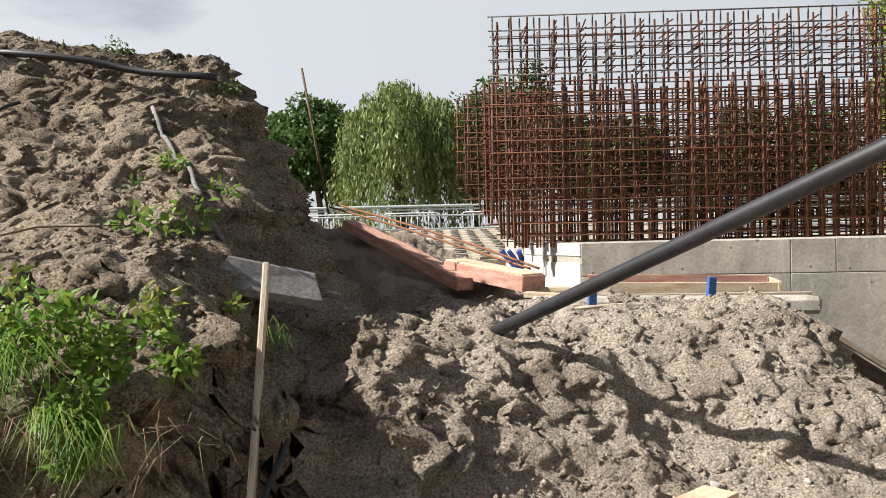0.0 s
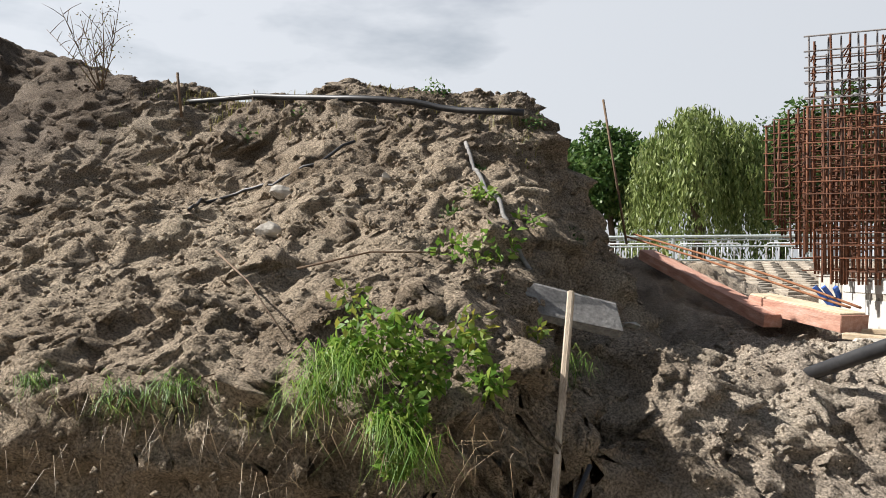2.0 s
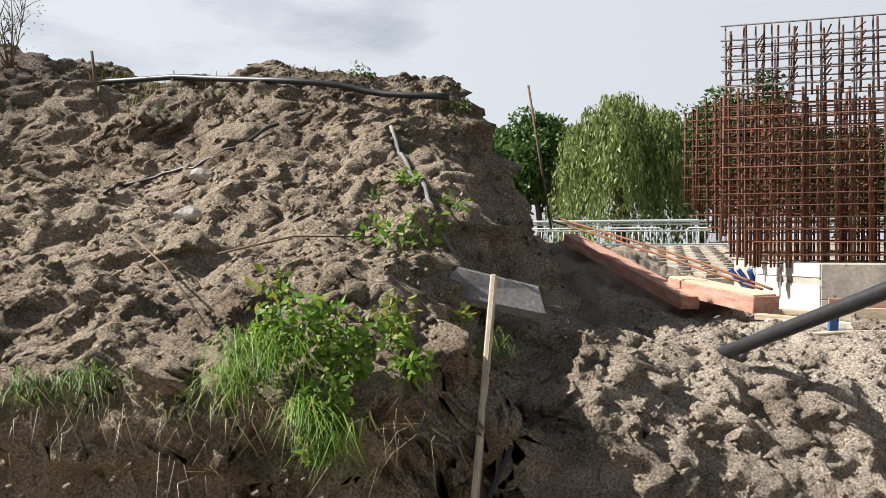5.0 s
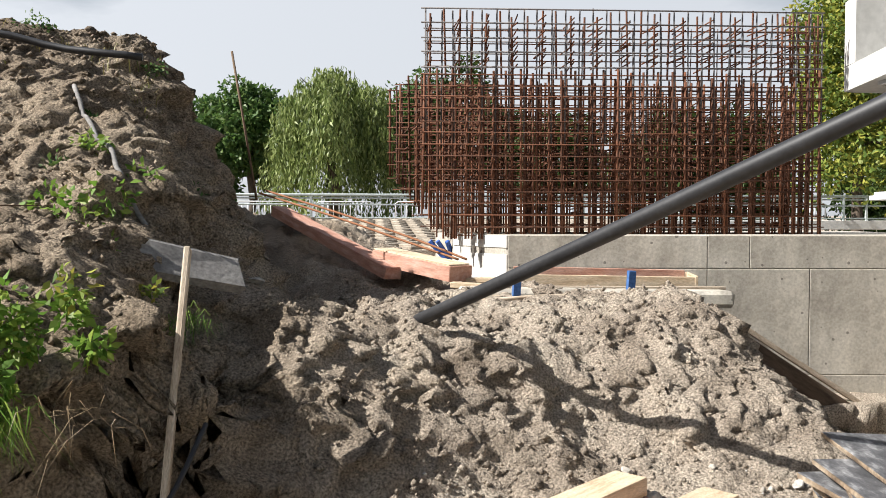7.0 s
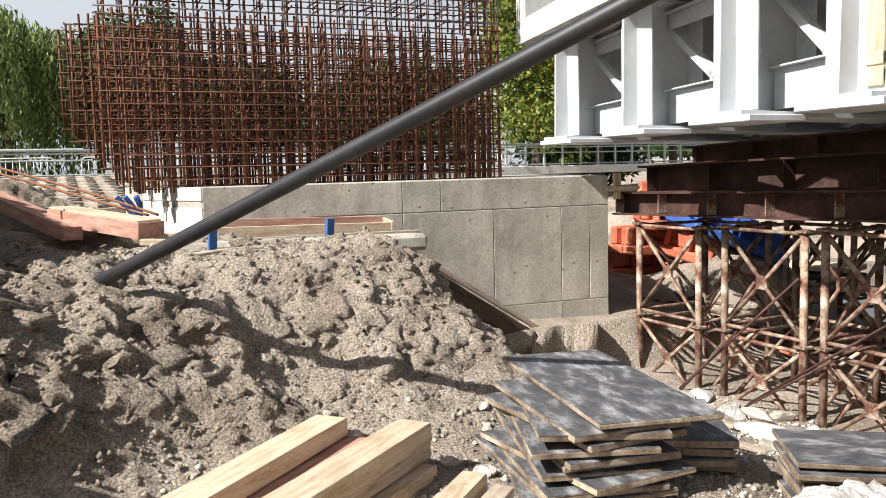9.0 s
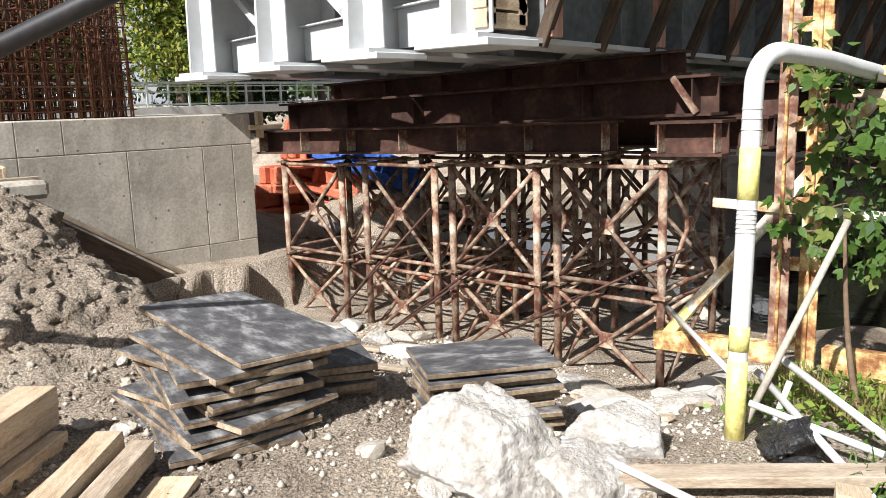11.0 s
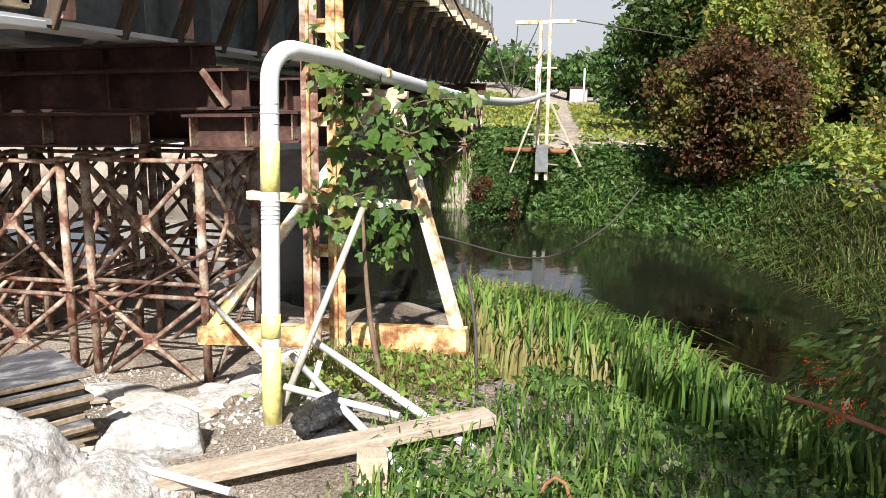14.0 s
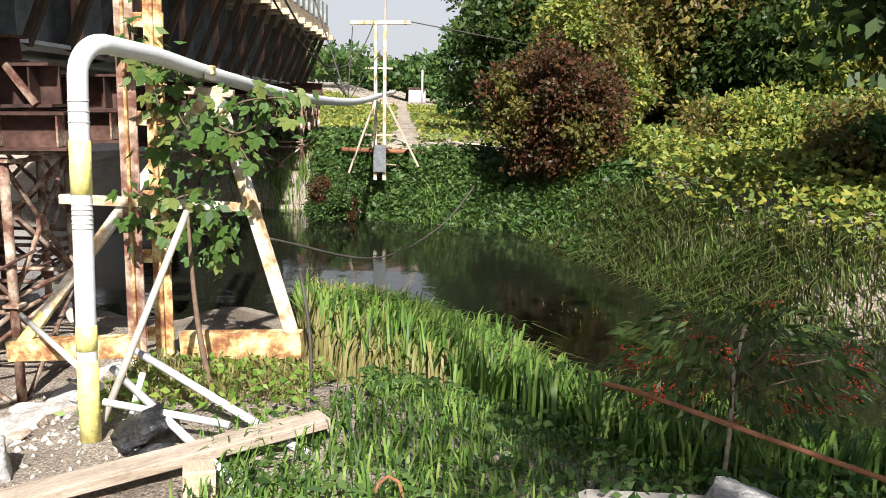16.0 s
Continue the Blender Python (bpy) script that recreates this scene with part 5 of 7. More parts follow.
# scattered clods, chips and gravel over bank and yard
def scatter_lumps(name, n, area, smin, smax, mat, label, seed, need=None):
    r = np.random.RandomState(seed)
    x = r.uniform(area[0], area[1], n)
    y = r.uniform(area[2], area[3], n)
    s = smin + (smax - smin) * r.power(0.35, n)
    z = height(x, y)
    keep = np.ones(n, bool) if need is None else need(x, y, z)
    x, y, z, s = x[keep], y[keep], z[keep], s[keep]
    oc = np.array([(1, 0, 0), (0, 1, 0), (-1, 0, 0), (0, -1, 0), (0, 0, 0.8), (0, 0, -0.8)])
    fc = np.array([(0, 1, 4), (1, 2, 4), (2, 3, 4), (3, 0, 4), (1, 0, 5), (2, 1, 5), (3, 2, 5), (0, 3, 5)])
    m = len(x)
    a = r.uniform(0, 6.28, m)
    v = oc[None] * r.uniform(0.55, 1.25, (m, 6, 3)) * s[:, None, None] * 0.5
    ca, sa = np.cos(a)[:, None], np.sin(a)[:, None]
    v = np.stack([v[..., 0] * ca - v[..., 1] * sa, v[..., 0] * sa + v[..., 1] * ca, v[..., 2]], -1)
    v += np.stack([x, y, z + s * 0.08], -1)[:, None]
    f = fc[None] + (np.arange(m) * 6)[:, None, None]
    return solo(name, np_mesh(name, v.reshape(-1, 3), f.reshape(-1, 3), mat), label, "soil", kind="stuff")


scatter_lumps("soil_clods", 26000, (-7, 3.6, 2.7, 8.2), 0.008, 0.072, SAND, "loose sandy clods strewn over the bank", 5)
scatter_lumps("yard_gravel", 8000, (0.5, 6.2, 1.2, 6.5), 0.008, 0.06, STONE, "grit and stone chips on the yard ground", 6, lambda x, y, z: z < 0.25)
scatter_lumps("pale_chips", 200, (0.3, 5.5, 1.4, 5.2), 0.012, 0.06, CHALK, "pale stone chips strewn on sand", 7, lambda x, y, z: z < 0.5)

# ---- gas pipe on its frame ----
gas = thing("gas_pipe", "white overhead gas pipe with yellow bands crossing the river", "pipe")
GX0, GY0 = 4.12, 1.435
up = [(GX0, GY0, -0.12), (GX0 + 0.02, GY0, 0.4), (GX0 + 0.06, GY0, 1.0), (GX0 + 0.12, GY0 + 0.01, 1.62)]
bend = [(GX0 + 0.13 + 0.16 * (1 - math.cos(a)), GY0 + 0.01 - 0.06 * (1 - math.cos(a)), 1.73 + 0.16 * math.sin(a)) for a in [math.pi / 2 * k / 8 for k in range(9)]]
run = [(4.95, 1.34, 1.865), (5.87, 1.20, 1.76), (8.11, 1.12, 1.63), (10.91, 1.03, 1.56), (13.6, 1.03, 1.57), (16.6, 1.08, 1.63), (19.5, 1.0, 1.70)]
part("pipe", tube_me(up + bend + smooth_path(run, 0.3), 0.047, WHITE_PAINT, 18), gas)
def on_pipe(z):
    return (GX0 + float(np.interp(z, (-0.12, 0.4, 1.0, 1.62), (0, 0.02, 0.06, 0.12))), GY0 + 0.01 * max(0.0, z - 1.0) / 0.62, z)


for z0, z1 in ((0.0, 0.40), (0.45, 0.57), (1.19, 1.44)):
    part("yellow_band", tube_me([on_pipe(z0), on_pipe(0.5 * (z0 + z1)), on_pipe(z1)], 0.0495, YELLOW_PAINT, 18), gas, label="yellow painted band")
for i in range(9):   # wound tape seams near the bend
    z0 = 1.03 + i * 0.022 if i < 6 else 1.52 + (i - 6) * 0.05
    part("tape_ring", tube_me([on_pipe(z0), on_pipe(z0 + 0.006)], 0.0492, CONCRETE_PALE, 18), gas)
part("clamp", box_me(0.07, 0.13, 0.06, FLAKED_YELLOW, 0.008), gas, pose(5.55, 1.24, 1.80))

frame_a = thing("pipe_support_frame", "rusty triangular steel frame with flaking white and yellow paint", "steel frame")
LF, RF, AP = Vector((5.6, 2.53, -0.10)), Vector((5.45, 0.70, 0.04)), Vector((5.62, 1.20, 1.70))


def steel(name, a, b, w, h, mat, parent, label=""):
    part(name, box_me((Vector(b) - Vector(a)).length, w, h, mat, 0.004, 0.001), parent, along(a, b), label)


steel("base_channel", LF + Vector((0, 0.08, 0.06)), (5.56, 1.72, 0.02), 0.10, 0.14, FLAKED_YELLOW, frame_a, "channel with flaking yellow paint")
steel("base_channel", (5.47, 1.42, 0.06), RF + Vector((0, -0.06, 0.05)), 0.10, 0.17, FLAKED_YELLOW, frame_a, "channel with flaking yellow paint")
steel("leg", LF + Vector((0, 0, 0.1)), AP + Vector((0, 0.05, -0.05)), 0.06, 0.07, RUST_WHITE, frame_a)
steel("leg", RF + Vector((0, 0, 0.1)), AP, 0.06, 0.075, RUST_WHITE, frame_a)
steel("yellow_foot", LF + Vector((0, 0, 0.1)), LF.lerp(AP, 0.13) + Vector((0, 0, 0.09)), 0.064, 0.075, YELLOW_PAINT, frame_a)
steel("crossbar", (5.58, 2.20, 0.98), (5.58, 0.92, 0.95), 0.05, 0.06, RUST_WHITE, frame_a)
steel("top_bar", (5.62, 1.42, 1.68), (5.62, 1.08, 1.66), 0.06, 0.05, OLD_WOOD, frame_a)
mast = thing("lattice_mast", "tall rusty channel mast with flaking yellow paint", "mast")
for y, m in ((1.74, RUST_WHITE), (1.56, FLAKED_YELLOW)):
    steel("channel_web", (5.55, y, -0.35), (5.66, y + 0.01, 4.2), 0.075, 0.02, m if y < 1.6 else FLAKED_YELLOW, mast)
    for s in (-1, 1):
        steel("channel_flange", (5.545, y + s * 0.032, -0.35), (5.655, y + s * 0.032 + 0.01, 4.2), 0.012, 0.055, STEEL_PATCHY if y > 1.6 else FLAKED_YELLOW, mast)
for z in (0.1, 0.62, 1.0, 1.5, 2.1, 2.7, 3.3):
    steel("batten_plate", (5.57 + z * 0.02, 1.50, z), (5.57 + z * 0.02, 1.80, z), 0.02, 0.09, FLAKED_YELLOW, mast)
# cables from the mast head
for i, (a, b, sag) in enumerate((((5.66, 1.65, 4.15), (10.91, 1.03, 1.64), 0.25), ((5.66, 1.62, 4.15), (16.6, 1.2, 3.0), 1.5), ((10.91, 1.03, 1.62), (11.4, 2.0, 4.4), 0.0))):
    a, b = Vector(a), Vector(b)
    solo("wire_cable", tube_me([a.lerp(b, k / 20) - Vector((0, 0, sag * 4 * (k / 20) * (1 - k / 20))) for k in range(21)], 0.011, ROPE, 6), "dark slack steel cable strung over the river", "cable", group="suspension cables")
solo("wire_cable", tube_me(smooth_path([(5.52, 0.66, 0.55), (5.2, 0.55, 0.25), (4.5, 0.42, -0.05), (3.8, 0.28, -0.08)]), 0.010, ROPE, 6), "dark steel cable hanging to the grass", "cable", group="suspension cables")
solo("hanging_wire", tube_me(smooth_path([(5.6, 0.9, 0.75), (7.0, 0.3, 0.35), (8.2, -0.2, 0.42), (9.0, -0.55, 0.72)]), 0.009, ROPE, 6), "thin dark wire hanging over the water", "cable")

# ---- white poles, plank, block and bag in the grass ----
for i, (a, b, r) in enumerate((((4.62, 1.40, 0.30), (3.98, 0.36, 0.02), 0.021), ((4.48, 1.46, 0.24), (3.52, 0.50, 0.02), 0.020), ((4.12, 1.36, 0.20), (4.06, 0.74, 0.12), 0.018), ((3.28, 1.90, 0.16), (3.20, 1.22, 0.10), 0.017), ((5.75, 2.60, 0.16), (4.42, 1.50, 0.16), 0.018), ((4.24, 1.30, 0.02), (4.32, 1.24, 0.28), 0.016))):
    solo("white_pole", rod_me((Vector(b) - Vector(a)).length, r, WHITE_PAINT, 10), "white painted wooden pole lying in the rubble", "pole", along(a, b), "white poles")
solo("grey_pole", rod_me(1.2, 0.019, CONCRETE, 10), "grey metal tube leaning against the frame", "pole", along((4.18, 1.42, 0.02), (4.92, 1.16, 1.06)))
board("old_plank", (3.22, 1.62, 0.08), (4.14, 0.30, 0.13), 0.14, 0.05, OLD_WOOD, "long weathered grey plank lying over rubble", "plank", seed=7)
solo("wood_block", box_me(0.13, 0.13, 0.26, PINE, 0.008, 0.004, 5), "square yellowish wooden block standing in grass", "wood block", pose(3.50, 0.72, 0.05, 3, 2, 20))
solo("bin_bag", rock_me(0.52, 0.36, 0.34, BAG, 33, 0.30, 4), "crumpled black plastic bag full of rubbish", "bag", pose(4.08, 1.18, 0.06, 0, 12, 20))
solo("bin_bag", rock_me(0.34, 0.2, 0.2, BAG, 35, 0.30, 3), "crumpled flat black plastic sheet by the bag", "bag", pose(3.86, 1.02, 0.02, 0, 0, -30))
solo("green_net", rock_me(0.3, 0.16, 0.12, GREEN_NET, 37, 0.4, 3), "crumpled green plastic net in the grass", "net", pose(4.86, 0.78, -0.10, 0, 0, 10))
solo("rusty_rod", tube_me(smooth_path([(3.85, -0.98, 0.44), (3.72, -1.10, 0.455), (3.4, -1.46, 0.42), (3.06, -1.92, 0.36), (2.6, -2.6, 0.24)]), 0.011, RUST_ROD, 8), "bent rusty steel rod sticking out over grass", "rod")
solo("rusty_loop", tube_me(smooth_path([(3.42, 0.02, -0.05), (3.46, -0.02, 0.14), (3.44, -0.1, 0.16), (3.40, -0.14, -0.04)], 0.03), 0.008, RUST_ROD, 6), "small rusty wire loop in the grass", "rod")
for i, (x, y, rz) in enumerate(((4.6, 2.2, 20), (4.9, 1.9, 70), (4.4, 1.9, -30), (5.1, 3.0, 50), (4.3, 3.9, 15), (4.9, 4.4, 80), (5.3, 3.6, 35), (5.5, 4.8, 10), (4.7, 5.2, 62), (5.5, 5.7, 25), (5.2, 2.5, 5), (4.0, 4.5, 44), (5.4, 6.3, 71), (4.9, 3.4, 12))):
    board("scrap_board", (x, y, ground_z(x, y) + 0.03), (x + 0.42 * math.cos(rz), y + 0.42 * math.sin(rz), ground_z(x + 0.42 * math.cos(rz), y + 0.42 * math.sin(rz)) + 0.04), 0.08, 0.03, OLD_WOOD, "short weathered scrap board lying on rubble", "board", "scrap boards", seed=i)

# ---- site behind the towers ----
def barrier(at, rz, mat, tilt=0, label="orange plastic road barrier section"):
    b = thing("road_barrier", label, "barrier", group="stacked barriers")
    b.matrix_basis = pose(*at, tilt, 0, rz)
    part("body", prism_me([(-0.22, -0.75), (0.22, -0.75), (0.22, 0.75), (-0.22, 0.75)], 0, 0.16, mat, "body", 0.03), b)
    part("rib", box_me(0.16, 1.5, 0.3, mat, 0.03), b, pose(0, 0, 0.3))
    for k in range(4):
        part("fin", box_me(0.4, 0.06, 0.34, mat, 0.02), b, pose(0, -0.6 + 0.4 * k, 0.25))


zz = ground_z(9.0, 10.6) - 0.1
for i in range(5):
    barrier((8.9 + 0.05 * i, 11.4 - 0.25 * i, zz + 0.42 * (i // 2)), 75 + 6 * i, ORANGE, 0)
for i in range(4):
    barrier((9.0 + 0.12 * i, 10.2 + 0.15 * i, ground_z(9.0, 10.0) + 0.05 + 0.20 * i), 20 + 14 * i, ORANGE, 14)
barrier((9.3, 9.3, ground_z(9.3, 9.3) + 0.05), 60, BLUE_PLASTIC, 24, "blue plastic road barrier section")
barrier((9.1, 9.8, ground_z(9.1, 9.8) + 0.35), 30, BLUE_PLASTIC, 20, "blue plastic road barrier section")
for i in range(26):
    r = random.Random(500 + i)
    x, y = r.uniform(7.2, 9.6), r.uniform(4.5, 8.8)
    L, an = r.uniform(1.0, 2.4), r.uniform(-0.5, 0.9)
    a = (x, y, ground_z(x, y) + r.uniform(0.05, 0.25))
    b = (x + L * math.sin(an), y + L * math.cos(an), a[2] + r.uniform(-0.05, 0.25))
    solo("steel_tube", rod_me(L, 0.022, r.choice((ORANGE, STEEL_PATCHY, STEEL_BROWN)), 6), "loose rusty steel tube lying on the site", "tube", along(a, b), "loose tubes")
for i in range(30):
    r = random.Random(700 + i)
    x, y = r.uniform(8.0, 11.3), r.uniform(3.0, 10.5)
    s = r.uniform(0.15, 0.5)
    solo("rubble_stone", rock_me(s, s * 0.8, s * 0.6, r.choice((STONE, CONCRETE, CHALK)), 700 + i, 0.15, 2, facet=True), "lump of broken concrete on the river bank", "stone", pose(x, y, ground_z(x, y) + s * 0.15, 0, r.uniform(-20, 20), r.uniform(0, 360)), "bank rubble")
pallet = thing("pallet_load", "wooden pallet with red and brown boards beyond the towers", "pallet")
for k in range(4):
    part("board", box_me(1.8, 0.7, 0.08, (RED_WOOD, OLD_WOOD, DARK_WOOD, PINE)[k], 0.01), pallet, pose(11.0, 9.6, ground_z(11.0, 9.6) + 0.3 + 0.13 * k, 0, 0, 100 + 4 * k))
mach = thing("site_generator", "small dark site generator standing on the far bank", "generator")
part("body", box_me(0.8, 0.5, 0.45, STEEL_BROWN, 0.03), mach, pose(18.6, 6.3, 0.72, 0, 0, 90))
part("tank", box_me(0.5, 0.35, 0.16, GREY_GREEN_STEEL, 0.03), mach, pose(18.6, 6.3, 1.03, 0, 0, 90))
for s in (-1, 1):
    part("skid", box_me(0.9, 0.06, 0.07, STEEL_BROWN, 0.01), mach, pose(18.6 + s * 0.2, 6.3, 0.46, 0, 0, 90))

# ---- road railing and paved slope beyond ----
rail = thing("road_railing", "grey-green steel railing along the road bank", "railing")
RY, RZ = 31.0, 1.82
for z, r in ((0.98, 0.055), (0.62, 0.03), (0.12, 0.03), (0.86, 0.03)):
    part("rail_tube", rod_me(64, r, RAIL_PAINT, 8), rail, along((-32, RY, RZ + z), (32, RY, RZ + z)))
pm = box_me(0.09, 0.09, 1.05, RAIL_PAINT, 0.01)
for x in list(np.arange(-30, 6, 4.6)) + list(np.arange(8, 30, 0.95)):
    part("post", pm, rail, pose(x, RY, RZ + 0.5))
fence = thing("barrier_fence", "white crowd barrier panels along the road", "fence")
bal = rod_me(0.62, 0.018, WHITE_PAINT, 5)
for k in range(14):
    x0 = -24 + k * 3.1
    part("panel_frame", tube_me([(x0, RY + 1.4, RZ + 0.05), (x0, RY + 1.4, RZ + 0.7), (x0 + 0.1, RY + 1.4, RZ + 0.76), (x0 + 2.1, RY + 1.4, RZ + 0.76), (x0 + 2.2, RY + 1.4, RZ + 0.7), (x0 + 2.2, RY + 1.4, RZ + 0.05)], 0.025, WHITE_PAINT, 6), fence)
    for j in range(9):
        part("baluster", bal, fence, along((x0 + 0.22 * (j + 1), RY + 1.4, RZ + 0.08), (x0 + 0.22 * (j + 1), RY + 1.4, RZ + 0.70)))
beam_wall = solo("kerb_wall", box_me(64, 0.5, 0.36, CONCRETE_PALE, 0.02), "long pale concrete kerb under the railing", "kerb", pose(0, RY, RZ - 0.14), kind="structure")

# herringbone pavers on the slope
slope = thing("paved_slope", "sandy herringbone brick paving on the road bank", "paving", kind="structure")
pv = box_me(0.40, 0.19, 0.08, PAVER, 0.012)
up_dir = math.atan2(0.5, 9.0)


def slope_z(y):
    return 1.33 + (y - 14.0) * 0.052


bed = mesh_of([(-3.6, 13.6, slope_z(13.6) - 0.01), (2.9, 13.6, slope_z(13.6) - 0.01), (2.9, 24.5, slope_z(24.5) - 0.01), (-3.6, 24.5, slope_z(24.5) - 0.01), (-3.6, 13.6, 0.6), (2.9, 13.6, 0.6), (2.9, 24.5, 0.6), (-3.6, 24.5, 0.6)], [(0, 1, 2, 3), (4, 7, 6, 5), (0, 4, 5, 1), (1, 5, 6, 2), (2, 6, 7, 3), (3, 7, 4, 0)], SAND, name="bed")
part("bed", bed, slope)
cnt = 0
for i in range(40):
    for j in range(22):
        if cnt >= 300:
            break
        vert = (i + j) % 2
        bx, by = -3.2 + 0.42 * (i % 14) + 0.12 * vert, 13.9 + 0.62 * j * 0.8 + 0.25 * (i // 14)
        if bx > 2.6 or by > 23.8 or i >= 14 * 2:
            continue
        part("paver", pv, slope, pose(bx, by, slope_z(by) + 0.005 * ((i * 7 + j * 3) % 3), math.degrees(0.052), 0, 45 if vert else -45))
        cnt += 1

# ---- plants ----
def unit(v):
    return v / np.maximum(np.linalg.norm(v, axis=-1, keepdims=True), 1e-9)


def leaf_quads(c, d, size, r, ratio=0.5, curl=0.15):
    """Leaves as kite-shaped quads at c, pointing along d."""
    n = len(c)
    d = unit(d)
    side = unit(np.cross(d, r.normal(size=(n, 3))))
    nor = np.cross(d, side)
    s = np.broadcast_to(np.asarray(size, float), (n,))[:, None]
    a = c
    b = c + d * s * 0.45 + side * s * ratio * 0.5 + nor * s * curl
    e = c + d * s
    f = c + d * s * 0.45 - side * s * ratio * 0.5 + nor * s * curl
    v = np.stack([a, b, e, f], 1).reshape(-1, 3)
    return v, np.arange(4 * n).reshape(n, 4)


def blade_mesh(name, base, lean, h, w, mat, r, droop=0.5):
    """Grass blades: three bent quads each, that stand, arch over and hang at the tip."""
    n = len(base)
    lean = lean.copy()
    lean[:, 2] = 0
    side = unit(np.stack([-lean[:, 1], lean[:, 0], np.zeros(n)], -1) + 1e-6)
    turn = r.uniform(-0.6, 0.6, (n, 1))
    side = unit(side + turn * unit(lean + 1e-6))
    h, w = h[:, None], w[:, None]
    upv = np.array([[0, 0, 1.0]])
    far = np.linalg.norm(lean, axis=1, keepdims=True)
    m = base + upv * h * 0.50 + lean * h * 0.12
    k = base + upv * h * (0.86 - 0.10 * far) + lean * h * 0.42
    t = base + upv * h * (0.98 - 0.9 * droop * np.minimum(far, 0.9)) + lean * h * 0.90
    v = np.stack([base - side * w * 0.4, base + side * w * 0.4, m + side * w * 0.5, m - side * w * 0.5, k + side * w * 0.36, k - side * w * 0.36, t + side * w * 0.05, t - side * w * 0.05], 1)
    o = (np.arange(n) * 8)[:, None]
    f = np.concatenate([o + np.array([[0, 1, 2, 3]]), o + np.array([[3, 2, 4, 5]]), o + np.array([[5, 4, 6, 7]])], 0)
    return np_mesh(name, v.reshape(-1, 3), f, mat)


def in_ball(n, r, shell=0.0):
    p = unit(r.normal(size=(n, 3)))
    return p * (shell + (1 - shell) * r.uniform(0, 1, (n, 1)) ** (1 / 3))


def crown_mesh(centre, radii, clumps, per, leaf, mat, seed, ratio=0.55, droop=-0.2, clump_r=0.22, low=-0.75):
    """A crown of many clumps of leaves with gaps and an uneven outline."""
    r = np.random.RandomState(seed)
    cc = in_ball(clumps, r, 0.35)
    cc = cc[cc[:, 2] > low]
    lob = 0.5 + 0.5 * np.sin(cc[:, :1] * 4.1 + seed) * np.cos(cc[:, 1:2] * 3.7 - seed) + 0.3 * np.sin(cc[:, 2:] * 5 + seed * 2)
    cc = cc * (0.72 + 0.24 * r.uniform(-1, 1, (len(cc), 1)) + 0.26 * lob)
    k = len(cc)
    sz = clump_r * r.uniform(0.6, 1.4, (k, 1, 1))
    off = in_ball(k * per, r, 0.2).reshape(k, per, 3) * sz * np.array([1.15, 1.15, 0.7])
    p = (cc[:, None] + off) * np.asarray(radii) + np.asarray(centre)
    p = p.reshape(-1, 3)
    d = off.reshape(-1, 3) * 2 + r.normal(size=p.shape) * 0.6
    d[:, 2] += droop
    v, f = leaf_quads(p, d, leaf * r.uniform(0.6, 1.3, len(p)), r, ratio)
    return np_mesh("crown", v, f, mat), cc * np.asarray(radii) + np.asarray(centre)


def limb_mesh(base, top, tips, r0, seed):
    """Trunk with limbs reaching into the crown, joined in one mesh."""
    rng = random.Random(seed)
    V, F = [], []

    def add(pts, ra, rb, n):
        o = len(V)
        P = [Vector(p) for p in pts]
        for i, p in enumerate(P):
            rr = ra + (rb - ra) * i / (len(P) - 1)
            d = (P[min(i + 1, len(P) - 1)] - P[max(i - 1, 0)]).normalized()
            s = d.orthogonal().normalized()
            u = d.cross(s)
            for k in range(n):
                a = 2 * math.pi * k / n
                V.append(tuple(p + (s * math.cos(a) + u * math.sin(a)) * rr))
        for i in range(len(P) - 1):
            for k in range(n):
                F.append((o + i * n + k, o + i * n + (k + 1) % n, o + (i + 1) * n + (k + 1) % n, o + (i + 1) * n + k))

    base, top = Vector(base), Vector(top)
    trunk = [base.lerp(top, i / 6) + Vector((rng.uniform(-1, 1), rng.uniform(-1, 1), 0)) * r0 * 0.8 * (i > 0) for i in range(7)]
    add(trunk, r0, r0 * 0.35, 8)
    for t in tips:
        s = rng.uniform(0.35, 0.95)
        a = base.lerp(top, s)
        t = Vector(t)
        mid = a.lerp(t, 0.5) + Vector((rng.uniform(-1, 1), rng.uniform(-1, 1), rng.uniform(0, 1))) * (t - a).length * 0.12
        add([a, mid, t], r0 * (0.5 - 0.3 * s), r0 * 0.05, 5)
    return np_mesh("trunk", np.array(V), np.array(F), BARK, smooth=True)


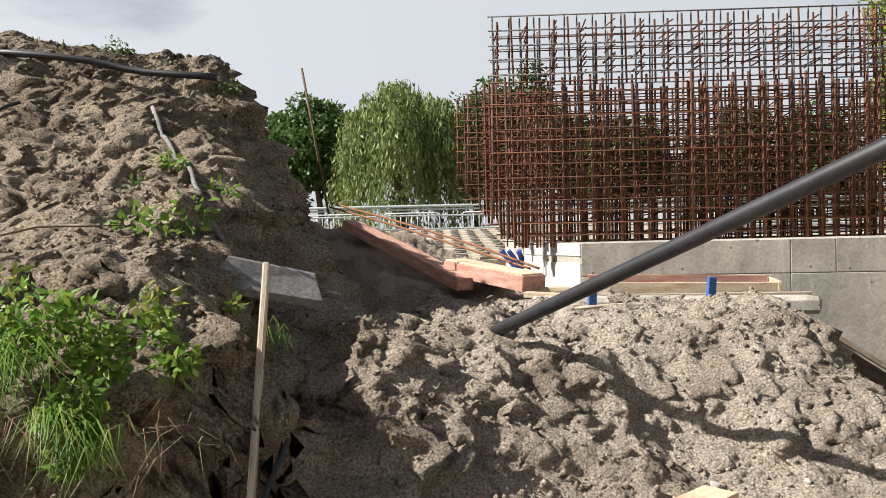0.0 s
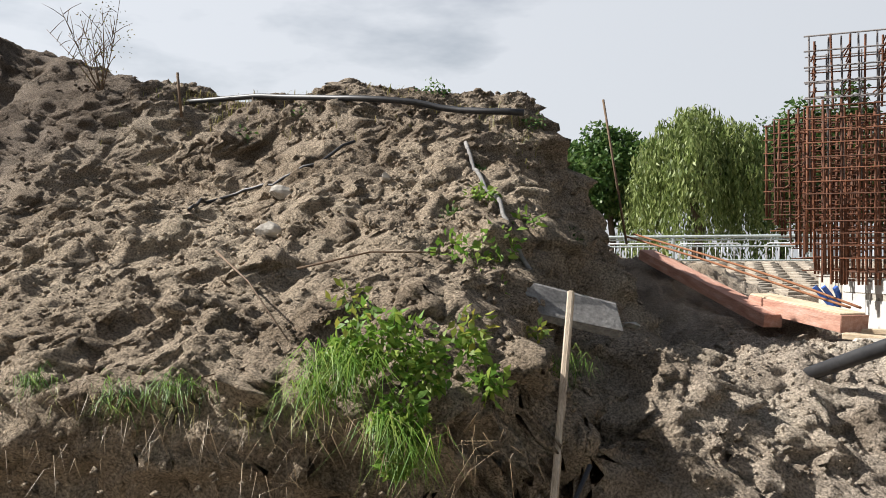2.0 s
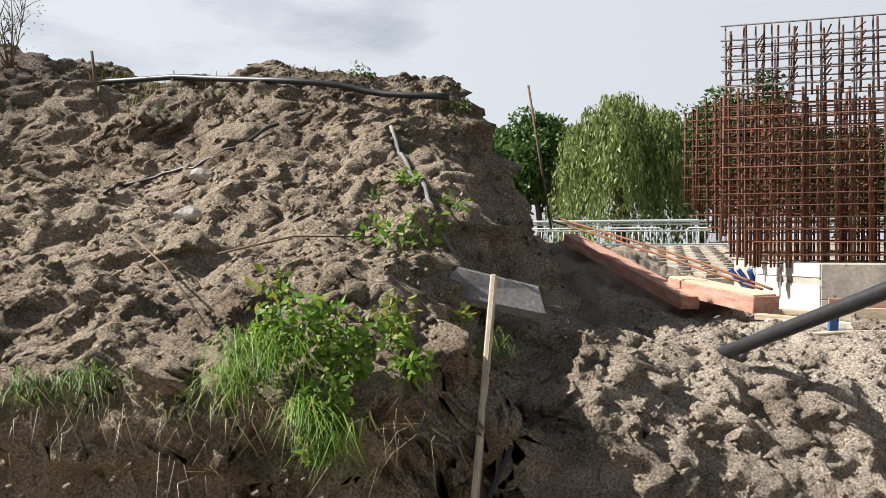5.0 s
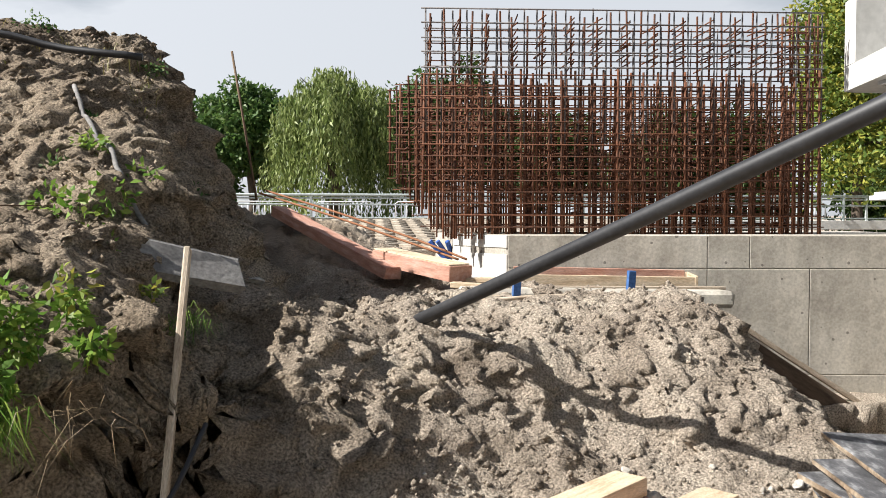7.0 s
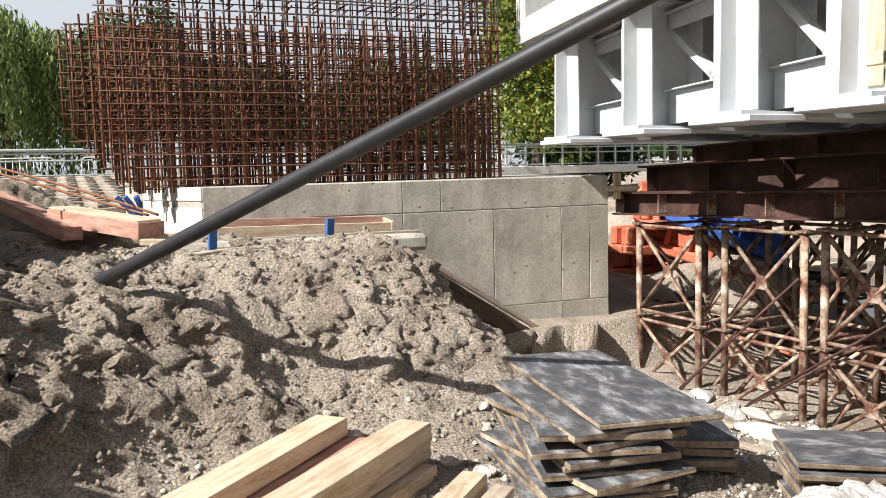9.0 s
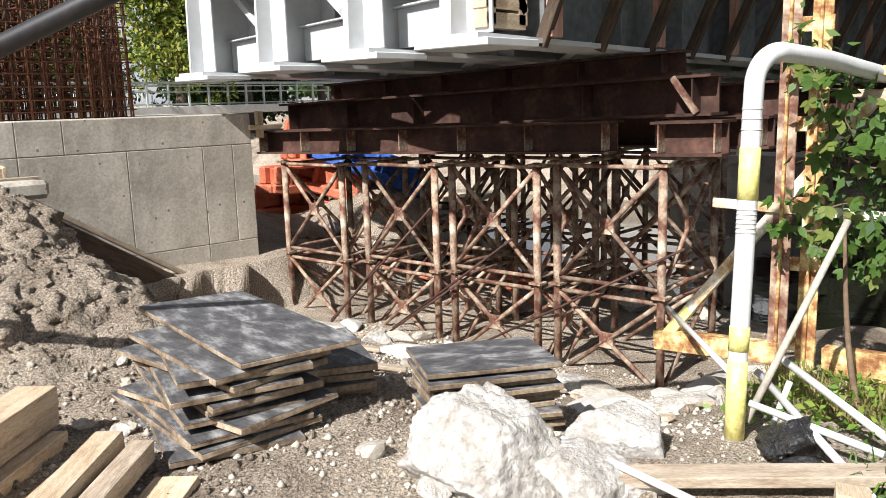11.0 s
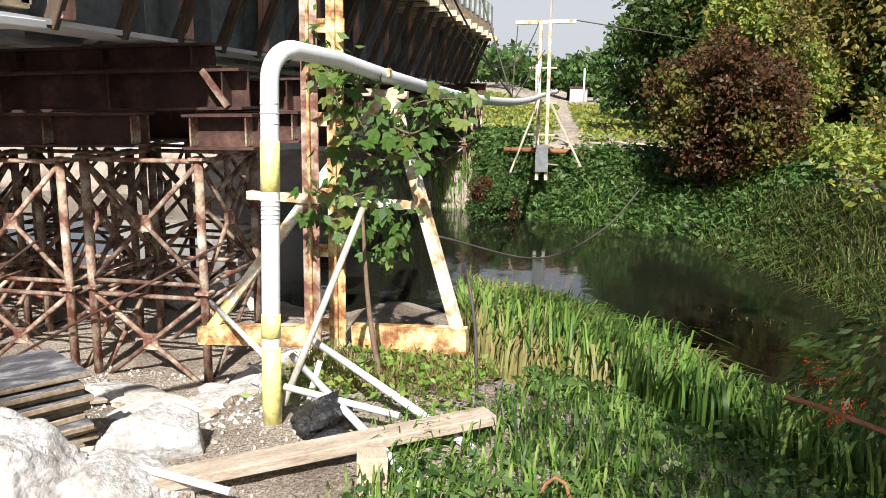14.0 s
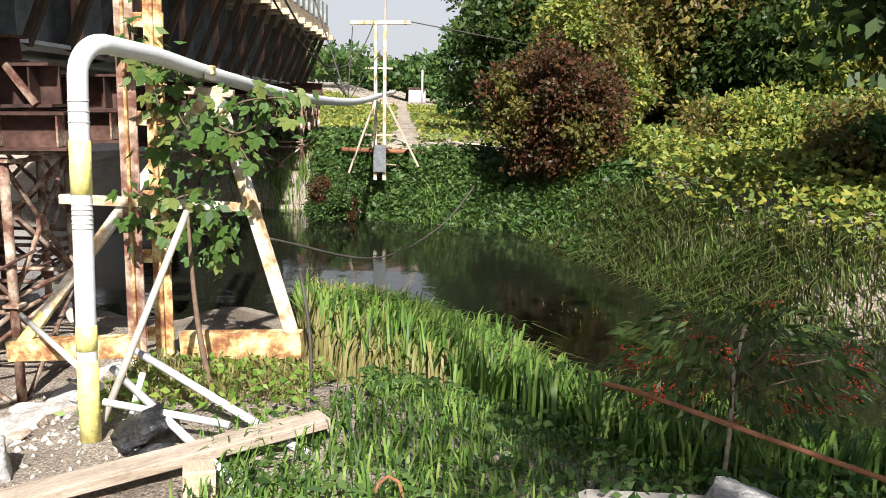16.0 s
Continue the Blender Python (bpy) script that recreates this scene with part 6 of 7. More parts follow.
def tree(name, at, h, radii, mat, seed, label, leaf=0.2, clumps=150, per=90, trunk_r=0.16, droop=-0.2, cz=0.6, limbs=16, clump_r=0.22, low=-0.75, category="tree", group="", heads=0, mat2=None):
    x, y = at
    z = ground_z(x, y)
    ob = thing(name, label, category, group=group)
    c = (x, y, z + h * cz)
    me, tips = crown_mesh(c, radii, clumps, per, leaf, mat, seed, droop=droop, clump_r=clump_r, low=low)
    part("crown", me, ob)
    for k in range(heads):
        rk = random.Random(seed * 7 + k)
        f = rk.uniform(0.42, 0.68)
        an = 6.28 * k / heads + rk.uniform(-0.5, 0.5)
        c2 = (c[0] + radii[0] * 0.75 * math.cos(an), c[1] + radii[1] * 0.85 * math.sin(an), c[2] + radii[2] * rk.uniform(-0.35, 0.55))
        me2, t2 = crown_mesh(c2, [q * f for q in radii], clumps // 3, per, leaf, mat2 if mat2 and k % 2 else mat, seed + 100 + k, droop=droop, clump_r=clump_r * 1.2, low=low)
        part("crown", me2, ob)
        tips = np.concatenate([tips, t2])
    sel = tips[np.random.RandomState(seed).permutation(len(tips))[:limbs]]
    part("trunk", limb_mesh((x, y, z - 0.1), (x, y, z + h * (cz + 0.25)), sel, trunk_r, seed), ob)
    return ob


# willow beyond the road
def willow(at, h, radius, seed):
    r = np.random.RandomState(seed)
    x, y = at
    z = 1.8
    ob = thing("weeping_willow", "tall weeping willow with pale green hanging foliage", "tree")
    V, n = [], 560
    a = r.uniform(0, 6.283, n)
    q = np.sqrt(r.uniform(0, 1, n))
    lob = 1 + 0.22 * np.sin(3 * a + 1.0) + 0.16 * np.sin(7 * a)
    sx, sy = x + np.cos(a) * q * radius * lob, y + np.sin(a) * q * radius * lob
    top = z + h * (1 - 0.42 * q ** 2.0) + r.uniform(-0.5, 0.3, n) + 0.35 * np.sin(sx * 2.6) * np.cos(sy * 2.1)
    length = h * (0.22 + 0.48 * q) * r.uniform(0.5, 1.15, n)
    per = 58
    t = r.uniform(0, 1, (n, per))
    wob = r.normal(size=(n, 2)) * 0.35
    px = sx[:, None] + wob[:, :1] * t + r.normal(size=(n, per)) * 0.10
    py = sy[:, None] + wob[:, 1:] * t + r.normal(size=(n, per)) * 0.10
    pz = np.maximum(top[:, None] - t * length[:, None], z + 0.15)
    p = np.stack([px, py, pz], -1).reshape(-1, 3)
    d = r.normal(size=p.shape) * 0.35
    d[:, 2] -= 1.0
    v, f = leaf_quads(p, d, 0.34 * r.uniform(0.6, 1.3, len(p)), r, 0.26)
    part("crown", np_mesh("crown", v, f, WILLOW), ob)
    tips = [(sx[i], sy[i], top[i]) for i in range(0, n, 40)]
    part("trunk", limb_mesh((x, y, z - 0.2), (x, y, z + h * 0.8), tips, 0.35, seed), ob)


willow((-2.0, 42.0), 7.7, 3.7, 3)
tree("bush_tree", (-6.6, 44), 7.0, (2.4, 2.0, 2.9), GREENS, 11, "dense green broadleaf tree behind the road", 0.30, 170, 90, 0.2)
tree("bush_tree", (-9.5, 46), 6.4, (2.4, 2.0, 2.9), GREENS, 12, "dense green broadleaf tree behind the road", 0.30, 150, 80, 0.2)
tree("bush_tree", (1.9, 45), 7.4, (2.5, 2.0, 3.3), GREENS, 13, "dense green broadleaf tree behind the road", 0.30, 170, 90, 0.2)
tree("bush_tree", (5.2, 46), 8.2, (3.2, 2.4, 3.8), DARK_LEAF, 14, "dense dark green tree behind the road", 0.30, 170, 90, 0.2)
tree("bush_tree", (9.5, 44), 6.0, (3.0, 2.4, 2.8), DARK_LEAF, 15, "dense dark green tree behind the road", 0.30, 150, 80, 0.2)
tree("brown_tree", (13.2, 37), 7.9, (2.1, 2.0, 3.6), DARK_LEAF, 16, "dark olive-green tree behind the road", 0.26, 190, 100, 0.22)
tree("brown_tree", (17.0, 37), 8.0, (2.3, 2.0, 3.7), DARK_LEAF, 17, "dark olive-green tree behind the road", 0.26, 200, 100, 0.22)
tree("poplar_tree", (19.5, 31.8), 12.5, (2.5, 2.4, 6.0), YELLOW_GREEN, 18, "tall yellowing green tree behind the road", 0.24, 260, 90, 0.25)
tree("poplar_tree", (24.5, 34), 12.5, (3.0, 2.6, 5.6), GREENS, 19, "tall green tree behind the road", 0.28, 240, 90, 0.25)
tree("poplar_tree", (30, 35), 12.0, (3.4, 2.6, 5.6), GREENS, 20, "tall green tree behind the road", 0.30, 220, 90, 0.25)
tree("bush_tree", (25, 30.5 + 6), 4.0, (4.5, 1.6, 2.4), DARK_LEAF, 21, "dark hedge behind the road railing", 0.28, 150, 80, 0.1)

# far bank trees
tree("autumn_tree", (26.0, -4.6), 10.5, (3.0, 2.6, 5.0), AUTUMN, 31, "tall autumn tree with brown and green leaves", 0.24, 230, 58, 0.2, limbs=40, heads=5, mat2=YELLOW_GREEN, clump_r=0.15, low=-0.95)
tree("autumn_tree", (24.0, -8.6), 11.0, (3.2, 2.8, 5.4), AUTUMN, 32, "tall autumn tree with brown and green leaves", 0.23, 230, 58, 0.2, limbs=40, heads=5, mat2=DARK_LEAF, clump_r=0.15, low=-0.95)
tree("autumn_tree", (21.5, -12.0), 10.5, (3.0, 3.0, 5.2), GREENS, 33, "tall green tree on the far bank", 0.23, 230, 58, 0.2, limbs=30, heads=5, mat2=AUTUMN, clump_r=0.15, low=-0.95)
tree("autumn_tree", (18.0, -13.5), 10.0, (3.2, 3.0, 5.0), AUTUMN, 34, "tall autumn tree with brown and green leaves", 0.22, 230, 58, 0.2, limbs=30, heads=5, mat2=DARK_LEAF, clump_r=0.15, low=-0.95)
tree("autumn_tree", (31.0, -2.6), 7.6, (2.4, 2.2, 3.8), DARK_LEAF, 35, "dark green tree behind the path", 0.24, 210, 90, 0.2)
tree("autumn_tree", (15.0, -13.5), 8.0, (2.6, 2.6, 4.0), DARK_LEAF, 36, "dark green tree on the far bank", 0.16, 230, 100, 0.18)
for i, (x, y, m) in enumerate(((30.0, -9.0, AUTUMN), (30.5, -13.5, GREENS), (27.0, -16.5, AUTUMN))):
    tree("autumn_tree", (x, y), 12.0, (3.2, 3.0, 5.8), m, 131 + i, "tall autumn tree with brown and green leaves", 0.27, 200, 50, 0.2, limbs=30, heads=4, mat2=YELLOW_GREEN, clump_r=0.18)
tree("red_bush", (15.5, -2.25), 2.75, (1.0, 1.0, 1.25), RED_BROWN, 41, "spreading bush with dark red and brown leaves", 0.10, 125, 80, 0.06, cz=0.52, limbs=60, category="bush", low=-0.95, heads=9, mat2=AUTUMN, clump_r=0.26)
tree("red_bush", (19.6, -3.4), 4.2, (1.15, 1.1, 1.6), AUTUMN, 42, "tall bush with brown autumn leaves", 0.12, 130, 70, 0.06, cz=0.52, category="bush", heads=8, mat2=YELLOW_GREEN, clump_r=0.3)
tree("small_bush", (16.0, 1.95), 1.55, (0.40, 0.38, 0.60), GREENS, 43, "small reddish bush at the water's edge", 0.06, 60, 90, 0.03, cz=0.52, limbs=30, category="bush", low=-0.95, heads=7, mat2=RED_BROWN, clump_r=0.3)
for i, (x, y, h, rx, m) in enumerate(((16.5, -6.6, 1.7, 1.3, YELLOW_GREEN), (15.6, -8.7, 1.9, 1.4, YELLOW_GREEN), (13.6, -7.6, 1.5, 1.2, YELLOW_GREEN), (13.2, -9.4, 2.1, 1.4, YELLOW_GREEN), (18.6, -7.2, 1.7, 1.4, YELLOW_GREEN), (17.0, -10.2, 1.9, 1.5, GREENS), (12.2, -6.4, 1.1, 1.0, AUTUMN), (11.0, -7.2, 1.3, 1.1, AUTUMN))):
    tree("wild_shrub", (x, y), h, (rx, rx, h * 0.52), m, 50 + i, "sunlit yellow-green wild shrub on the far bank", 0.12, 90, 50, 0.03, cz=0.46, heads=4, mat2=GREENS if i % 2 else AUTUMN, clump_r=0.34, category="bush", group="far bank shrubs", low=-0.95)
tree("overhanging_tree", (9.4, -5.6), 3.1, (1.2, 1.5, 0.8), DARK_LEAF, 71, "tree with large dark leaves hanging over the water", 0.21, 90, 26, 0.08, cz=0.80, droop=-0.7, limbs=24)
# dense scrub that fills the wood's edge below the crowns
for i, (x, y, h, rx, m, m2) in enumerate(((22.5, -5.2, 5.0, 2.0, AUTUMN, DARK_LEAF), (21.0, -8.0, 5.2, 2.1, DARK_LEAF, AUTUMN), (18.8, -10.6, 5.0, 2.1, AUTUMN, YELLOW_GREEN), (15.8, -12.0, 4.6, 2.0, DARK_LEAF, GREENS), (24.5, -2.0, 4.4, 1.6, DARK_LEAF, GREENS), (26.5, -7.0, 5.6, 2.2, DARK_LEAF, AUTUMN))):
    tree("scrub_tree", (x, y), h, (rx, rx, h * 0.54), m, 171 + i, "dense olive and brown scrub at the wood's edge", 0.19, 130, 60, 0.09, cz=0.5, heads=4, mat2=m2, clump_r=0.24, low=-0.97, group="wood edge scrub", limbs=26)
# far distance
for i in range(26):
    r = random.Random(900 + i)
    x, y = r.uniform(60, 150), r.uniform(-40, 70)
    tree("distant_tree", (x, y), r.uniform(2.5, 5), (r.uniform(4, 7), r.uniform(4, 7), r.uniform(1.4, 2.6)), r.choice((DARK_LEAF, GREENS, AUTUMN)), 900 + i, "distant green tree on the skyline", 0.7, 70, 36, 0.2, group="distant trees", limbs=4, cz=0.5)


# unseen trees added behind the camera to shade the near bank and water
for i, (x, y) in enumerate(((-3.5, -2.9), (-2.2, -9.4))):
    tree("tall_tree", (x, y), 12.5, (2.0, 2.3, 4.1), GREENS, 81 + i, "unseen green tree added to shade the river bank", 0.2, 50, 60, 0.22, cz=0.62, limbs=20, clump_r=0.2)


# nettles, ivy and grass
def leafy(name, n, where, hfun, leaf, mat, label, seed, category="plants", ratio=0.55, flat=0.5):
    r = np.random.RandomState(seed)
    x, y = where(n, r)
    d, side = river_dist(x, y)
    ok = d > 0.02
    x, y = x[ok], y[ok]
    z = height(x, y, False) + hfun(x, y, r) * r.uniform(0.1, 1.0, len(x)) ** 0.6
    c = np.stack([x, y, z], -1)
    dd = r.normal(size=c.shape)
    dd[:, 2] = dd[:, 2] * flat - 0.15
    v, f = leaf_quads(c, dd, leaf * r.uniform(0.6, 1.4, len(c)), r, ratio)
    return solo(name, np_mesh(name, v, f, mat), label, category, kind="stuff")


def box_where(x0, x1, y0, y1):
    return lambda n, r: (r.uniform(x0, x1, n), r.uniform(y0, y1, n))


def bank_band(far_side, d0, d1, x0, x1, y0, y1, fade=None):
    def pick(n, r):
        x, y = r.uniform(x0, x1, n * 3), r.uniform(y0, y1, n * 3)
        d, s = river_dist(x, y)
        ok = (d > d0) & (d < d1) & ((s < 0) if far_side else (s > 0))
        if fade is not None:
            ok &= fade(x, y)
        return x[ok][:n], y[ok][:n]
    return pick


def grass_patch(name, n, where, hmin, hmax, w, mat, label, seed, bend=(0.0, 0.0), spread=0.5):
    r = np.random.RandomState(seed)
    x, y = where(n, r)
    k = len(x)
    base = np.stack([x, y, height(x, y, False) - 0.02], -1)
    cl = 0.5 + 0.5 * fbm(x * 1.2, y * 1.2, 2, seed)
    h = hmin + (hmax - hmin) * np.clip(0.75 * r.uniform(0, 1, k) + 0.65 * (cl - 0.2), 0, 1.25)
    h = h * (1 - 0.42 * smoothstep(-0.2, -1.8, y) * (x < 9))
    swirl = 2.2 * fbm(x * 0.8, y * 0.8, 2, seed + 3)
    lean = np.stack([bend[0] + spread * (0.6 * np.cos(swirl) * r.uniform(0, 1, k) + 0.5 * r.normal(size=k)), bend[1] + spread * (0.6 * np.sin(swirl) * r.uniform(0, 1, k) + 0.5 * r.normal(size=k)), np.zeros(k)], -1)
    return solo(name, blade_mesh(name, base, lean, h, np.full(k, w) * r.uniform(0.6, 1.3, k), mat, r), label, "grass", kind="stuff")


def ragged(x, y):
    """Keep what lies on the grassy bank, with an uneven edge to the bare ground."""
    edge = 2.6 + 0.7 * fbm(x * 0.9, y * 0.9, 3, 61)
    ok = (y < 0.68 - 0.2 * (x - 3.6) + 0.25 * fbm(x * 2, y * 2, 2, 63)) & (x > edge) & (river_dist(x, y)[0] > 0.2)
    return x[ok], y[ok]


in_yard = lambda x, y: (x + 0.9 * y < 6.4 + 3.5) & ((y < 0.75 - 0.15 * (x - 4)) | (x > 5.6)) & (y < 1.7) & ~((x > 6.0) & (y > 1.2)) & (x > 2.2)
grass_patch("bank_reeds", 12000, bank_band(False, -0.10, 1.25, 3.5, 11.5, -8, 1.6, in_yard), 0.40, 0.80, 0.021, GRASS, "lush bright green reedy grass along the bank", 101, (0.30, -0.12), 0.6)
grass_patch("dry_reeds", 4200, bank_band(False, -0.1, 1.3, 6.0, 11.5, -1.0, 1.9, in_yard), 0.35, 0.70, 0.022, DRY_GRASS, "yellowing grass bowed over at the water's edge", 102, (0.25, -0.35), 0.6)
grass_patch("low_grass", 24000, lambda n, r: ragged(r.uniform(1.2, 6.3, n), r.uniform(-9, 1.0, n)), 0.07, 0.22, 0.012, GRASS, "short green grass with weeds", 103, (0, 0), 0.7)
leafy("low_weeds", 11000, lambda n, r: ragged(r.uniform(1.6, 5.8, n), r.uniform(-5, 1.0, n)), lambda x, y, r: 0.16 + 0.10 * np.clip(fbm(x, y, 2, 9), -1, 1), 0.055, GREENS, "low green ground weeds with broad leaves", 104)
grass_patch("verge_grass", 3000, lambda n, r: (r.uniform(4.6, 6.4, n), r.uniform(0.5, 1.7, n)), 0.06, 0.22, 0.009, DRY_GRASS, "thin dry grass among the rubble", 105, (0, 0), 0.9)
leafy("frame_weeds", 650, box_where(4.2, 5.3, 0.4, 1.6), lambda x, y, r: 0.16 + 0 * x, 0.05, BRIGHT_LEAF, "green weeds growing round the frame", 106)
leafy("nettle_bank", 20000, bank_band(True, -0.05, 1.9, 12.5, 20, -3.6, 2.6), lambda x, y, r: 0.30 + 0.15 * np.clip(fbm(x * 0.9, y * 0.9, 2, 9), -1, 1), 0.12, GREENS, "dense green nettles along the far bank", 107)
grass_patch("far_reeds", 9000, bank_band(True, 0.0, 1.3, 6.5, 14.5, -9, -1.6), 0.20, 0.55, 0.022, SEDGE, "brown-green sedge hanging over the far bank", 108, (-0.25, 0.3), 0.9)
grass_patch("far_reeds", 9000, bank_band(True, -0.12, 1.5, 6.5, 19.5, -9, 4.5), 0.2, 0.5, 0.022, GRASS, "green sedge on the far bank", 109, (-0.2, 0.25), 0.9)
leafy("far_weeds", 42000, bank_band(True, 1.0, 9.0, 8.5, 24, -14, -3.4), lambda x, y, r: 0.55 + 0.3 * np.clip(fbm(x * 0.6, y * 0.6, 2, 19), -1, 1), 0.12, YELLOW_GREEN, "tall yellow-green weeds on the far bank", 110)
leafy("far_meadow", 36000, lambda n, r: (lambda x, y: (x[np.abs(y - 0.6 - 0.06 * (x - 18)) > 0.35], y[np.abs(y - 0.6 - 0.06 * (x - 18)) > 0.35]))(r.uniform(21, 58, n), r.uniform(-8, 16, n)), lambda x, y, r: 0.2 + 0 * x, 0.17, YELLOW_GREEN, "rough green meadow rising behind the far bank", 111)
grass_patch("shallow_weed", 160, lambda n, r: (r.normal(9.3, 0.35, n), r.normal(-1.9, 0.25, n)), 0.45, 0.62, 0.018, DRY_GRASS, "few yellow water weeds standing in the river", 112, (0, 0), 0.9)
leafy("path_edge", 5000, bank_band(True, 1.8, 4.5, 16, 21, 1.6, 5.0), lambda x, y, r: 0.5 + 0 * x, 0.10, GREENS, "green scrub on the bank by the bridge", 113)


# planting on the sandy bank, placed by its own height
def hill_plants(name, spots, per, leaf, mat, label, seed, ratio=0.5, droop=-0.3):
    r = np.random.RandomState(seed)
    P, D = [], []
    for x, y, z, rad in spots:
        z = ground_z(x, y) + rad * 0.35 if z > 1.95 else z
        q = in_ball(per, r) * np.array([rad, rad * 0.6, rad * 0.8])
        P.append(q + np.array([x, y, z]))
        d = q + r.normal(size=q.shape) * 0.08
        d[:, 2] += droop * rad
        D.append(d)
    P, D = np.concatenate(P), np.concatenate(D)
    v, f = leaf_quads(P, D, leaf * r.uniform(0.6, 1.35, len(P)), r, ratio)
    return solo(name, np_mesh(name, v, f, mat), label, "plants", kind="stuff")


def lip_tufts(name, spots, per, length, mat, label, seed, w=0.008):
    """Tufts that spring from the lip and hang down the face."""
    r = np.random.RandomState(seed)
    V, F, o = [], [], 0
    for x, y, z, rad in spots:
        b = np.array([x, y, z]) + r.normal(size=(per, 3)) * rad * np.array([0.55, 0.2, 0.25])
        out = np.stack([r.normal(size=per) * 0.5, -r.uniform(0.2, 1.0, per), r.uniform(-0.2, 0.7, per)], -1)
        L = length * r.uniform(0.5, 1.25, (per, 1))
        side = unit(np.cross(out, np.array([0, 0, 1.0])) + 1e-6) * w * 0.5
        m = b + out * L * 0.42
        t = m + out * L * 0.18 - np.array([0, 0, 1.0]) * L * 0.62 + r.normal(size=(per, 3)) * L * np.array([0.28, 0.1, 0.1])
        V.append(np.stack([b - side, b + side, m + side, m - side, t + side * 0.1, t - side * 0.1], 1).reshape(-1, 3))
        oo = (np.arange(per) * 6)[:, None] + o
        F += [oo + np.array([[0, 1, 2, 3]]), oo + np.array([[3, 2, 4, 5]])]
        o += per * 6
    return solo(name, np_mesh(name, np.concatenate(V), np.concatenate(F), mat), label, "grass", kind="stuff")


hill_plants("bank_nettles", ((-1.60, 3.22, 1.46, 0.17), (-1.44, 3.20, 1.42, 0.17), (-1.70, 3.18, 1.36, 0.13), (-1.34, 3.18, 1.32, 0.12), (-1.38, 3.02, 1.15, 0.12), (-1.37, 2.95, 0.98, 0.07)), 230, 0.05, BRIGHT_LEAF, "clump of fresh green nettles on the bank's lip", 201)
hill_plants("bank_nettles", ((-1.57, 4.62, 1.80, 0.18), (-1.74, 4.68, 1.84, 0.16), (-1.48, 4.82, 1.92, 0.15), (-1.42, 5.2, 2.08, 0.14), (-1.75, 5.3, 2.22, 0.11), (-1.45, 4.42, 1.62, 0.13), (-1.22, 3.45, 1.40, 0.10), (-1.12, 3.40, 1.25, 0.09)), 75, 0.06, BRIGHT_LEAF, "leafy green weeds growing up the bank", 202)
hill_plants("yellow_weeds", ((-1.22, 3.42, 1.50, 0.10), (-1.1, 4.2, 1.40, 0.07), (-1.62, 3.02, 1.60, 0.12)), 45, 0.05, YELLOW_GREEN, "yellowing weeds on the bank", 203)
lip_tufts("hanging_grass", ((-1.72, 3.08, 1.36, 0.10), (-1.60, 3.05, 1.34, 0.10), (-1.80, 3.08, 1.24, 0.08), (-1.40, 3.0, 1.12, 0.07), (-1.30, 3.0, 1.05, 0.06)), 120, 0.26, BRIGHT_LEAF, "long green grass hanging over the bank's lip", 204, 0.005)
lip_tufts("hanging_grass", ((-2.75, 2.95, 1.18, 0.14), (-2.45, 2.98, 1.22, 0.12), (-0.92, 4.25, 1.25, 0.10), (-3.3, 3.0, 1.2, 0.1)), 110, 0.17, GRASS, "tufts of green grass on the bank's lip", 205, 0.004)
rr = random.Random(8)
lip_tufts("hanging_roots", [(-4.6 + 0.16 * i, 2.93 + rr.uniform(-0.04, 0.06), rr.uniform(0.85, 1.16), 0.12) for i in range(24)], 11, 0.26, ROOTS, "dry roots and straw hanging from the undercut", 206, 0.0035)
lip_tufts("hanging_straw", [(-4.4 + 0.33 * i, 2.94, 1.12, 0.10) for i in range(10)], 14, 0.14, DRY_GRASS, "dry straw tufts along the bank's lip", 207, 0.004)


def crest_where(n, r):
    x = r.uniform(-6, -1.6, n)
    return x, 6.9 + r.normal(size=n) * 0.35 + 0.1 * np.sin(x * 3)


grass_patch("crest_grass", 900, crest_where, 0.04, 0.20, 0.008, DRY_GRASS, "sparse dry grass along the bank's crest", 208, (0, 0), 0.7)
hill_plants("crest_weeds", ((-2.75, 6.9, 3.42, 0.11), (-2.65, 6.9, 3.38, 0.1), (-1.75, 6.8, 3.36, 0.1), (-3.9, 6.6, 3.33, 0.12), (-4.4, 6.4, 3.3, 0.12), (-1.95, 5.9, 2.62, 0.06), (-1.35, 6.3, 2.5, 0.10), (-1.9, 5.1, 2.2, 0.1)), 40, 0.045, GREENS, "small green weeds on the bank's crest", 209)


def bare_shrub(name, at, h, seed, label):
    """A thin leafless shrub: stems that fork twice."""
    rng = random.Random(seed)
    ob = thing(name, label, "shrub")
    for s in range(9):
        a = Vector(at)
        b = a + Vector((rng.uniform(-0.75, 0.3), rng.uniform(-0.2, 0.2), rng.uniform(0.65, 1.0))) * h
        part("stem", tube_me([a, a.lerp(b, 0.5) + Vector((rng.uniform(-0.04, 0.04), 0, 0.03)), b], 0.007, TWIG, 5, 0.3), ob)
        for k in range(7):
            c = a.lerp(b, rng.uniform(0.3, 0.95))
            d = c + Vector((rng.uniform(-0.22, 0.22), rng.uniform(-0.1, 0.1), rng.uniform(0.02, 0.24))) * h
            part("twig", tube_me([c, c.lerp(d, 0.5) + Vector((0, 0, 0.012)), d], 0.0045, TWIG, 4, 0.4), ob)
    r = np.random.RandomState(seed)
    p = np.array(at) + np.array([0, 0, 0.55 * h]) + in_ball(160, r) * np.array([0.4, 0.2, 0.45]) * h
    v, f = leaf_quads(p, r.normal(size=p.shape), 0.03, r)
    part("leaf_buds", np_mesh("leaves", v, f, AUTUMN), ob)["kind"] = "stuff"


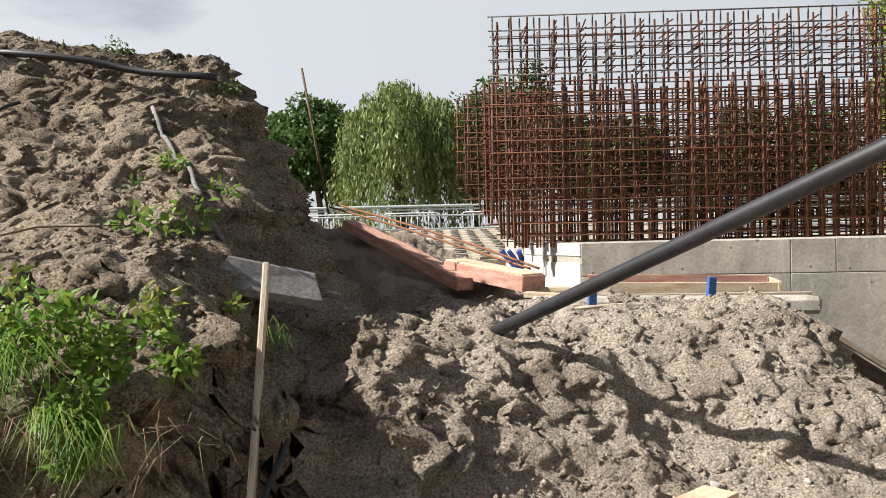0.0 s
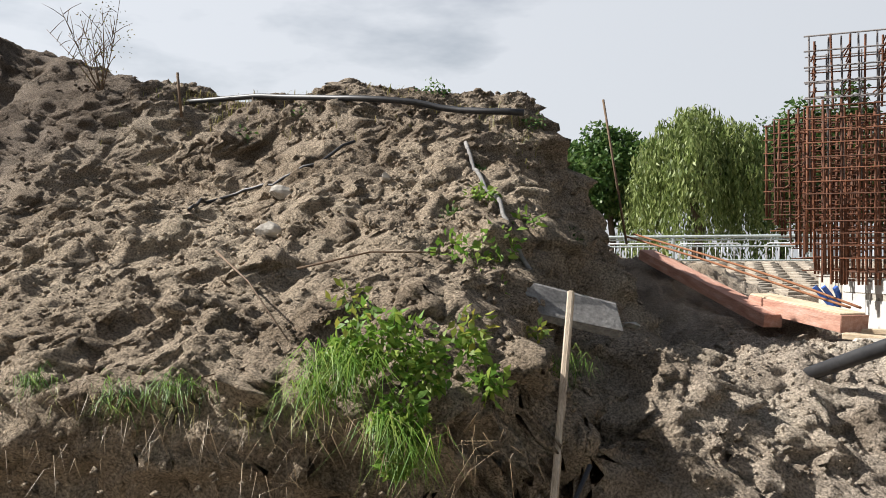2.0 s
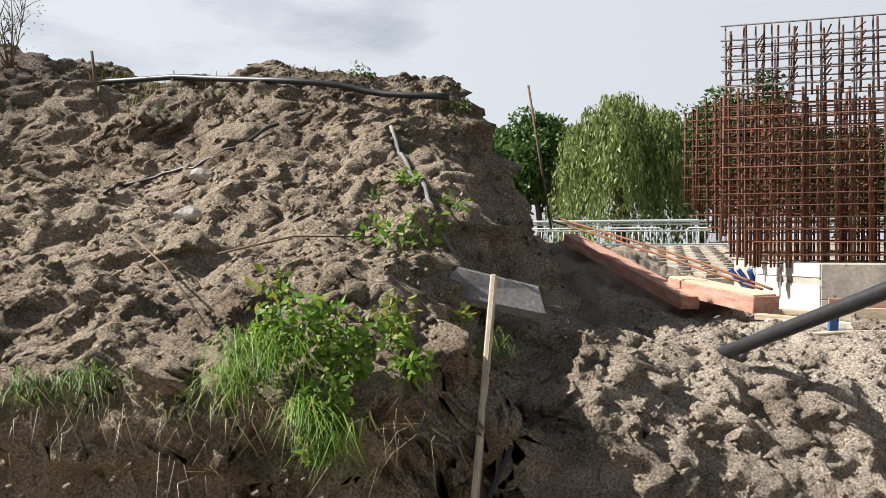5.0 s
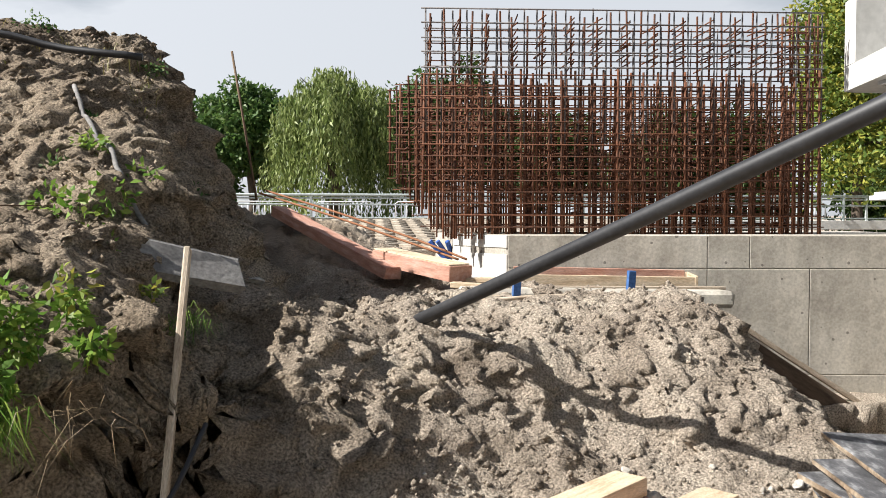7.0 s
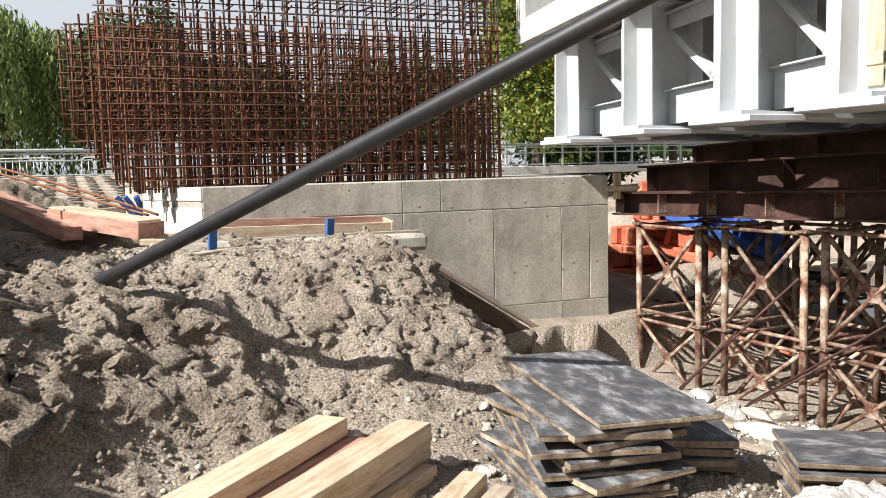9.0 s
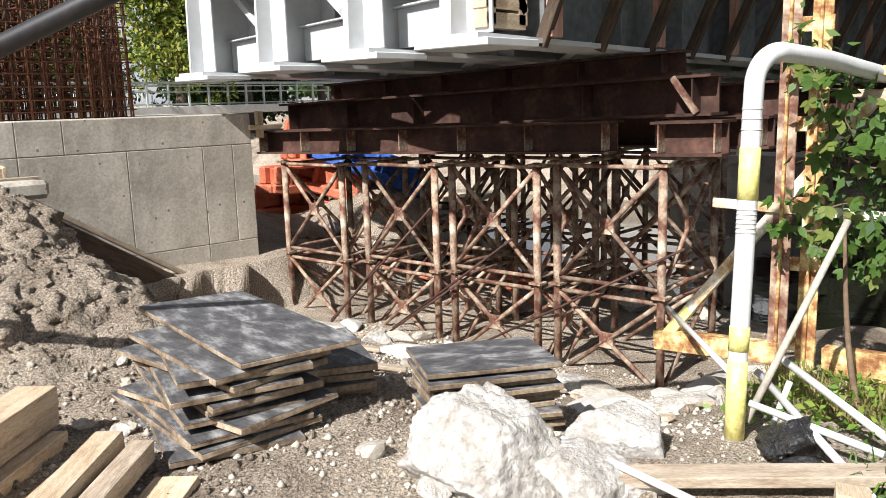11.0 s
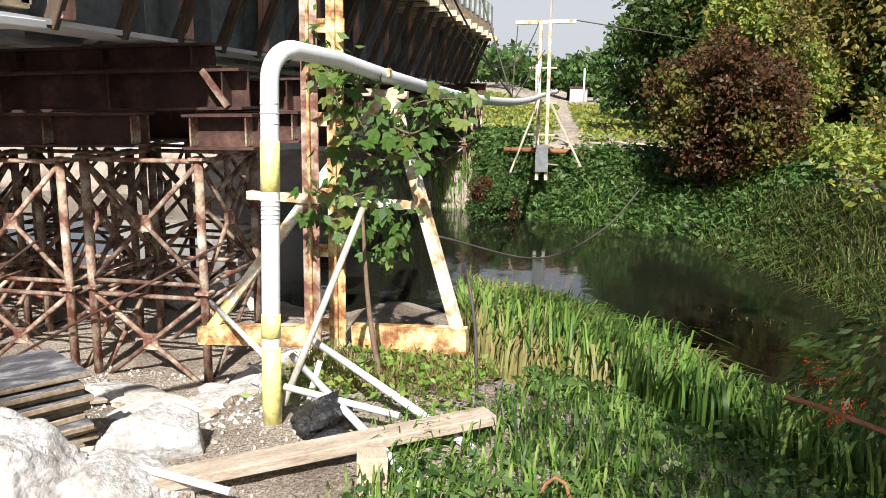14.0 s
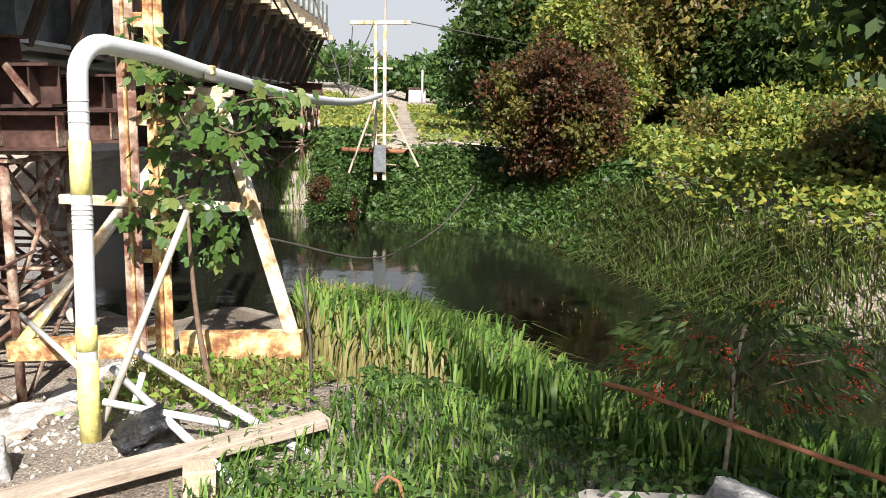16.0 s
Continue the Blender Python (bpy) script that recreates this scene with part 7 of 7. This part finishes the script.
bare_shrub("bare_shrub", (-6.35, 6.7, ground_z(-6.35, 6.7) - 0.03), 1.05, 5, "thin bare shrub standing on the crest")
for i, (a, b) in enumerate((((-2.95, 3.95, 1.85), (-2.05, 3.25, 1.42)), ((-2.3, 3.3, 1.2), (-1.95, 3.0, 1.05)), ((-3.4, 3.0, 0.9), (-2.3, 3.05, 1.28)), ((-2.5, 4.1, 1.75), (-1.7, 4.4, 1.85)))):
    a, b = Vector(a), Vector(b)
    solo("dry_twig", tube_me([a, a.lerp(b, 0.5) + Vector((0, 0, 0.05)), b], 0.008, TWIG, 5, 0.4), "dry brown twig stuck in the bank", "twig", group="twigs in the bank")

# climbing vine on the mast and frame: each big leaf is its own piece
vine = thing("climbing_vine", "green climbing vine with large leaves on the frame", "vine")
lv, lf = [], []
for k, (u, w) in enumerate(((0, 0.0), (0.25, 0.30), (0.55, 0.36), (0.8, 0.2), (1.0, 0.0))):
    lv += [(u, -w / 1.4, 0.03 - 0.05 * abs(w)), (u, 0, 0.0), (u, w / 1.4, 0.03 - 0.05 * abs(w))]
for k in range(4):
    o = 3 * k
    lf += [(o, o + 3, o + 4, o + 1), (o + 1, o + 4, o + 5, o + 2)]
leaf_me = mesh_of(lv, lf, GREENS, True, "leaf")
VMATS = [leaf_mat("vine_leaf", [(0.05, 0.11, 0.02), (0.09, 0.17, 0.03)]), leaf_mat("vine_leaf_pale", [(0.13, 0.20, 0.045), (0.21, 0.24, 0.06)])]
leaf_mes = []
for m in (VMATS[0], VMATS[0], VMATS[1]):
    q = leaf_me.copy()
    q.materials.clear()
    q.materials.append(m)
    leaf_mes.append(q)
STRANDS = [[(5.33, 1.61, 2.08), (5.35, 1.6, 1.92), (5.37, 1.52, 1.79), (5.33, 1.46, 1.62), (5.35, 1.42, 1.46), (5.37, 1.46, 1.29), (5.33, 1.41, 1.15)], [(5.33, 1.56, 1.87), (5.35, 1.4, 1.84), (5.37, 1.32, 1.73), (5.33, 1.34, 1.56), (5.35, 1.28, 1.43)], [(5.33, 1.23, 1.39), (5.35, 1.09, 1.55), (5.37, 0.95, 1.62), (5.33, 0.81, 1.64), (5.35, 0.64, 1.65)], [(5.33, 1.12, 1.48), (5.35, 0.99, 1.43), (5.37, 0.85, 1.5), (5.33, 0.76, 1.53)], [(5.33, 1.3, 1.32), (5.35, 1.17, 1.26), (5.37, 1.02, 1.36), (5.33, 0.92, 1.26)], [(5.33, 1.59, 1.06), (5.35, 1.45, 1.01), (5.37, 1.31, 1.05), (5.33, 1.15, 1.04)], [(5.33, 1.72, 0.89), (5.35, 1.53, 0.87), (5.37, 1.35, 0.91), (5.33, 1.17, 0.95), (5.35, 1.1, 0.88)], [(5.33, 1.48, 0.79), (5.35, 1.32, 0.76), (5.37, 1.18, 0.83), (5.33, 1.07, 0.79), (5.35, 1.14, 0.63)]]
rng = random.Random(77)
nleaf = 0
for si, S in enumerate(STRANDS):
    P = smooth_path(S, 0.036)
    part("stem", tube_me(P, 0.008, TWIG, 5, 0.5), vine)
    for p in P[::2] if si < 2 else P[1::2]:
        # a leaf of five leaflets that spread from one stalk
        q = p + Vector((rng.gauss(-0.06, 0.05), rng.gauss(0, 0.05), rng.gauss(0.0, 0.035)))
        nrm = Vector((rng.gauss(-1.0, 0.35), rng.gauss(-0.1, 0.5), rng.gauss(0.55, 0.35))).normalized()
        down = Vector((rng.gauss(-0.1, 0.25), rng.gauss(0, 0.5), -1.0))
        down = (down - nrm * down.dot(nrm)).normalized()
        mat_leaf = leaf_mes[rng.randrange(3)]
        size = rng.uniform(0.075, 0.115)
        for k in (-2, -1, 0, 1, 2):
            if nleaf >= 298 or rng.random() < 0.12:
                continue
            d = (Matrix.Rotation(radians(38 * k + rng.uniform(-9, 9)), 3, nrm) @ down + nrm * rng.uniform(-0.25, 0.1)).normalized()
            y_ax = nrm.cross(d).normalized()
            m = Matrix((d, y_ax, d.cross(y_ax))).transposed().to_4x4()
            m.translation = q
            part("leaf", mat_leaf, vine, m @ Matrix.Scale(size * (1.0 - 0.13 * abs(k)), 4))
            nleaf += 1
rv = np.random.RandomState(78)
VP = np.concatenate([np.array([tuple(p) for p in smooth_path(S, 0.05)]) for S in STRANDS])
VP = VP[rv.randint(0, len(VP), 520)] + rv.normal(size=(520, 3)) * np.array([0.05, 0.06, 0.055]) + np.array([0.05, 0, 0])
VD = rv.normal(size=(520, 3)) * np.array([0.3, 0.7, 0.4]) + np.array([-0.2, 0, -0.6])
vv, vf = leaf_quads(VP, VD, 0.085 * rv.uniform(0.6, 1.2, 520), rv, 0.55, 0.1)
part("small_leaves", np_mesh("small_leaves", vv, vf, GREENS), vine)
solo("vine_trunk", tube_me(smooth_path([(4.78, 1.02, -0.05), (4.9, 1.12, 0.25), (5.05, 1.2, 0.55), (5.3, 1.3, 1.0)]), 0.02, TWIG, 7, 0.5), "brown woody stem of the climbing vine", "vine")

# berry bush by the water
berry = thing("berry_bush", "young sumac bush with drooping leaves and red berries", "bush")
B0 = Vector((4.05, -1.62, -0.1))
r = np.random.RandomState(64)
BC = np.array([4.25, -1.72, 0.42])
branches = []
for i in range(15):
    tip = BC + in_ball(1, r, 0.6)[0] * np.array([0.36, 0.58, 0.26])
    branches.append(tip)
    m0 = B0.lerp(Vector((4.2, -1.68, 0.35)), 0.6 + 0.03 * i)
    part("branch", tube_me([m0, m0.lerp(Vector(tip), 0.5) + Vector((0, 0, 0.06)), Vector(tip)], 0.007, TWIG, 5, 0.4), berry)
part("stem", tube_me([B0, (4.08, -1.64, 0.1), (4.2, -1.68, 0.4), (4.22, -1.72, 0.62)], 0.013, OLD_WOOD, 7, 0.6), berry)
P = BC + in_ball(900, r, 0.3) * np.array([0.42, 0.66, 0.32])
D = (P - BC) + r.normal(size=P.shape) * 0.15
D[:, 2] -= 0.35
v, f = leaf_quads(P, D, 0.085 * r.uniform(0.6, 1.3, len(P)), r, 0.27)
part("foliage", np_mesh("foliage", v, f, DARK_LEAF), berry)
P = BC + in_ball(26, r, 0.75) * np.array([0.40, 0.62, 0.30])
C = (P[:, None] + r.normal(size=(26, 26, 3)) * np.array([0.03, 0.035, 0.02])).reshape(-1, 3)
oc = np.array([(1, 0, 0), (0, 1, 0), (-1, 0, 0), (0, -1, 0), (0, 0, 1), (0, 0, -1)]) * 0.0065
fc = np.array([(0, 1, 4), (1, 2, 4), (2, 3, 4), (3, 0, 4), (1, 0, 5), (2, 1, 5), (3, 2, 5), (0, 3, 5)])
bb = part("berry_cluster", np_mesh("berries", (C[:, None] + oc[None]).reshape(-1, 3), (fc[None] + (np.arange(len(C)) * 6)[:, None, None]).reshape(-1, 3), BERRY, True), berry, label="clusters of small red berries")
bb["kind"] = "stuff"

# ---- far pole and bank across the river ----
pole = thing("cable_pole", "white and rusty twin cable pole with crossarm across the river", "pole")
FX = 16.6


def far_pt(y, z, x=0.0):
    return (FX + x, -0.27 + (y + 0.27) * 1.11, 1.69 + (z - 1.69) * 1.11)


for y in (1.02, 0.86):
    steel("upright", far_pt(y, 0.15), far_pt(y, 2.86), 0.06, 0.065, RUST_WHITE, pole)
steel("foot_plate", far_pt(0.94, 0.30, -0.08), far_pt(0.94, 0.78, -0.08), 0.03, 0.24, GREY_SHADE_STEEL, pole, "grey steel foot plate")
steel("crossarm", far_pt(1.46, 2.86), far_pt(0.42, 2.88), 0.08, 0.07, RUST_WHITE, pole)
for z in (0.95, 1.5, 2.1):
    steel("rung", far_pt(1.2, z), far_pt(0.72, z), 0.045, 0.035, OLD_WOOD, pole)
steel("brace", far_pt(1.5, 0.25), far_pt(1.02, 1.55), 0.04, 0.04, OLD_WOOD, pole)
steel("brace", far_pt(0.25, 0.40), far_pt(0.86, 1.60), 0.04, 0.04, OLD_WOOD, pole)
steel("stay", far_pt(1.42, 2.8), far_pt(1.2, 1.6, -2.8), 0.02, 0.02, ROPE, pole)
steel("stay", far_pt(0.94, 2.4), far_pt(1.03, 1.58, -4.2), 0.015, 0.015, ROPE, pole)
steel("mast_tip", far_pt(0.86, 2.8), far_pt(0.84, 4.4), 0.035, 0.035, OLD_WOOD, pole)
solo("overhead_wire", tube_me([far_pt(0.45, 2.9), (21, -2.2, 2.9), (26, -5.5, 3.1)], 0.012, ROPE, 5), "thin overhead wire leaving the pole", "cable")
solo("pipe_beam", rod_me(2.6, 0.05, RUST_ROD, 8), "rusty pipe lying across the bank", "pipe", along((17.6, 1.9, 0.50), (17.6, -0.6, 0.46)))
for i in range(16):
    r2 = random.Random(1200 + i)
    x, y = r2.uniform(17.4, 20.5), r2.uniform(-1.4, 1.9)
    an, L = r2.uniform(0, 3.1), r2.uniform(0.4, 1.3)
    z = ground_z(x, y) + 0.10 + 0.02 * (i % 4)
    board("scrap_board", (x, y, z), (x + L * math.cos(an), y + L * math.sin(an), z + r2.uniform(-0.02, 0.10)), 0.14, 0.03, r2.choice((OLD_WOOD, PINE, CONCRETE)), "grey scrap board lying on the far bank", "board", "far bank scrap", seed=i)
hut = thing("distant_hut", "small white hut with a dark roof far off", "hut")
part("wall", box_me(1.5, 1.5, 1.2, CONCRETE_PALE, 0.05), hut, pose(75, 2.6, ground_z(75, 2.6) + 0.6))
part("roof", box_me(1.8, 1.8, 0.15, STEEL_BROWN, 0.05), hut, pose(75, 2.6, ground_z(75, 2.6) + 1.25))
for i, (x, y, h) in enumerate(((64, 5.4, 2.6), (70, 2.0, 2.8))):
    solo("utility_pole", rod_me(h, 0.08, CONCRETE_PALE, 8), "pale concrete utility pole far off", "pole", along((x, y, ground_z(x, y)), (x, y, ground_z(x, y) + h)), "utility poles")
